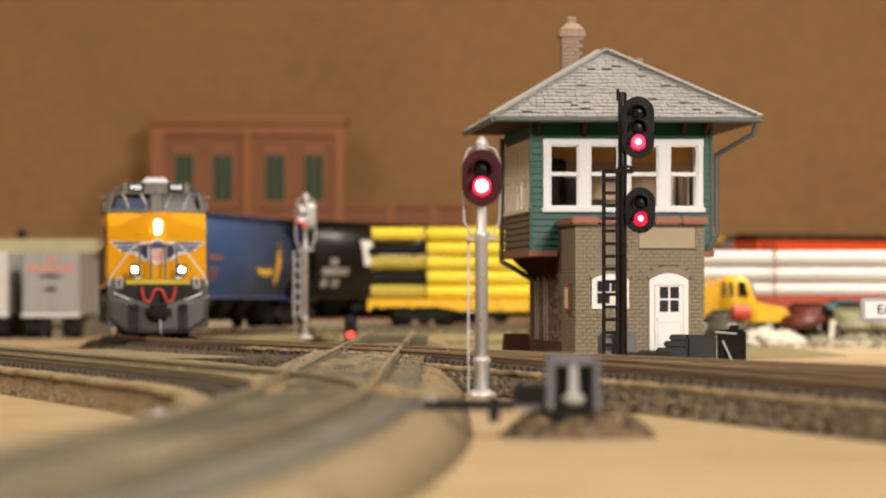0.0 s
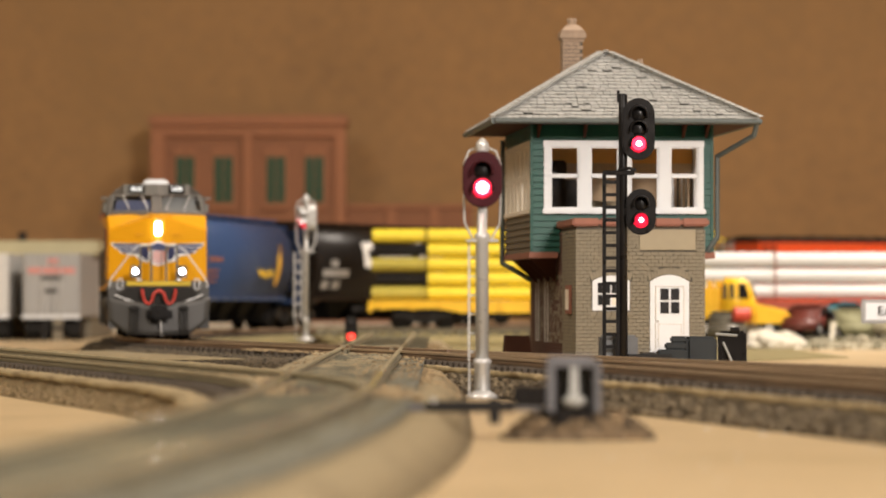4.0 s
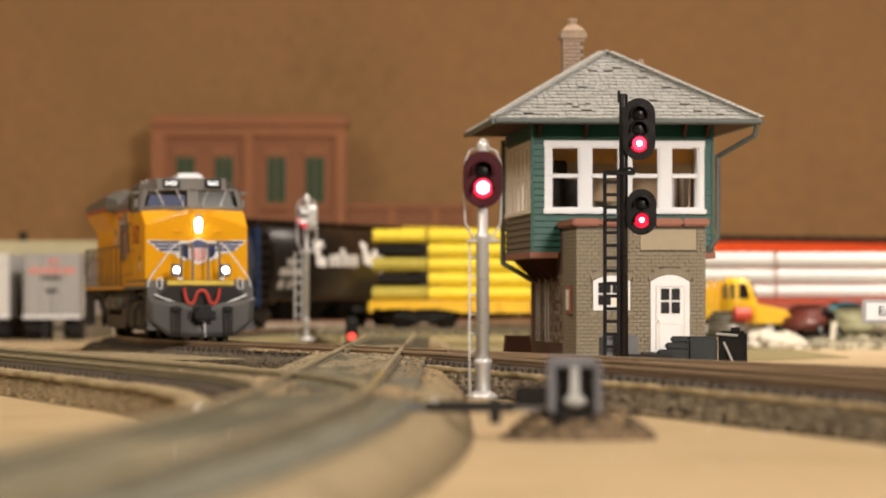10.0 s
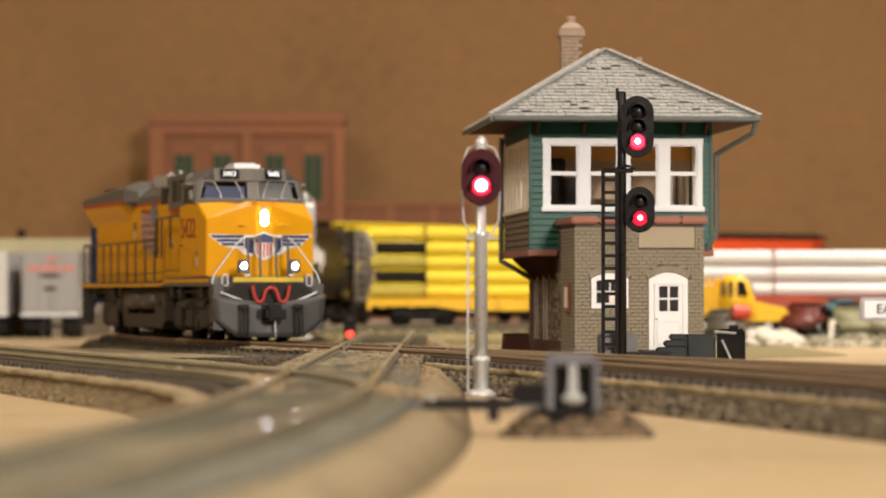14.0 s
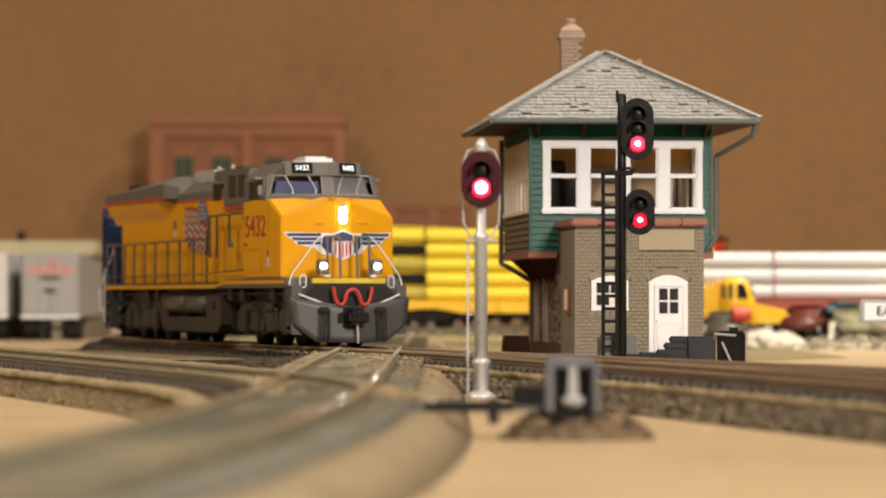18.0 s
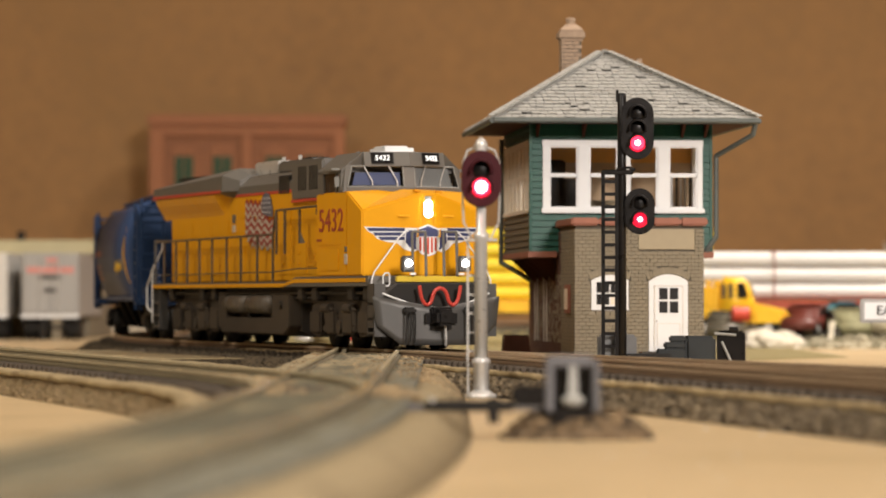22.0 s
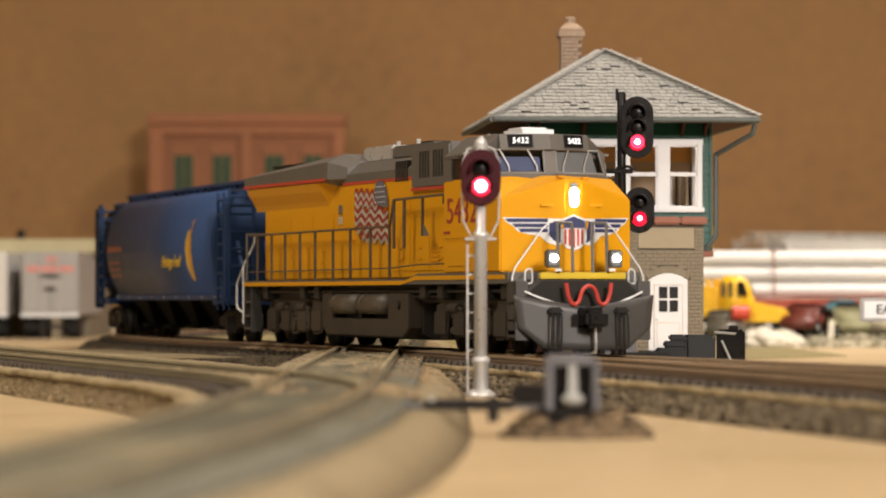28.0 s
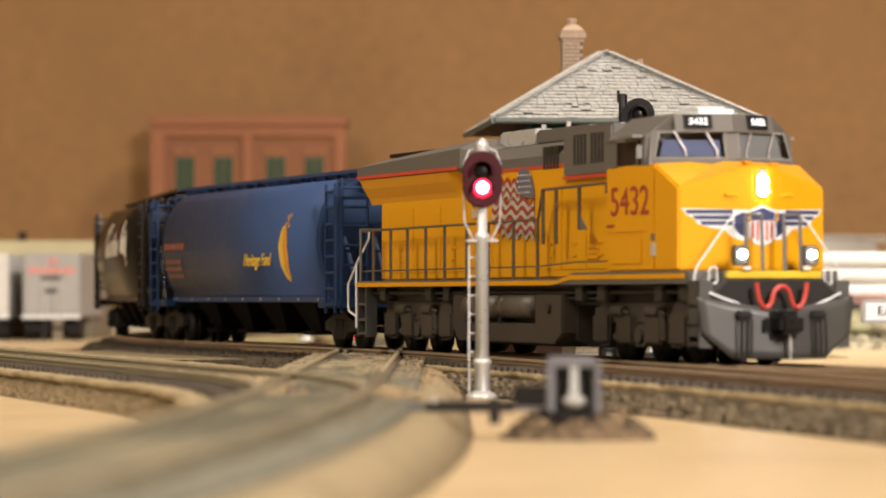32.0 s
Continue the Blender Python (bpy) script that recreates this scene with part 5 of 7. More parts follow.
def pipe_load(name, label, paint, length, radius, rows, m, missing=(), strap=None):
    P = thing(name, label, "pipe load", m)
    per = int(31.6 / (2 * radius))
    for j in range(rows):
        for i in range(per):
            y = (i - (per - 1) / 2) * 2 * radius
            z = radius + j * 2 * radius * 1.01
            x0 = -length / 2 + (0 if j not in missing else 26)
            if j in missing:
                part("black_tube", rod(BM(), (-length / 2 + 2, y, z), (x0 - 0.2, y, z), radius * 0.8, 14), M_BLACK, P, "black plastic tube end")
            if missing and j % 2 == 0 and j + 1 < rows:
                sleeve = rod(BM(), (x0 - 0.3, y, z), (x0 + 25, y, z), radius * 0.97, 14)
                for k in range(5):
                    rod(sleeve, (x0 + 3 + k * 4.6, y, z), (x0 + 4.2 + k * 4.6, y, z), radius * 1.02, 14)
                part("ribbed_sleeve", sleeve, M_SLEEVE, P, "olive yellow ribbed sleeve")
            bm = BM()
            rod(bm, (x0, y, z), (length / 2, y, z), radius * 0.95, 20, caps=False)
            rod(bm, (length / 2, y, z), (x0, y, z), radius * 0.86, 20, caps=False)
            part("pipe", bm, paint, P, "", True)
    top = rows * 2 * radius * 1.01
    for x in (-length * 0.34, -length * 0.02, length * 0.3):
        bm = BM()
        w = per * radius + 0.25
        box(bm, x - 0.3, x + 0.3, -w - 0.3, -w, 0, top)
        box(bm, x - 0.5, x + 0.5, w, w + 0.3, 0, top)
        box(bm, x - 0.5, x + 0.5, -w, w, top, top + 0.3)
        part("strap", bm, strap or M_DARK, P)
    return P


FAR = 1700.0
flat_car("flat_car", "orange-yellow flat car standing on the siding", M_CARYELLOW, 168, 0, "standing flat cars", put(48.5, FAR, RAIL))
gaps = (1, 3)
pipe_load("pipe_load", "yellow plastic pipes strapped on the flat car", M_PIPEYELLOW, 160, 3.35, 5, put(46.5, FAR, RAIL + 13.1), gaps)
flat_car("flat_car", "oxide red flat car standing on the siding", M_CARRED, 224, 0, "standing flat cars", put(226, 1650, RAIL))
pipe_load("pipe_load", "large white pipes strapped on the flat car", M_PIPEWHITE, 220, 3.6, 3, put(226, 1650, RAIL + 13.6), (), M_FADED)
for y0, tag in ((FAR, "yellow"), (1650.0, "white")):
    siding_line = lambda s, y0=y0: ((-140 + s, y0), math.pi / 2)
    bed("roadbed_siding", siding_line, 90 if y0 == FAR else 230, 780, "greenish tan roadbed under a standing flat car", material=M_SCENIC)
    lay("track_siding", siding_line, 80 if y0 == FAR else 230, 780, "siding track under a standing flat car", M_RAIL2, M_TIE2)


# ---- colour light signals ----
def signal_head(parent, x, y, z, w, h, lamps, lit, paint, turn=0.0, core=0.5, halo=0.0):
    """An oval target that faces -y, with hooded lamps from top to bottom; lit is the glowing one."""
    m = put(x, y, z, turn)
    bm = prism(BM(), stadium(w, h), "y", -0.6, 0.6)
    bmesh.ops.bevel(bm, geom=[e for e in bm.edges if abs((e.verts[0].co - e.verts[1].co).y) < 0.01], offset=0.3, segments=2, affect="EDGES")
    head = part("signal_head", bm, paint, parent, at=m)
    part("lamp_case", prism(BM(), stadium(w * 0.6, h * 0.8), "y", 0.6, 3.2), paint, head)
    gap = (h - w) / (lamps - 1) if lamps > 1 else 0
    for i in range(lamps):
        u = (h - w) / 2 - gap * i
        r = w * 0.23
        bm, n, rings = BM(), 14, []
        for k in range(n + 1):
            t = math.radians(-20 + 220 * k / n)
            tip = -3.0 - 0.5 * math.sin(t)
            rings.append([bm.verts.new((g * r * math.cos(t), d, u + g * r * math.sin(t))) for g, d in ((1.3, -0.5), (1.12, tip), (0.98, tip), (1.15, -0.5))])
        for p, q in zip(rings, rings[1:]):
            for k in range(4):
                bm.faces.new((p[k], p[(k + 1) % 4], q[(k + 1) % 4], q[k]))
        bm.faces.new(rings[0])
        bm.faces.new(rings[-1][::-1])
        bmesh.ops.recalc_face_normals(bm, faces=bm.faces)
        part("lamp_hood", bm, paint, head)
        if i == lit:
            # Three nested emitters draw the lamp's glare, fading from white core to red.
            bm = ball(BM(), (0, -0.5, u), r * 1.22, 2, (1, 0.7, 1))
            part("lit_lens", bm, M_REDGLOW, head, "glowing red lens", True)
            part("lens_centre", ball(BM(), (0, -1.5, u), r * (halo or core * 1.45), 2, (1, 0.5, 1)), M_REDMID, head, "red glow spreading round the lamp core", True)
            part("lamp_filament", ball(BM(), (0, -2.2, u), r * core * 1.0, 2, (1, 0.6, 1)), M_REDHOT, head, "white-hot glare core before the red lens", True)
        else:
            part("dark_lens", ball(BM(), (0, -0.6, u), r, 2, (1, 0.4, 1)), M_BLACK, head, "unlit dark lens", True)
    return head


# The lit lamp's red glow is mixed into this head's colour.
M_HEADSPILL = mat("signal_head_red_spill", (0.05, 0.009, 0.013), 0.45, vary=0.2, grain=400, bump=0.05, spec=0.15)


def mast_ladder(parent, paint, x, y, z0, z1, width, pitch, t=0.22):
    for w in (-width / 2, width / 2):
        part("ladder_rail", box(BM(), x + w - t, x + w + t, y - 0.3, y + 0.3, z0, z1), paint, parent)
    z = z0 + pitch * 0.5
    while z < z1:
        part("ladder_rung", box(BM(), x - width / 2, x + width / 2, y - 0.2, y + 0.2, z - t * 0.9, z + t * 0.9), paint, parent)
        z += pitch


def silver_signal(m, label, head_turn=0.0, ladder_x=-2.1, head_paint=None, ladder_w=1.7, slim=1.0, bold=0.22, core=0.66):
    G = thing("signal", label, "railway signal", m, group="silver signals")
    part("base_plate", lathe(BM(), [(3.6, 0), (3.6, 0.7), (2.5, 1.0), (2.0, 1.6)], 18), M_SILVER, G, "", True)
    bm = BM()
    for a in range(4):
        c, s = math.cos(a * 1.57 + 0.8) * 3.0, math.sin(a * 1.57 + 0.8) * 3.0
        rod(bm, (c, s, 0.6), (c, s, 1.3), 0.45, 6)
    part("anchor_bolt", bm, M_SILVER, G)
    part("lower_mast", lathe(BM(), [(1.75 * slim, 1.2), (1.7 * slim, 7.4), (2.0 * slim, 7.6), (2.0 * slim, 8.6), (1.6 * slim, 8.8)], 18), M_SILVER, G, "", True)
    part("mast", lathe(BM(), [(1.42 * slim, 8.6), (1.36 * slim, 35), (1.7 * slim, 35.4), (1.7 * slim, 36.4), (1.1 * slim, 36.8), (1.0 * slim, 55)], 18), M_SILVER, G, "", True)
    part("finial", lathe(BM(), [(1.0, 54.2), (1.4, 54.8), (1.15, 55.3), (1.5, 56.0), (1.2, 56.9), (0.3, 57.8)], 16), M_SILVER, G, "", True)
    part("platform", box(BM(), -3.6, 3.6, -0.6, 2.6, 34.7, 35.3, 0.15), M_SILVER, G)
    for q in (-1, 1):
        part("guard_loop", wire(BM(), [(q * 2.0, 1.4, 35.2), (q * 3.9, 1.6, 39), (q * 4.1, 1.6, 44), (q * 4.1, 1.6, 52), (q * 3.0, 1.6, 55), (0, 1.6, 56)], bold + 0.02, 6), M_SILVER, G)
    mast_ladder(G, M_SILVER, ladder_x, 1.6, 8.2, 35, ladder_w, 4.2, bold)
    part("ladder_foot", wire(BM(), [(ladder_x - 0.8, 1.6, 8.2), (ladder_x - 0.8, 1.4, 0.2)], 0.25, 6), M_SILVER, G)
    signal_head(G, 0, -1.4, 48.6, 8.8, 12.6, 2, 1, head_paint or M_HEADSPILL, head_turn, core)
    return G


silver_signal(put(8.6, 797, 0), "silver mast signal with a lit red lamp")
silver_signal(put(-57.5, 1500, 4.4) @ Matrix.Diagonal((1, 1, 1.06, 1)), "silver mast signal with averted head and lit red lamp", -70, -3.4, M_SILVER, 2.9, 0.72, 0.36, 0.25)

B = thing("signal", "black two-headed mast signal with two lit red lamps", "railway signal", put(47.5, 950, 0))
part("foundation", box(BM(), -6.2, 4.0, 1.6, 9, 0, 12.4, 0.6), mat("grey_concrete", (0.16, 0.165, 0.17), 0.85, vary=0.2, grain=500, bump=0.3), B, "grey concrete block")
part("mast", lathe(BM(), [(1.25, 0), (1.15, 76), (0.9, 76.4)], 16), M_BLACK, B, "", True)
part("mast_tip", box(BM(), -1.6, -0.9, -0.6, 0.4, 74, 77.2), M_BLACK, B)
mast_ladder(B, M_BLACK, -3.2, -0.8, 1.0, 55, 3.6, 3.35, 0.5)
part("platform", box(BM(), -5.4, 3.0, -1.6, 2.0, 54.8, 56.0, 0.2), M_BLACK, B)
part("platform_rail", wire(BM(), [(-1.4, -1.4, 56), (1.6, -1.6, 56.6), (3.4, -1.4, 56.0)], 0.4, 6), M_BLACK, B)
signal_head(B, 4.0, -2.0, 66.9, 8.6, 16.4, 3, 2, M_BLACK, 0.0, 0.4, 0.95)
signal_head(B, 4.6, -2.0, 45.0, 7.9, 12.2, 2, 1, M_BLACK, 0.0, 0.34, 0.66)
part("head_bracket", box(BM(), 0, 5, -1.4, -0.4, 64, 66), M_BLACK, B)
part("head_bracket", box(BM(), 0, 5, -1.4, -0.4, 44, 46), M_BLACK, B)

D = thing("dwarf_signal", "small black dwarf signal with a lit red lamp", "railway signal", put(-37.8, 1470, 0))
part("housing", box(BM(), -2.6, 2.6, -1.8, 1.8, 3.0, 14.8, 1.0), M_DARK, D)
part("foot", box(BM(), -2.2, 2.2, -2, 2, 0, 3.2, 0.3), M_DARK, D)
part("lit_lens", ball(BM(), (0, -1.9, 6.4), 1.7, 2, (1, 0.4, 0.85)), M_DIMRED, D, "glowing red lens", True)
part("dark_lens", ball(BM(), (0, -1.7, 11.6), 1.5, 2, (1, 0.4, 1)), M_BLACK, D, "", True)

# ---- signal tower ----
M_GREEN = mat("green_siding", (0.008, 0.075, 0.055), 0.5, vary=0.15, grain=400, bump=0.15)
M_BROWNSIDE = mat("grey_brown_siding", (0.14, 0.12, 0.085), 0.6, vary=0.15, grain=400, bump=0.15)
M_BRICK = mat("grey_brown_brick", (0.235, 0.203, 0.145), 0.8, vary=0.2, grain=500, bump=0.3)
M_REARBRICK = mat("dark_red_rear_brick", (0.1, 0.045, 0.033), 0.8, vary=0.2, grain=500, bump=0.3)
M_MORTAR = mat("dark_mortar", (0.125, 0.108, 0.085), 0.9, vary=0.2, grain=700, bump=0.3)
M_COPING = mat("brick_red_coping", (0.3, 0.125, 0.085), 0.7, vary=0.15, grain=400, bump=0.2)
M_SLATE = mat("grey_slate", (0.41, 0.41, 0.39), 0.7, vary=0.26, grain=500, bump=0.35)
# Roof base blackened to draw the shadow lines under the slate laps.
M_SLATEBASE = mat("shadow_dark_roof_base", (0.06, 0.06, 0.058), 0.85, vary=0.2, grain=500, bump=0.3)
M_SOFFIT = mat("red_brown_soffit", (0.07, 0.03, 0.02), 0.8, vary=0.2, grain=400, bump=0.1, spec=0.1)
M_GUTTER = mat("grey_green_gutter", (0.085, 0.1, 0.095), 0.5, vary=0.15, grain=400, bump=0.1)
M_CREAM = mat("cream_frame", (0.82, 0.74, 0.62), 0.55, vary=0.06, grain=400, bump=0.1)
M_TAN = mat("tan_interior", (0.6, 0.44, 0.28), 0.7, vary=0.15, grain=300, bump=0.1)
M_ORANGEBAND = mat("orange_brown_band", (0.85, 0.45, 0.12), 0.6, vary=0.15, grain=300, bump=0.1)
M_PLASTER = mat("blank_sign_panel", (0.34, 0.29, 0.2), 0.75, vary=0.08, grain=400, bump=0.15)
M_CHIM = mat("chimney_brick", (0.36, 0.265, 0.19), 0.8, vary=0.25, grain=500, bump=0.3)

M_SEAMSHADE = mat("seam_shadow_tan", (0.68, 0.64, 0.58), 0.7, vary=0.1, grain=300, bump=0.1)
M_DOCKTAN = mat("olive_tan_paint", (0.25, 0.22, 0.15), 0.6, vary=0.15, grain=300, bump=0.1)
T = thing("signal_tower", "two-storey brick and green clapboard signal tower with slate roof", "building", put(26.5, 1080, 0, 4.7))
LX0, LX1, LY0, LY1 = 8.5, 46.4, -40.7, 84.0
UX1, UY1, UZ0, UZ1 = 54.8, 80.0, 35.8, 74.5


BRICKS = {}


def brick_mesh(length):
    k = max(4, round(length * 10))
    if k not in BRICKS:
        BRICKS[k] = mesh("brick", box(BM(), -k / 20, k / 20, -0.35, 0.35, -0.47, 0.47, 0.07), M_BRICK)
    return BRICKS[k]


def brick_face(wall, a, b, low, high, spot, openings, limit, paint=None):
    """Running bond over a face; spot(u, z) gives the pose of a brick, openings(z) the stretches left free."""
    made, rest = 0, BM()
    row, z = 0, low + 0.55
    while z < high - 0.4:
        free, u = [], a
        for x0, x1 in sorted(openings(z)):
            free.append((u, x0))
            u = x1
        free.append((u, b))
        for x0, x1 in free:
            c = a - (1.1 if row % 2 else 0.0)
            while c < x1:
                u0, u1 = max(c, x0) + 0.06, min(c + 2.2, x1) - 0.06
                c += 2.2
                if u1 - u0 < 0.35:
                    continue
                n, mid = u1 - u0, (u0 + u1) / 2
                jut = random.uniform(-0.05, 0.07)
                if made < limit:
                    part("brick", brick_mesh(n), None, wall, at=spot(mid, z, jut))
                    made += 1
                else:
                    k = len(rest.verts)
                    box(rest, -n / 2, n / 2, -0.35, 0.35, -0.47, 0.47)
                    rest.verts.ensure_lookup_table()
                    m = spot(mid, z, jut).copy()
                    m.translation = m.translation / S
                    bmesh.ops.transform(rest, matrix=m, verts=rest.verts[k:])
        row += 1
        z += 1.08
    if len(rest.verts):
        tagged(part("brickwork", rest, paint or M_BRICK, wall), kind="stuff")
    else:
        rest.free()


# lower storey: core with recesses for the door and the window
lower = part("lower_wall", box(BM(), LX0 + 0.35, LX1 - 0.35, LY0 + 0.5, LY1, 0, 43.2), M_MORTAR, T)


def arch(x0, x1, z0, z1, rise, n=10):
    c = (x0 + x1) / 2
    w = (x1 - x0) / 2
    pts = [(x0, z0), (x1, z0)]
    for i in range(n + 1):
        f = 1 - 2 * i / n
        pts.append((c + w * f, z1 - rise + rise * (1 - f * f)))
    return pts


door_x0, door_x1, door_z0, door_z1 = 30.2, 41.6, 6.6, 29.0
win_x0, win_x1, win_z0, win_z1 = 13.4, 24.2, 18.6, 28.8
pan_x0, pan_x1, pan_z0, pan_z1 = 27.2, 43.6, 36.2, 42.2


def bay_openings(z):
    out = []
    for x0, x1, z0, z1, rise in ((door_x0, door_x1, 0, door_z1, 2.0), (win_x0, win_x1, win_z0 - 1.4, win_z1, 1.6)):
        c, w, top = (x0 + x1) / 2, (x1 - x0) / 2, z1 + 2.2
        if z0 < z < top:
            f = math.sqrt(max(0.0, min(1.0, (top - z) / rise)))
            g = 0.1 if z < z1 - rise - 0.2 else 0.75
            out.append((c - (w + g) * f, c + (w + g) * f))
    if pan_z0 - 0.4 < z < pan_z1 + 0.4:
        out.append((pan_x0 - 0.1, pan_x1 + 0.1))
    return out


def side_openings(z):
    return [(y - 4.2, y + 4.2) for y in (34, 60)] if 8.8 < z < 29.2 else []


brick_face(lower, LX0, LX1, 0, 43.0, lambda u, z, j: put(u, LY0 + 0.4 - j, z), bay_openings, 300)
brick_face(lower, LY0 + 0.6, -6.0, 0, 43.0, lambda u, z, j: put(LX0 + 0.35 - j, u, z, 90), side_openings, 0)
# Rear side bricks are darker and redder than those of the bay.
brick_face(lower, -6.0, LY1, 0, 43.0, lambda u, z, j: put(LX0 + 0.35 - j, u, z, 90), side_openings, 0, M_REARBRICK)
brick_face(lower, LY0 + 0.6, LY1, 0, 43.0, lambda u, z, j: put(LX1 - 0.35 + j, u, z, 90), lambda z: [], 0)
for x0, x1, z1, rise in ((door_x0, door_x1, door_z1, 2.0), (win_x0, win_x1, win_z1, 1.6)):
    n = 14
    for i in range(n):
        f = -1 + 2 * (i + 0.5) / n
        cx, cz = (x0 + x1) / 2 + f * (x1 - x0 + 1.2) / 2, z1 - rise * f * f + 1.3
        part("arch_brick", box(BM(), -0.46, 0.46, -0.3, 0.3, -1.0, 1.0, 0.07), M_BRICK, lower, at=put(cx, LY0 + 0.3, cz - 0.2, 0, 0, f * 20))
for i in range(6):
    x = win_x0 + 0.2 + i * 2.1
    part("sill_brick", box(BM(), x - 0.95, x + 0.95, LY0 - 0.35, LY0 + 0.6, win_z0 - 1.5, win_z0 - 0.3, 0.1), M_BRICK, lower)
part("sign_panel", box(BM(), pan_x0, pan_x1, LY0 - 0.05, LY0 + 0.6, pan_z0, pan_z1, 0.1), M_PLASTER, lower, "blank tan sign panel")
for i in range(5):
    x = LX0 - 1 + i * 8.0
    part("coping_stone", box(BM(), x, min(x + 7.98, LX1 + 1), LY0 - 1.2, LY0 + 3, 43.1, 45.4, 0.5), M_COPING, T)
part("coping_side", box(BM(), LX0 - 1.0, LX0 + 1.5, LY0 + 3, 0, 43.1, 45.3, 0.4), M_COPING, T)
part("coping_side", box(BM(), LX1 - 1.5, LX1 + 1.0, LY0 + 3, 0, 43.1, 45.3, 0.4), M_COPING, T)
part("bay_roof", box(BM(), LX0 + 1.5, LX1 - 1.5, LY0 + 3, 0, 43.0, 44.0), M_SLATEBASE, T)
# door
door = part("door", prism(BM(), arch(door_x0, door_x1, door_z0, door_z1, 2.0), "y", LY0 - 0.15, LY0 + 0.6), M_WHITE, T, "white panelled door with four small panes")
part("door_leaf", box(BM(), door_x0 + 1.6, door_x1 - 1.6, LY0 - 0.4, LY0, door_z0 + 0.4, door_z1 - 3.4, 0.15), M_WHITE, door)
for i in range(2):
    for j in range(2):
        part("door_pane", box(BM(), 33.1 + i * 3.1, 35.6 + i * 3.1, LY0 - 0.55, LY0 - 0.2, 17.8 + j * 3.9, 21.1 + j * 3.9), M_BLACK, door, "dark glass pane")
        part("pane_trim", box(BM(), 32.9 + i * 3.1, 33.1 + i * 3.1, LY0 - 0.6, LY0 - 0.3, 17.6 + j * 3.9, 21.3 + j * 3.9), M_WHITE, door)
part("door_panel", box(BM(), 32.6, 39.2, LY0 - 0.6, LY0 - 0.3, 8.0, 14.6, 0.12), M_WHITE, door)
# Tan strips draw the shadow lines round the door leaf and panel.
for x0, x1, z0, z1 in ((31.7, 40.1, 25.5, 25.7), (31.7, 31.9, 7.2, 25.6), (39.9, 40.1, 7.2, 25.6), (32.5, 39.3, 14.6, 14.8), (32.5, 32.7, 8.0, 14.6), (39.1, 39.3, 8.0, 14.6)):
    part("door_seam", box(BM(), x0, x1, LY0 - 0.62, LY0 - 0.3, z0, z1), M_SEAMSHADE, door)
part("door_knob", ball(BM(), (32.4, LY0 - 0.8, 15.6), 0.35, 1), M_SILVER, door)
part("door_step", box(BM(), 27, 44.5, LY0 - 5, LY0 + 0.2, 0, 6.4, 0.4), M_UNDER, T, "dark stone door step")
# window of the bay
win = part("window", prism(BM(), arch(win_x0, win_x1, win_z0, win_z1, 1.6), "y", LY0 - 0.15, LY0 + 0.6), M_WHITE, T, "white arched window")
for i in range(2):
    for j in range(2):
        part("window_pane", box(BM(), 14.9 + i * 4.1, 18.5 + i * 4.1, LY0 - 0.4, LY0 - 0.05, 20.2 + j * 3.5, 23.2 + j * 3.5), M_BLACK if (i, j) != (1, 0) else M_CREAM, win)
# side wall fittings
part("notice", box(BM(), LX0 - 0.9, LX0 - 0.1, LY0 + 9, LY0 + 19, 17.6, 26.0, 0.1), M_COPING, T, "small red notice board")
part("notice_face", box(BM(), LX0 - 1.1, LX0 - 0.9, LY0 + 10.4, LY0 + 17.6, 18.8, 24.8), M_CREAM, T)
for y in (34, 60):
    w = part("side_window", box(BM(), LX0 - 0.1, LX0 + 0.4, y - 4, y + 4, 9, 29, 0.1), M_SOFFIT, T, "tall dark window with pale frame")
    for yy in (y - 4, y + 3.2):
        part("window_frame", box(BM(), LX0 - 0.45, LX0 - 0.1, yy, yy + 0.8, 8.6, 29.4), M_FLAGWHITE, w)
# upper storey
up = part("upper_floor", box(BM(), 0.2, UX1 - 0.2, 0.2, UY1 - 0.2, UZ0, UZ0 + 1.4), M_SOFFIT, T)
part("floor_trim", box(BM(), -0.8, LX0 - 0.5, -0.8, UY1 + 0.8, UZ0 - 1.6, UZ0 + 0.3, 0.2), M_COPING, T, "red-brown floor trim")
part("floor_trim", box(BM(), LX1 + 0.5, UX1 + 0.8, -0.8, UY1 + 0.8, UZ0 - 1.6, UZ0 + 0.3, 0.2), M_COPING, T)
WX0, WX1, WZ0, WZ1 = 3.7, 52.2, 48.6, 69.4
front = part("front_wall", box(BM(), 0.4, UX1 - 0.4, 0.4, 1.4, UZ0, WZ0), M_GREEN, T)
part("front_wall_side", box(BM(), 0.4, WX0, 0.4, 1.4, WZ0, UZ1), M_GREEN, T)
part("front_wall_side", box(BM(), WX1, UX1 - 0.4, 0.4, 1.4, WZ0, UZ1), M_GREEN, T)
part("front_wall_top", box(BM(), WX0, WX1, 0.4, 1.4, WZ1, UZ1), M_GREEN, T)


def board(wall, u0, u1, z, side, paint):
    """One lapped clapboard: side is front, left, right or back."""
    bm = BM()
    if side == "front":
        prism(bm, [(v, z + h) for v, h in [(0.45, 0), (-0.35, 0), (0.2, 1.95), (0.45, 1.95)]], "x", u0, u1)
    elif side == "left":
        prism(bm, [(v, z + h) for v, h in [(0.45, 0), (-0.35, 0), (0.2, 1.95), (0.45, 1.95)]], "y", u0, u1)
    else:
        prism(bm, [(UX1 - v, z + h) for v, h in [(0.45, 0), (-0.35, 0), (0.2, 1.95), (0.45, 1.95)]], "y", u0, u1)
    part("clapboard", bm, paint, wall)


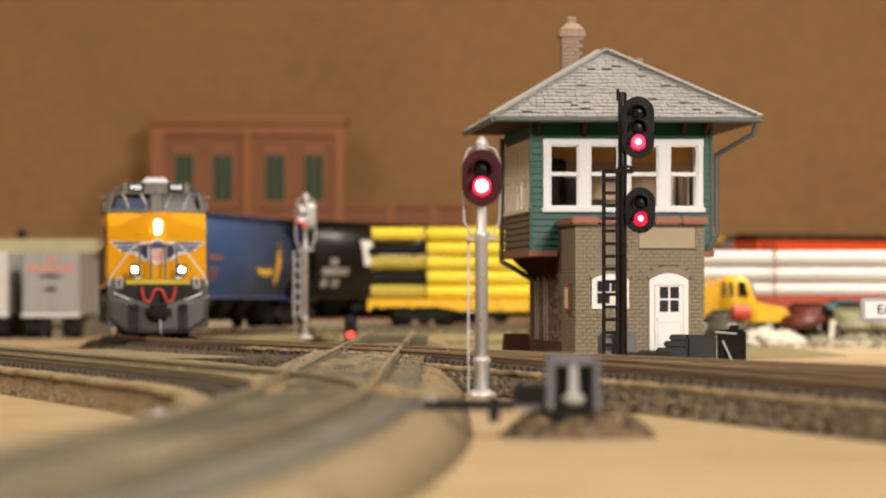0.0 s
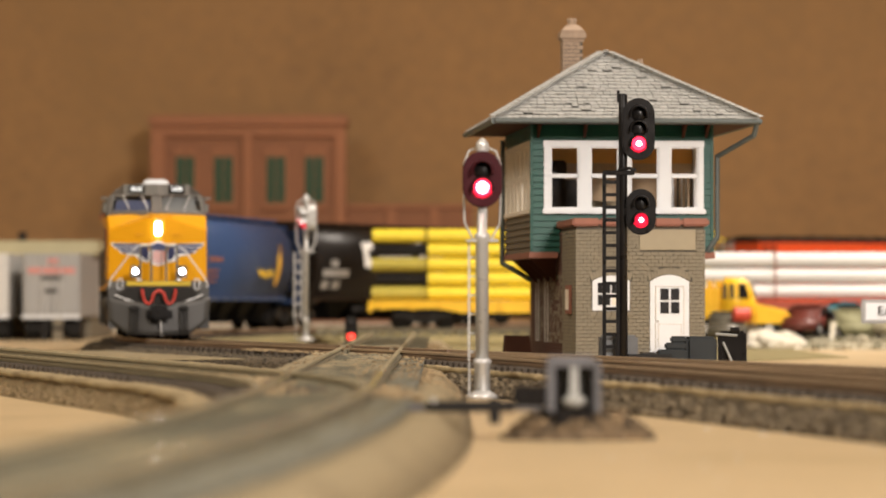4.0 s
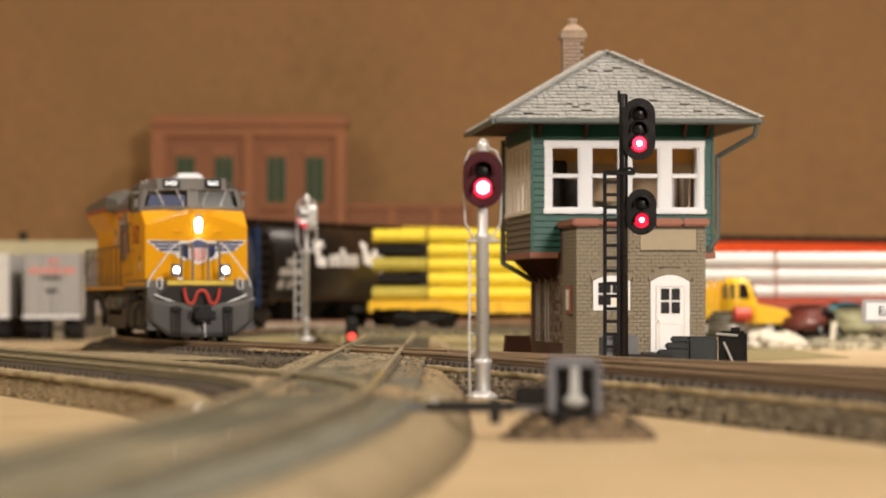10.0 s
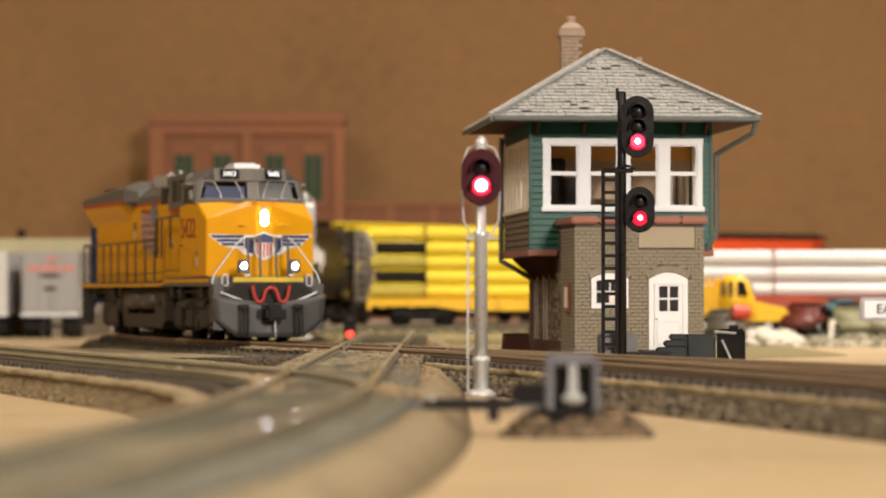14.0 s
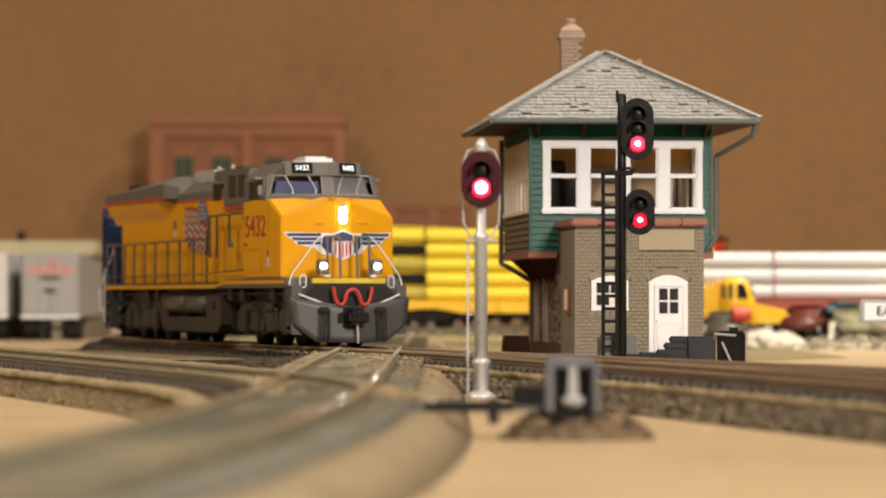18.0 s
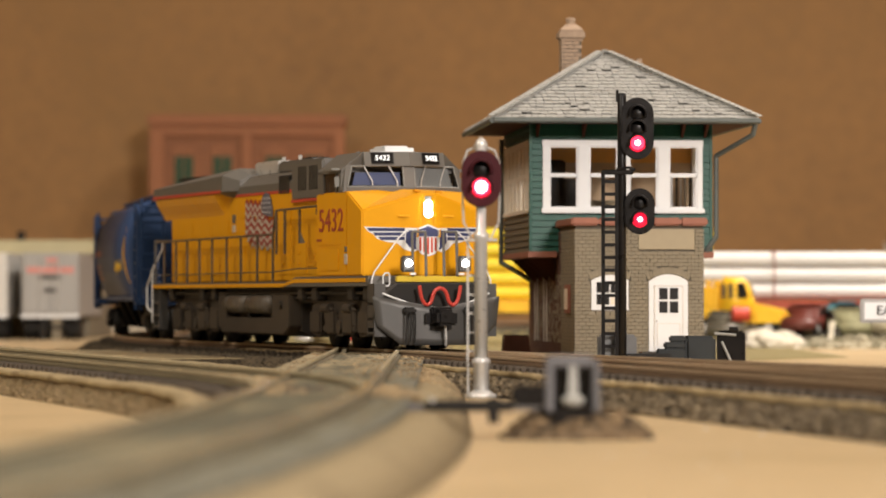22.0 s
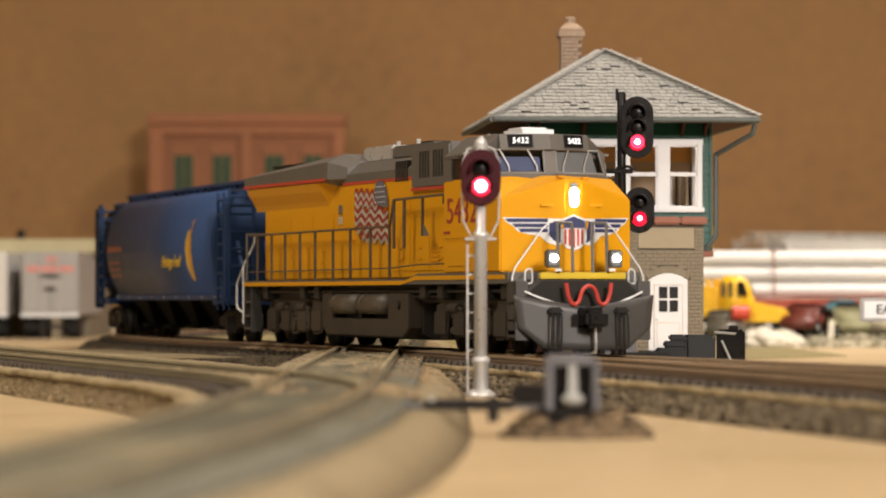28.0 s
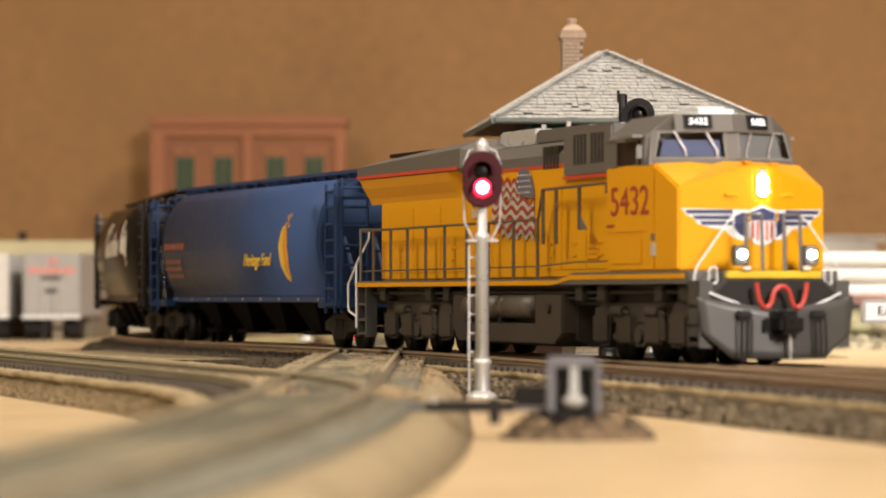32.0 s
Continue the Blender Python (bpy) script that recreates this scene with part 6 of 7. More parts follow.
left = part("left_wall", box(BM(), 0.45, 1.4, 1.4, UY1, UZ0, WZ0), M_BROWNSIDE, T)
right = part("right_wall", box(BM(), UX1 - 1.4, UX1 - 0.45, 1.4, UY1, UZ0, WZ0), M_GREEN, T)
part("right_wall_top", box(BM(), UX1 - 1.4, UX1 - 0.45, 1.4, UY1, WZ1, UZ1), M_GREEN, T)
for y in (1.4, 14, 27, 40, 53, 66, UY1 - 3):
    part("right_mullion", box(BM(), UX1 - 1.4, UX1 - 0.2, y, y + 3, WZ0, WZ1), M_WHITE, T)
z = UZ0
while z < UZ1 - 1:
    if z < WZ0 - 1.2:
        board(front, 0.0, UX1, z, "front", M_GREEN)
        board(left, 0.6, UY1, z, "left", M_BROWNSIDE)
    elif z < WZ1:
        board(front, 0.0, WX0, z, "front", M_GREEN)
        board(front, WX1, UX1, z, "front", M_GREEN)
    else:
        board(front, 0.0, UX1, z, "front", M_GREEN)
        board(left, 0.6, UY1, z, "left", M_GREEN)
    if z < WZ0 - 1.2 or z > WZ1:
        board(right, 0.6, UY1, z, "right", M_GREEN)
    z += 1.95
for x in (-0.4, UX1 - 0.4):
    part("corner_post", box(BM(), x, x + 0.8, -0.5, 0.6, UZ0, UZ1), M_GREEN, T)
part("left_wall_top", box(BM(), 0.45, 1.4, 1.4, UY1, WZ1, UZ1), M_GREEN, T)


def sash(parent, x0, x1, z0, z1, y):
    """Two white sashes, one over the other, with clear panes."""
    mid = (z0 + z1) / 2 + 0.6
    for a, b, d in ((z0, mid, 0.0), (mid, z1, 0.06)):
        bm = BM()
        box(bm, x0, x0 + 0.75, y + d, y + d + 0.7, a, b)
        box(bm, x1 - 0.75, x1, y + d, y + d + 0.7, a, b)
        box(bm, x0, x1, y + d, y + d + 0.7, a, a + 0.6)
        box(bm, x0, x1, y + d, y + d + 0.7, b - 0.6, b)
        s = part("sash", bm, M_WHITE, parent)
        pane = part("pane", box(BM(), x0 + 0.75, x1 - 0.75, y + d + 0.3, y + d + 0.4, a + 0.6, b - 0.6), M_CLEAR, s, "clear glass pane")
        pane.visible_shadow = False


window = part("front_window", box(BM(), WX0 - 0.4, WX1 + 0.6, -1.3, 0.8, WZ0 - 1.0, WZ0 + 0.5, 0.2), M_WHITE, T, "white sill under a row of four windows")
part("window_head", box(BM(), WX0 - 0.2, WX1 + 0.2, -0.7, 0.8, WZ1 - 1.6, WZ1 + 0.3, 0.15), M_WHITE, window)
for x0, x1 in ((WX0, 5.6), (14.4, 17.7), (26.5, 29.8), (38.6, 41.9), (50.7, WX1)):
    part("mullion", box(BM(), x0, x1, -0.6, 0.8, WZ0, WZ1, 0.1), M_WHITE, window)
for c in (10.0, 22.1, 34.2, 46.3):
    sash(window, c - 4.6, c + 4.6, WZ0 + 0.4, WZ1 - 1.4, -0.2)
lw = part("left_window", box(BM(), -1.0, 0.8, 2, UY1 - 2, WZ0 - 0.9, WZ0 + 0.4, 0.2), M_CREAM, T, "cream window row in the side wall")
part("window_head", box(BM(), -0.6, 0.8, 2, UY1 - 2, WZ1 - 1.5, WZ1 + 0.3), M_CREAM, lw)
for i in range(7):
    y = 2 + i * (UY1 - 8) / 6
    part("mullion", box(BM(), -0.6, 0.8, y - 1.0, y + 4.5, WZ0, WZ1), M_CREAM, lw)
part("meeting_rail", box(BM(), -0.4, 0.6, 2, UY1 - 2, 58.2, 59.6), M_CREAM, lw)
for i in range(6):
    y = 6.5 + i * (UY1 - 8) / 6
    pane = part("pane", box(BM(), 0.1, 0.25, y, y + (UY1 - 8) / 6 - 5.5, WZ0 + 0.4, WZ1 - 1.5), M_CLEAR, lw)
    pane.visible_shadow = False
part("back_wall", box(BM(), 1.4, UX1 - 1.4, 30, 31, UZ0, 64.0), M_TAN, T, "tan wall of the operator's room")
# Band colour lifted to make up for missing light in the room.
part("back_wall_upper", box(BM(), 1.4, UX1 - 1.4, 30, 31, 64.0, 73), M_ORANGEBAND, T, "orange-brown upper band of the inner wall")
part("back_wall_top", box(BM(), 0.4, UX1 - 0.4, UY1 - 1.2, UY1, 70.5, UZ1), M_TAN, T)
for x in (0.4, 17, 36, UX1 - 2):
    part("back_post", box(BM(), x, x + 1.6, UY1 - 1.2, UY1, 63.2, 70.5), M_TAN, T)
part("room_floor", box(BM(), 1.4, UX1 - 1.4, 1.4, UY1 - 1.2, 44.0, 44.6), M_TAN, T)
bm = BM()
part("control_panel", box(BM(), 5.4, 16.4, 18, 30, 44.6, 58.5, 0.5), M_DARK, T, "dark control cabinet inside")
part("control_panel_top", box(BM(), 5.4, 13.0, 20, 28, 58.5, 64.5, 0.6), M_DARK, T)
for i in range(7):
    x = 42.6 + i * 1.35
    part("lever", rod(BM(), (x, 16, 45), (x, 15 + (i % 3), 60.5), 0.35, 6), M_WHITE if i % 3 else M_UNDER, T, "upright lever")
part("lever_frame", box(BM(), 41.5, 52.6, 13, 19, 44.6, 50.0, 0.4), M_DOCKTAN, T)
part("desk", box(BM(), 19, 38, 20, 29, 44.6, 52.0, 0.4), M_PLASTER, T)
part("ceiling_panel", box(BM(), 1, UX1 - 1, 1, UY1 - 1, 73.4, 74.2), M_TAN, T)

# roof
EX0, EX1, EY0, EY1, EZ = -12.2, 67.0, -12.0, 84.0, 75.4
AP = Vector((27.4, 40.0, 98.5))
roof = part("roof", prism(BM(), [(EX0, EY0), (EX1, EY0), (EX1, EY1), (EX0, EY1)], "z", EZ - 0.9, EZ - 0.2), M_SOFFIT, T, "grey slate hip roof")
corners = [Vector((EX0, EY0, EZ)), Vector((EX1, EY0, EZ)), Vector((EX1, EY1, EZ)), Vector((EX0, EY1, EZ))]
bm = BM()
vs = [bm.verts.new(c) for c in corners] + [bm.verts.new(AP)]
for i in range(4):
    bm.faces.new((vs[i], vs[(i + 1) % 4], vs[4]))
part("roof_deck", bm, M_SLATEBASE, roof)


def slates(side, rows, limit):
    a, b = corners[side], corners[(side + 1) % 4]
    along = (b - a).normalized()
    up_dir = (AP - a) - along * (AP - a).dot(along)
    high = up_dir.length
    up_dir.normalize()
    out = along.cross(up_dir).normalized()
    apex_u = (AP - a).dot(along)
    rest, made = BM(), 0
    ww = (b - a).length
    for r in range(rows):
        v = high * r / rows
        f = v / high
        lo, hi = apex_u * f + 0.9, ww - (ww - apex_u) * f - 0.9
        u = lo
        first = True
        while u < hi - 0.3:
            n = random.choice((1.7, 2.1, 2.5, 2.9)) if not (first and r % 2) else 1.2
            first = False
            w = min(n, hi - u)
            lift = random.uniform(0.4, 0.62) if random.random() > 0.05 else 0.95
            drop = random.uniform(-0.22, 0.3)
            h2 = high / rows * 1.35
            tip = min(v + h2, high - 0.2)
            pts = []
            for uu, vv, d in ((u + 0.09, v + drop, lift + 0.2), (u + w - 0.09, v + drop, lift + 0.2), (u + w - 0.09, tip, 0.16), (u + 0.09, tip, 0.16)):
                pts.append(a + along * uu + up_dir * vv + out * d)
            low = [p - out * 0.2 for p in pts]
            tile = BM() if made < limit else rest
            loft(tile, [tuple(p) for p in low], [tuple(p) for p in pts])
            if made < limit:
                part("slate", tile, M_SLATE, roof)
                made += 1
            u += n
    if len(rest.verts):
        tagged(part("slating", rest, M_SLATE, roof), kind="stuff")
    else:
        rest.free()


slates(0, 20, 300)
slates(3, 18, 0)
slates(1, 18, 0)
slates(2, 18, 0)
for i in range(4):
    part("hip_cap", rod(BM(), corners[i] + Vector((0, 0, 0.1)), AP + Vector((0, 0, 0.1)), 0.7, 8), M_SLATE, roof)


def hip_slates(side):
    """Two rows of hip slates that run up both edges of one roof face."""
    a, b = corners[side], corners[(side + 1) % 4]
    out = (b - a).cross(AP - a).normalized()
    for foot, sign in ((a, 1), (b, -1)):
        run = AP - foot
        n = int(run.length / 2.3)
        run.normalize()
        inward = out.cross(run).normalized() * sign
        for k in range(n):
            p, q = foot + run * (k * 2.3 + 0.05), foot + run * (k * 2.3 + 2.25)
            top = [p + out * 1.15 - inward * 0.1, p + out * 1.0 + inward * 2.2, q + out * 0.75 + inward * 2.2, q + out * 0.85 - inward * 0.1]
            part("hip_slate", loft(BM(), [tuple(v - out * 0.22) for v in top], [tuple(v) for v in top]), M_SLATE, roof)


for i in (0, 3, 1):
    hip_slates(i)
part("finial", ball(BM(), AP + Vector((0, 0, -0.3)), 1.5, 2, (1.5, 1, 0.8)), M_SLATE, roof)
part("vent_pipe", rod(BM(), (39.8, 50, 88), (39.8, 50, 97.6), 1.0, 10), M_CHIM, roof)
part("gutter", rod(BM(), (EX0, EY0 - 0.4, EZ - 0.4), (EX1 + 0.6, EY0 - 0.4, EZ - 0.4), 0.85, 10), M_GUTTER, roof)
part("gutter", rod(BM(), (EX0 - 0.4, EY0, EZ - 0.4), (EX0 - 0.4, EY1, EZ - 0.4), 0.85, 10), M_GUTTER, roof)
part("gutter", rod(BM(), (EX1 + 0.4, EY0, EZ - 0.4), (EX1 + 0.4, EY1, EZ - 0.4), 0.85, 10), M_GUTTER, roof)
part("downspout", wire(BM(), [(EX1 - 0.4, EY0 + 1, EZ - 1), (EX1 - 1.0, EY0 + 2, EZ - 4.4), (UX1 + 1.6, -0.2, 65), (UX1 + 1.5, -0.4, 40.5), (UX1 - 1.6, -0.4, 36)], 0.8, 8), M_GUTTER, T, "grey downspout")
part("downspout", wire(BM(), [(-1.2, UY1 - 4, 73), (-1.4, UY1 - 4, 33.5), (LX0 - 1, UY1 - 8, 28)], 0.8, 8), M_GUTTER, T)
for x in (2, 16, 32, 46, 53):
    part("eave_bracket", prism(BM(), [(0, 70.5), (-6.5, 74.4), (0, 74.4)], "x", x - 0.4, x + 0.4), M_SOFFIT, T)
for y in (8, 26, 44, 62):
    part("floor_bracket", prism(BM(), [(LX0 - 0.3, 27), (0.4, 34.2), (LX0 - 0.3, 34.2)], "y", y - 0.6, y + 0.6), M_SOFFIT, T)
# chimney
ch = part("chimney", box(BM(), 15.6, 21.6, 52, 58, 78, 106.4), M_MORTAR, T, "brown brick chimney", at=put(0.1, 0, 0))
zz, row = 80.5, 0
while zz < 103.2:
    for k in range(3):
        off = 0.0 if row % 2 else -0.95
        x0, x1 = max(15.3, 15.3 + off + k * 2.2), min(21.9, 15.3 + off + k * 2.2 + 2.05)
        if x1 - x0 > 0.5:
            part("chimney_brick", box(BM(), x0, x1, 51.6, 52.2, zz, zz + 0.98, 0.08), M_CHIM, ch)
            part("chimney_brick", box(BM(), 15.2, 15.8, 51.8 + k * 2.1, 53.7 + k * 2.1, zz, zz + 0.98, 0.08), M_CHIM, ch)
    zz += 1.2
    row += 1
for w, z0, z1 in ((0.5, 103.2, 104.2), (1.15, 104.2, 106.2), (0.7, 106.2, 106.9)):
    part("chimney_cap", box(BM(), 15.6 - w, 21.6 + w, 52 - w, 58 + w, z0, z1, 0.2), M_CHIM, ch)
part("chimney_shoulder", loft(BM(), [(15.1, 51.5, 106.9), (22.1, 51.5, 106.9), (22.1, 58.5, 106.9), (15.1, 58.5, 106.9)], [(16.8, 53.2, 108.6), (20.4, 53.2, 108.6), (20.4, 56.8, 108.6), (16.8, 56.8, 108.6)]), M_CHIM, ch)
part("chimney_pot", lathe(BM(), [(1.4, 108), (1.4, 109.6), (1.6, 109.8), (1.6, 110.6), (1.1, 110.8)], 14, (18.6, 55)), M_CHIM, ch)

# ---- lineside objects round the tower ----
M_CASE = mat("case_dark_grey", (0.03, 0.034, 0.036), 0.7, vary=0.2, grain=400, bump=0.1, spec=0.25)
solid("relay_case", box(BM(), -4.1, 4.1, -5, 5, 0, 12.0, 0.8), M_CASE, "dark grey metal relay case beside the track", "relay case", "thing", put(68.6, 962, 0, 3))
K = thing("crate_stack", "stack of dark boxes beside the relay case", "crate", put(62.0, 956, 0))
part("crate", box(BM(), -5, 2.6, -4, 4, 0, 8.6, 0.4), M_CASE, K)
part("crate", box(BM(), -3.0, 2.6, -3.4, 3.6, 8.6, 10.4, 0.4), M_CASE, K)
part("crate", box(BM(), -1.6, 2.6, -3, 3, 10.4, 12.1, 0.4), M_CASE, K)
solid("plank", box(BM(), -7, 7, -1.6, 1.6, 0, 7.4, 0.3), M_DARK, "dark plank lying beside the tower door", "plank", "thing", put(53.5, 952, 0, 5))
M_TRAILERGREY = mat("dull_grey_metal", (0.3, 0.3, 0.28), 0.5, vary=0.1, grain=300, bump=0.05)
U = thing("bumping_post", "black bumping post with silver struts", "buffer stop", put(77.6, 965, 0, -6))
part("block", box(BM(), -3.8, 3.8, -2, 4, 3, 13.4, 0.6), M_BLACK, U)
part("leg", box(BM(), -3.8, -2.6, -2.2, 5, 0, 12), M_BLACK, U)
part("leg", box(BM(), 2.6, 3.8, -2.2, 5, 0, 12), M_BLACK, U)
part("strut", rod(BM(), (-2.4, -2.6, 10.4), (1.8, -3.6, 1.2), 0.38, 8), M_TRAILERGREY, U)
part("strut", rod(BM(), (-4.4, -2.4, 12.6), (1.4, -2.4, 12.2), 0.38, 8), M_TRAILERGREY, U)
part("buffer_head", rod(BM(), (-0.5, -2.2, 13.6), (2, -2.2, 13.6), 0.9, 10), M_BLACK, U)
solid("coal_bin", loft(BM(), [(-4.6, -5, 0), (4.6, -5, 0), (4.6, 5, 0), (-4.6, 5, 0)], [(-3.8, -4, 10.6), (3.6, -4, 10.6), (3.6, 4, 10.6), (-3.8, 4, 10.6)]), M_SOFFIT, "dark red coal bin beside the tower wall", "bin", "thing", put(23.0, 1122, 0, 4))

# ---- ground throw in front ----
def mound(name, label, x, y, rx, ry, high, material, count, stone):
    bm = BM()
    for i in range(count):
        a, r = random.uniform(0, 6.283), math.sqrt(random.random())
        u, v = rx * r * math.cos(a), ry * r * math.sin(a)
        h = high * (1 - r ** 4) * random.uniform(0.7, 1.1)
        k = stone * random.uniform(0.6, 1.3)
        ball(bm, (u, v, max(k * 0.4, h - k * 0.3)), k, 2 if count < 100 else 1, (random.uniform(0.7, 1.2), random.uniform(0.7, 1.2), random.uniform(0.5, 0.9)))
    n = 24
    ring = [bm.verts.new((rx * 1.02 * math.cos(2 * math.pi * i / n), ry * 1.02 * math.sin(2 * math.pi * i / n), 0.05)) for i in range(n)]
    mid = [bm.verts.new((rx * 0.75 * math.cos(2 * math.pi * i / n), ry * 0.75 * math.sin(2 * math.pi * i / n), high * 0.65)) for i in range(n)]
    for i in range(n):
        bm.faces.new((ring[i], ring[(i + 1) % n], mid[(i + 1) % n], mid[i]))
    bm.faces.new(mid)
    return solid(name, bm, material, label, "gravel", "stuff", put(x, y, 0), count < 100)


M_HEAP = stones("heap_gravel", (0.014, 0.01, 0.007), (0.24, 0.165, 0.09))
mound("gravel_heap", "dark brown gravel heap under the switch stand", 21.3, 566, 11.8, 8, 4.6, M_HEAP, 420, 0.9)
W = thing("switch_stand", "grey ground throw switch stand with pale lever", "switch stand", put(20.4, 562, 0))
part("foot", box(BM(), -3.2, 3.0, -2.4, 4, 2.0, 5.0, 0.4), M_BLACK, W)
M_THROW = mat("grey_cast_metal", (0.13, 0.13, 0.14), 0.5, 0.2, vary=0.2, grain=400, bump=0.2)
part("side_cheek", box(BM(), -4.3, -3.0, -1.8, 2.4, 4.2, 12.6, 0.4), M_THROW, W)
part("side_cheek", box(BM(), 3.0, 4.2, -1.8, 2.4, 4.2, 12.6, 0.4), M_THROW, W)
part("top_bar", box(BM(), -4.3, 3.2, -1.6, 2.2, 11.4, 13.2, 0.4), M_THROW, W)
part("back_plate", box(BM(), -3.1, 3.1, 1.2, 2.2, 4.4, 11.6), M_BLACK, W)
part("lever", loft(BM(), [(-0.6, -1.2, 11.6), (0.6, -1.2, 11.6), (0.6, -0.2, 11.6), (-0.6, -0.2, 11.6)], [(-0.8, -2.0, 6.8), (0.8, -2.0, 6.8), (0.8, -1.0, 6.8), (-0.8, -1.0, 6.8)]), M_TRAILERGREY, W, "pale metal lever")
part("lever_weight", ball(BM(), (0, -1.6, 6.2), 1.9, 2, (1, 0.7, 0.55)), M_TRAILERGREY, W, "", True)
part("throw_rod", box(BM(), -31, -4, 0.2, 1.8, 4.6, 5.6, 0.2), M_THROW, W)
part("link_block", box(BM(), -9.6, -4, -0.6, 2.6, 5.4, 8.5, 0.5), M_BLACK, W)
part("link_block", box(BM(), -23.5, -9, -0.4, 2.2, 4.4, 6.2, 0.5), M_DARK, W)
part("link_pin", rod(BM(), (-12.4, 0.6, 2.6), (-12.4, 0.6, 6.6), 0.9, 12), M_DARK, W)
part("pivot_pin", ball(BM(), (-22, -0.6, 6.2), 0.5, 1), M_SILVER, W)

# ---- loading dock and trailers ----
M_DOCK = mat("dock_grey_tan", (0.2, 0.17, 0.12), 0.8, vary=0.12, grain=200, bump=0.15)
M_DOCKROOF = mat("dock_cream_roof", (0.46, 0.41, 0.25), 0.7, vary=0.1, grain=200, bump=0.1)
M_TRAILER = mat("trailer_grey_white", (0.34, 0.335, 0.325), 0.5, vary=0.08, grain=200, bump=0.05)
M_TRAILERWHITE = mat("trailer_white", (0.6, 0.59, 0.56), 0.5, vary=0.08, grain=200, bump=0.05)
M_PINK = mat("faded_red_band", (0.6, 0.25, 0.22), 0.5, vary=0.1, grain=200, bump=0.0)
K = thing("loading_dock", "tan loading dock building with flat cream roof", "building", put(-262, 1955, 0))
part("wall", box(BM(), -90, 70, 0, 130, 0, 45.6, 0.5), M_DOCK, K)
part("roof", box(BM(), -93, 74, -3, 133, 45.6, 53.4, 0.6), M_DOCKROOF, K)
for i in range(4):
    part("dock_door", box(BM(), -80 + i * 38, -50 + i * 38, -0.8, 0.2, 8, 40, 0.3), M_UNDER, K)
part("roof_vent", rod(BM(), (28, 40, 53), (28, 40, 59), 2.2, 12), M_DARK, K)


def trailer(x, label, paint, marks):
    R = thing("trailer", label, "truck trailer", put(x, 1880, 0), group="parked trailers")
    part("box_body", box(BM(), -15, 15, 0, 130, 12, 45.5, 0.6), paint, R)
    part("rear_frame", box(BM(), -15.3, 15.3, -0.6, 0.4, 11.4, 13.4, 0.2), M_WHITE, R)
    for q in (-1, 1):
        part("rear_door", box(BM(), min(q * 0.4, q * 14), max(q * 0.4, q * 14), -0.7, 0.2, 14, 44.4, 0.2), paint, R)
        part("door_rod", rod(BM(), (q * 5, -1.0, 14), (q * 5, -1.0, 44), 0.35, 6), M_SILVER, R)
        part("mud_flap", box(BM(), min(q * 6, q * 13), max(q * 6, q * 13), 8, 9, 3, 11), M_DARK, R)
        for y in (14, 26):
            part("tyre", rod(BM(), (q * 8.5, y, 5.6), (q * 14.5, y, 5.6), 5.6, 18), M_DARK, R)
    part("bumper", box(BM(), -13, 13, -0.4, 0.8, 5.5, 7.4, 0.2), M_DARK, R)
    part("bumper_leg", box(BM(), -5, -2, 0, 1, 0.0, 12), M_DARK, R)
    part("bumper_leg", box(BM(), 1, 6, 0, 1, 0.0, 12), M_DOCK, R)
    if marks:
        part("red_band", box(BM(), -12, 12.6, -0.95, -0.6, 35, 38.2), M_PINK, R, "faded red lettering band")
        part("red_mark", box(BM(), -2, 4, -0.95, -0.6, 40.6, 42.8), M_PINK, R)
        part("grey_mark", box(BM(), -6, 6, -0.95, -0.6, 32, 33.6), M_UNDER, R)
        part("grey_mark", box(BM(), -3, 3, -0.95, -0.6, 25, 27), M_UNDER, R)


trailer(-205.5, "pale grey truck trailer with faded red lettering", M_TRAILER, True)
trailer(-243, "white truck trailer parked at the dock", M_TRAILERWHITE, False)

# ---- brick building front behind ----
M_REDBRICK = mat("brown_red_brick", (0.31, 0.13, 0.062), 0.8, vary=0.15, grain=300, bump=0.2)
M_REDBRICK2 = mat("brown_red_panel", (0.25, 0.105, 0.05), 0.8, vary=0.15, grain=300, bump=0.2)
M_SHUTTER = mat("green_shutter", (0.014, 0.055, 0.02), 0.6, vary=0.15, grain=300, bump=0.1)
H = thing("brick_building", "brown brick building front with green shuttered windows", "building", put(-127, 2330, 0))
part("wall", box(BM(), -63, 63, 3, 34, 0, 138, 0.5), M_REDBRICK2, H)
for x0, x1 in ((-63.5, -54), (-3.5, 3.0), (56, 63.5)):
    part("pilaster", box(BM(), x0, x1, 0, 4, 0, 132, 0.4), M_REDBRICK, H)
part("cornice", box(BM(), -64.5, 64.5, -1.5, 35, 134, 141, 0.8), M_REDBRICK, H)
part("frieze", box(BM(), -63, 63, 0.6, 4, 127, 134.5, 0.4), M_REDBRICK, H)
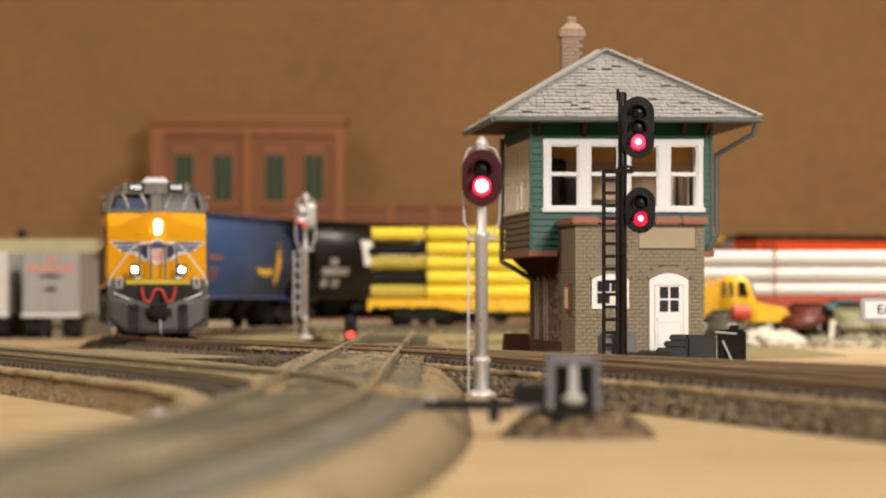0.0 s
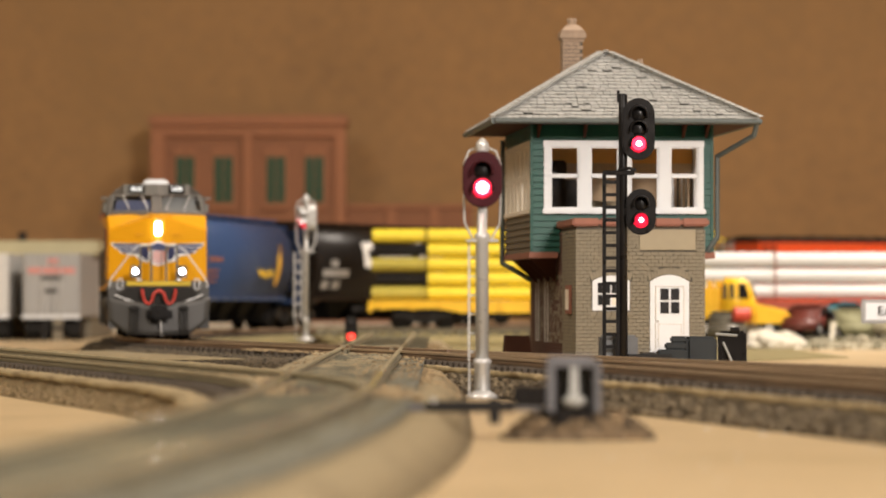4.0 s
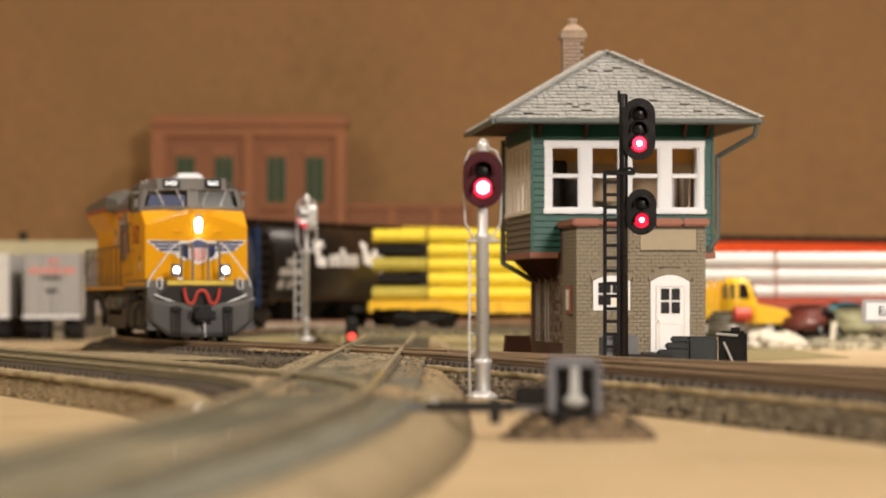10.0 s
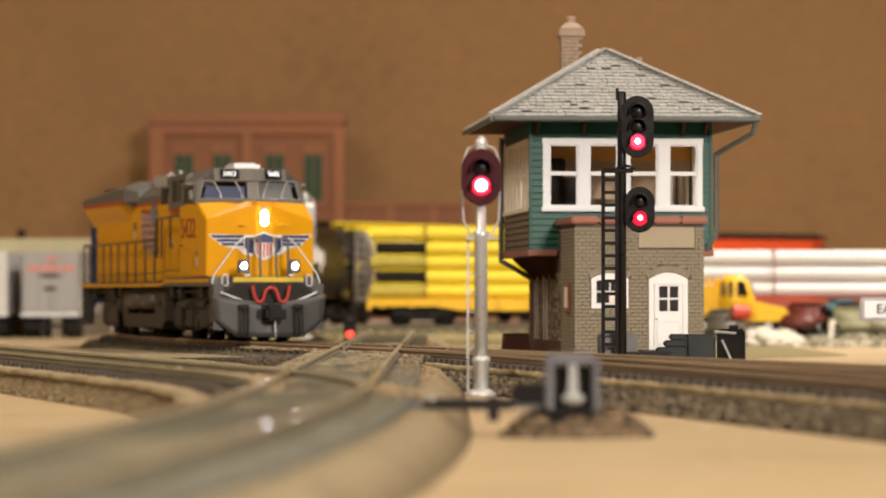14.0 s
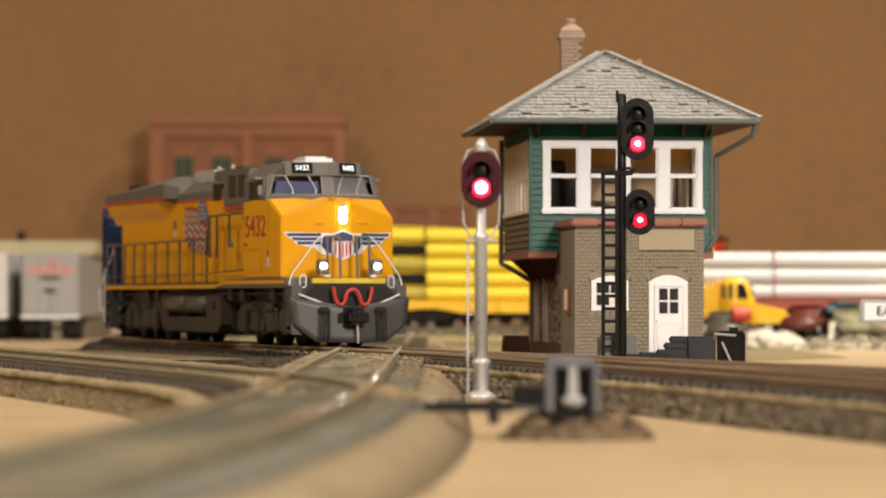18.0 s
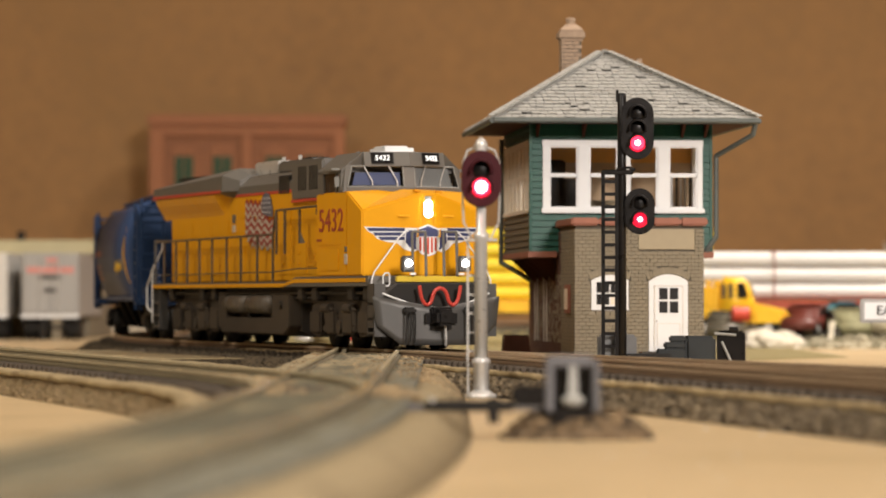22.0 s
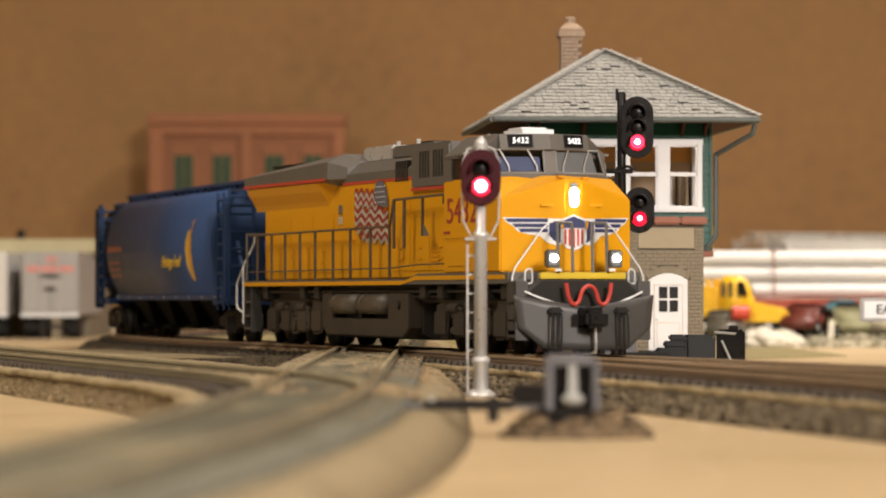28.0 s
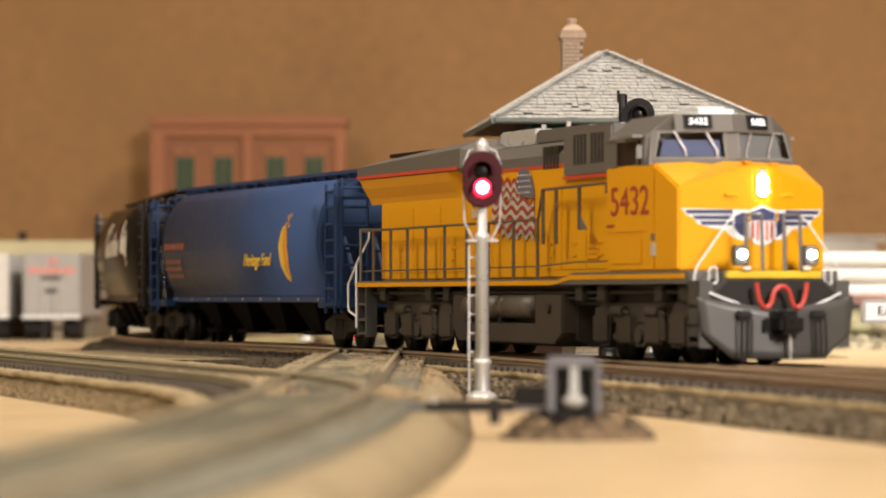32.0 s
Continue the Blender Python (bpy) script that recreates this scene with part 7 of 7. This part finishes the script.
for x in (-41, -16, 18, 43):
    w = part("window", box(BM(), x - 7.4, x + 7.4, 1.8, 3.2, 82, 117, 0.3), M_REDBRICK, H)
    for q in (-1, 1):
        part("shutter", box(BM(), x + (0.3 if q > 0 else -6.0), x + (6.0 if q > 0 else -0.3), 1.2, 2.2, 84, 114, 0.3), M_SHUTTER, w, "green shutter")
        for k in range(9):
            part("slat", box(BM(), x + (0.8 if q > 0 else -5.5), x + (5.5 if q > 0 else -0.8), 0.8, 1.4, 85.5 + k * 3.1, 87 + k * 3.1), M_SHUTTER, w)
    part("window_sill", box(BM(), x - 8, x + 8, 0.4, 3, 80, 82.4, 0.2), M_REDBRICK, w)
    part("window_arch", prism(BM(), [(x - 7.4, 114.5), (x, 118), (x + 7.4, 114.5), (x + 7.4, 119.5), (x, 121), (x - 7.4, 119.5)], "y", 1.0, 3.1), M_REDBRICK, w)
part("low_wing", box(BM(), 63.5, 146, 6, 34, 0, 80, 0.5), M_REDBRICK2, H)
part("wing_cap", box(BM(), 63.5, 147, 4.5, 35, 80, 83.5, 0.5), M_REDBRICK, H)
for x in (90, 118):
    part("wing_pilaster", box(BM(), x, x + 6, 4.5, 7, 0, 80, 0.3), M_REDBRICK, H)

solid("kerb_strip", box(BM(), -330, 130, 2282, 2298, 0, 6.2, 0.5), mat("pale_concrete", (0.5, 0.45, 0.36), 0.85, vary=0.25, grain=200, bump=0.3), "low pale concrete kerb before the brick building", "kerb")

# ---- scrap yard at the side ----
M_RUBBLE = mat("pale_rubble", (0.4, 0.36, 0.25), 0.9, vary=0.5, grain=300, bump=0.5, dirt=(0.14, 0.13, 0.06), dirt_amount=0.7)
M_WHITEROCK = mat("white_rock", (0.62, 0.58, 0.48), 0.8, vary=0.2, grain=300, bump=0.3)
M_MACHINE = mat("machine_yellow", (0.84, 0.5, 0.02), 0.42, vary=0.08, grain=300, bump=0.05)
M_OLIVE = mat("olive_scrap", (0.28, 0.27, 0.15), 0.7, vary=0.4, grain=300, bump=0.3)
M_GREYSCRAP = mat("grey_scrap", (0.11, 0.1, 0.075), 0.35, vary=0.5, grain=200, bump=0.3, dirt=(0.35, 0.33, 0.28), dirt_amount=0.7)
M_MAROON = mat("maroon_scrap", (0.12, 0.028, 0.02), 0.4, vary=0.3, grain=300, bump=0.2)
M_TEAL = mat("teal_scrap", (0.06, 0.2, 0.25), 0.5, vary=0.2, grain=300, bump=0.1)
M_MIXED = stones("mixed_rubble", (0.07, 0.065, 0.025), (0.42, 0.38, 0.28))
mound("rubble_heap", "low heap of pale rubble and weeds in the scrap yard", 172, 1590, 58, 26, 6.0, M_MIXED, 420, 2.4)
mound("white_stones", "white stones heaped beside the yellow truck", 141, 1566, 15, 8, 6.2, M_WHITEROCK, 46, 4.6)


def vehicle(name, label, category, paint, m, length=44.0, kind=0, group=""):
    V = thing(name, label, category, m @ Matrix.Scale(0.8 if kind == 0 else 1.0, 4), group)
    h = length / 2
    if kind == 0:
        prof = [(-h, 3), (-h, 9), (-h + 4, 10.5), (-h * 0.45, 11), (-h * 0.28, 16), (h * 0.32, 16.4), (h * 0.55, 11), (h - 2, 10), (h, 8), (h, 3)]
        bm = prism(BM(), prof, "y", -9.6, 9.6)
        bmesh.ops.bevel(bm, geom=list(bm.edges), offset=1.4, segments=3, affect="EDGES")
        part("body", bm, paint, V, "", True)
        part("roof", box(BM(), -h * 0.28, h * 0.3, -8.4, 8.4, 15.8, 17.0, 0.5), paint, V)
        for q in (-1, 1):
            part("window", prism(BM(), [(-h * 0.4, 11.2), (-h * 0.27, 15.4), (h * 0.3, 15.6), (h * 0.48, 11.2)], "y", q * 9.5, q * 9.8), M_BLACK, V)
    else:
        # conventional lorry: bonnet, cab and body behind
        part("bonnet", prism(BM(), [(6, 6), (h, 6), (h, 9.5), (h - 3, 12), (6, 15)], "y", -8, 8), paint, V)
        cab_bm = prism(BM(), [(-8, 6), (7, 6), (7, 18), (4, 26), (-8, 26.5)], "y", -10, 10)
        bmesh.ops.bevel(cab_bm, geom=list(cab_bm.edges), offset=1.8, segments=3, affect="EDGES")
        cab_ob = part("cab", cab_bm, paint, V, "", True)
        for q in (-1, 1):
            part("side_window", prism(BM(), [(0.2, 17), (5.2, 17), (3.4, 23.6), (0.2, 23.8)], "y", q * 9.9, q * 10.3), M_BLACK, cab_ob)
            part("side_window", box(BM(), -3.6, -1.6, min(q * 9.9, q * 10.3), max(q * 9.9, q * 10.3), 17, 23.6), M_UNDER, cab_ob)
            part("side_window", box(BM(), -6.8, -4.9, min(q * 9.9, q * 10.3), max(q * 9.9, q * 10.3), 17, 23.6), M_UNDER, cab_ob)
        part("windscreen", loft(BM(), [(7.1, -8, 18.4), (7.1, 8, 18.4), (6.6, 8, 18.4), (6.6, -8, 18.4)], [(4.6, -7.6, 25), (4.6, 7.6, 25), (4.1, 7.6, 25), (4.1, -7.6, 25)]), M_BLACK, cab_ob)
        part("mudguard", prism(BM(), [(8, 6), (9, 11), (14, 13), (19, 11), (20.5, 6)], "y", -11, 11), paint, V)
        part("crane_body", box(BM(), -h, -8, -9, 9, 8, 22, 1.0), paint, V)
        for x in (-18, -13, -9.5):
            part("body_post", box(BM(), x - 0.8, x + 0.8, -9.8, 9.8, 14, 25, 0.2), paint, V)
        part("grille", box(BM(), h - 0.2, h + 0.8, -6, 6, 5.0, 10.2, 0.3), M_CREAM, V)
    for x in (-h * 0.62, h * 0.6):
        for q in (-1, 1):
            w = part("wheel", rod(BM(), (x, q * 7, 3.8), (x, q * 10, 3.8), 3.8, 16), M_DARK, V)
            part("rim", rod(BM(), (x, q * 10, 3.8), (x, q * 10.3, 3.8), 1.8, 12), M_SILVER, w)
    return V


vehicle("lorry", "yellow bonneted works lorry standing on the rubble", "truck", M_MACHINE, put(131, 1590, 5.0, -8), 46, 1)
vehicle("scrap_car", "maroon wrecked car in the scrap yard", "car", M_MAROON, put(161, 1585, 5.6, 68), 40, 0, "scrap cars")
vehicle("scrap_car", "olive wrecked car in the scrap yard", "car", M_OLIVE, put(178, 1582, 3.8, 104), 40, 0, "scrap cars")
vehicle("scrap_car", "teal wrecked car in the scrap yard", "car", M_TEAL, put(180, 1618, 7.0, 12), 40, 0, "scrap cars")
vehicle("scrap_car", "grey-white wrecked car in the scrap yard", "car", M_RUBBLE, put(199, 1580, 4.2, 70), 40, 0, "scrap cars")
vehicle("scrap_car", "dark grey dusty wrecked car beside the tower", "car", M_GREYSCRAP, put(122, 1545, 3.0, 82), 40, 0, "scrap cars")
solid("white_panel", box(BM(), -1.2, 1.2, -0.5, 0.5, 0, 9, 0.2), M_WHITEROCK, "white scrap panel leaning in the yard", "scrap", "thing", put(168.5, 1560, 3.0, 0, -12, 8))
mound("weed_heap", "olive weeds and rubble in the scrap yard", 184, 1560, 26, 9, 5.0, M_MIXED, 200, 1.8)
solid("red_drum", rod(BM(), (-3.6, 0, 3.2), (3.6, 0, 3.2), 3.2, 18), M_REDLINE, "red drum lying on the wrecked car", "drum", "thing", put(127.5, 1536, 12.0, 10))

# ---- station sign ----
E_ = thing("station_sign", "white station sign in a grey frame", "sign", put(98.6, 800, 0, 4))
part("frame", box(BM(), -5.6, 8.0, -0.4, 0.4, 16.6, 22.0, 0.2), M_TRAILER, E_)
part("panel", box(BM(), -4.7, 7.2, -0.6, -0.3, 17.4, 21.2), M_WHITE, E_)
n = part("sign_letters", text_mesh("EA", 2.9, M_BLACK, 0.08), None, E_, "black letters")
n.matrix_local = put(-0.4, -0.75, 19.3) @ pose(0, 0, 0, 90, 0, 0)
part("post", box(BM(), 6.4, 7.4, 0.3, 1.2, 0, 21), M_TRAILER, E_)


# ---- movement ----
def travel(t):
    for (a, u), (b, v) in zip(TRAVEL, TRAVEL[1:]):
        if t <= b:
            return u + (v - u) * (t - a) / (b - a)
    return TRAVEL[-1][1]


def on_track(back, front):
    """Pose of a thing whose two pivots stand at these lengths of the main line."""
    (bx, by), _ = main_line(back)
    (fx, fy), _ = main_line(front)
    return put((bx + fx) / 2, (by + fy) / 2, RAIL, math.degrees(math.atan2(fy - by, fx - bx)))


TIMES = [0, 3, 5.5] + [6 + 0.5 * i for i in range(53)]
ROLL = [0, 5.5] + [6 + 0.25 * i for i in range(105)]


def motions():
    for ob, offset, pivot, bogies in TRAIN:
        walk(ob, [(t, on_track(travel(t) - offset - pivot, travel(t) - offset + pivot)) for t in TIMES])
        for bogie, place, wheels, radius in bogies:
            rows = []
            for t in TIMES:
                c = on_track(travel(t) - offset - pivot, travel(t) - offset + pivot)
                b = on_track(travel(t) - offset + place - 10, travel(t) - offset + place + 10)
                turn = math.degrees((c.inverted() @ b).to_euler().z)
                rows.append((t, put(place, 0, 0, turn)))
            walk(bogie, rows)
            for wheel, x in wheels:
                walk(wheel, [(t, put(x, 0, radius, 0, 0, math.degrees((travel(t) + 209.4) / radius))) for t in ROLL])


motions()
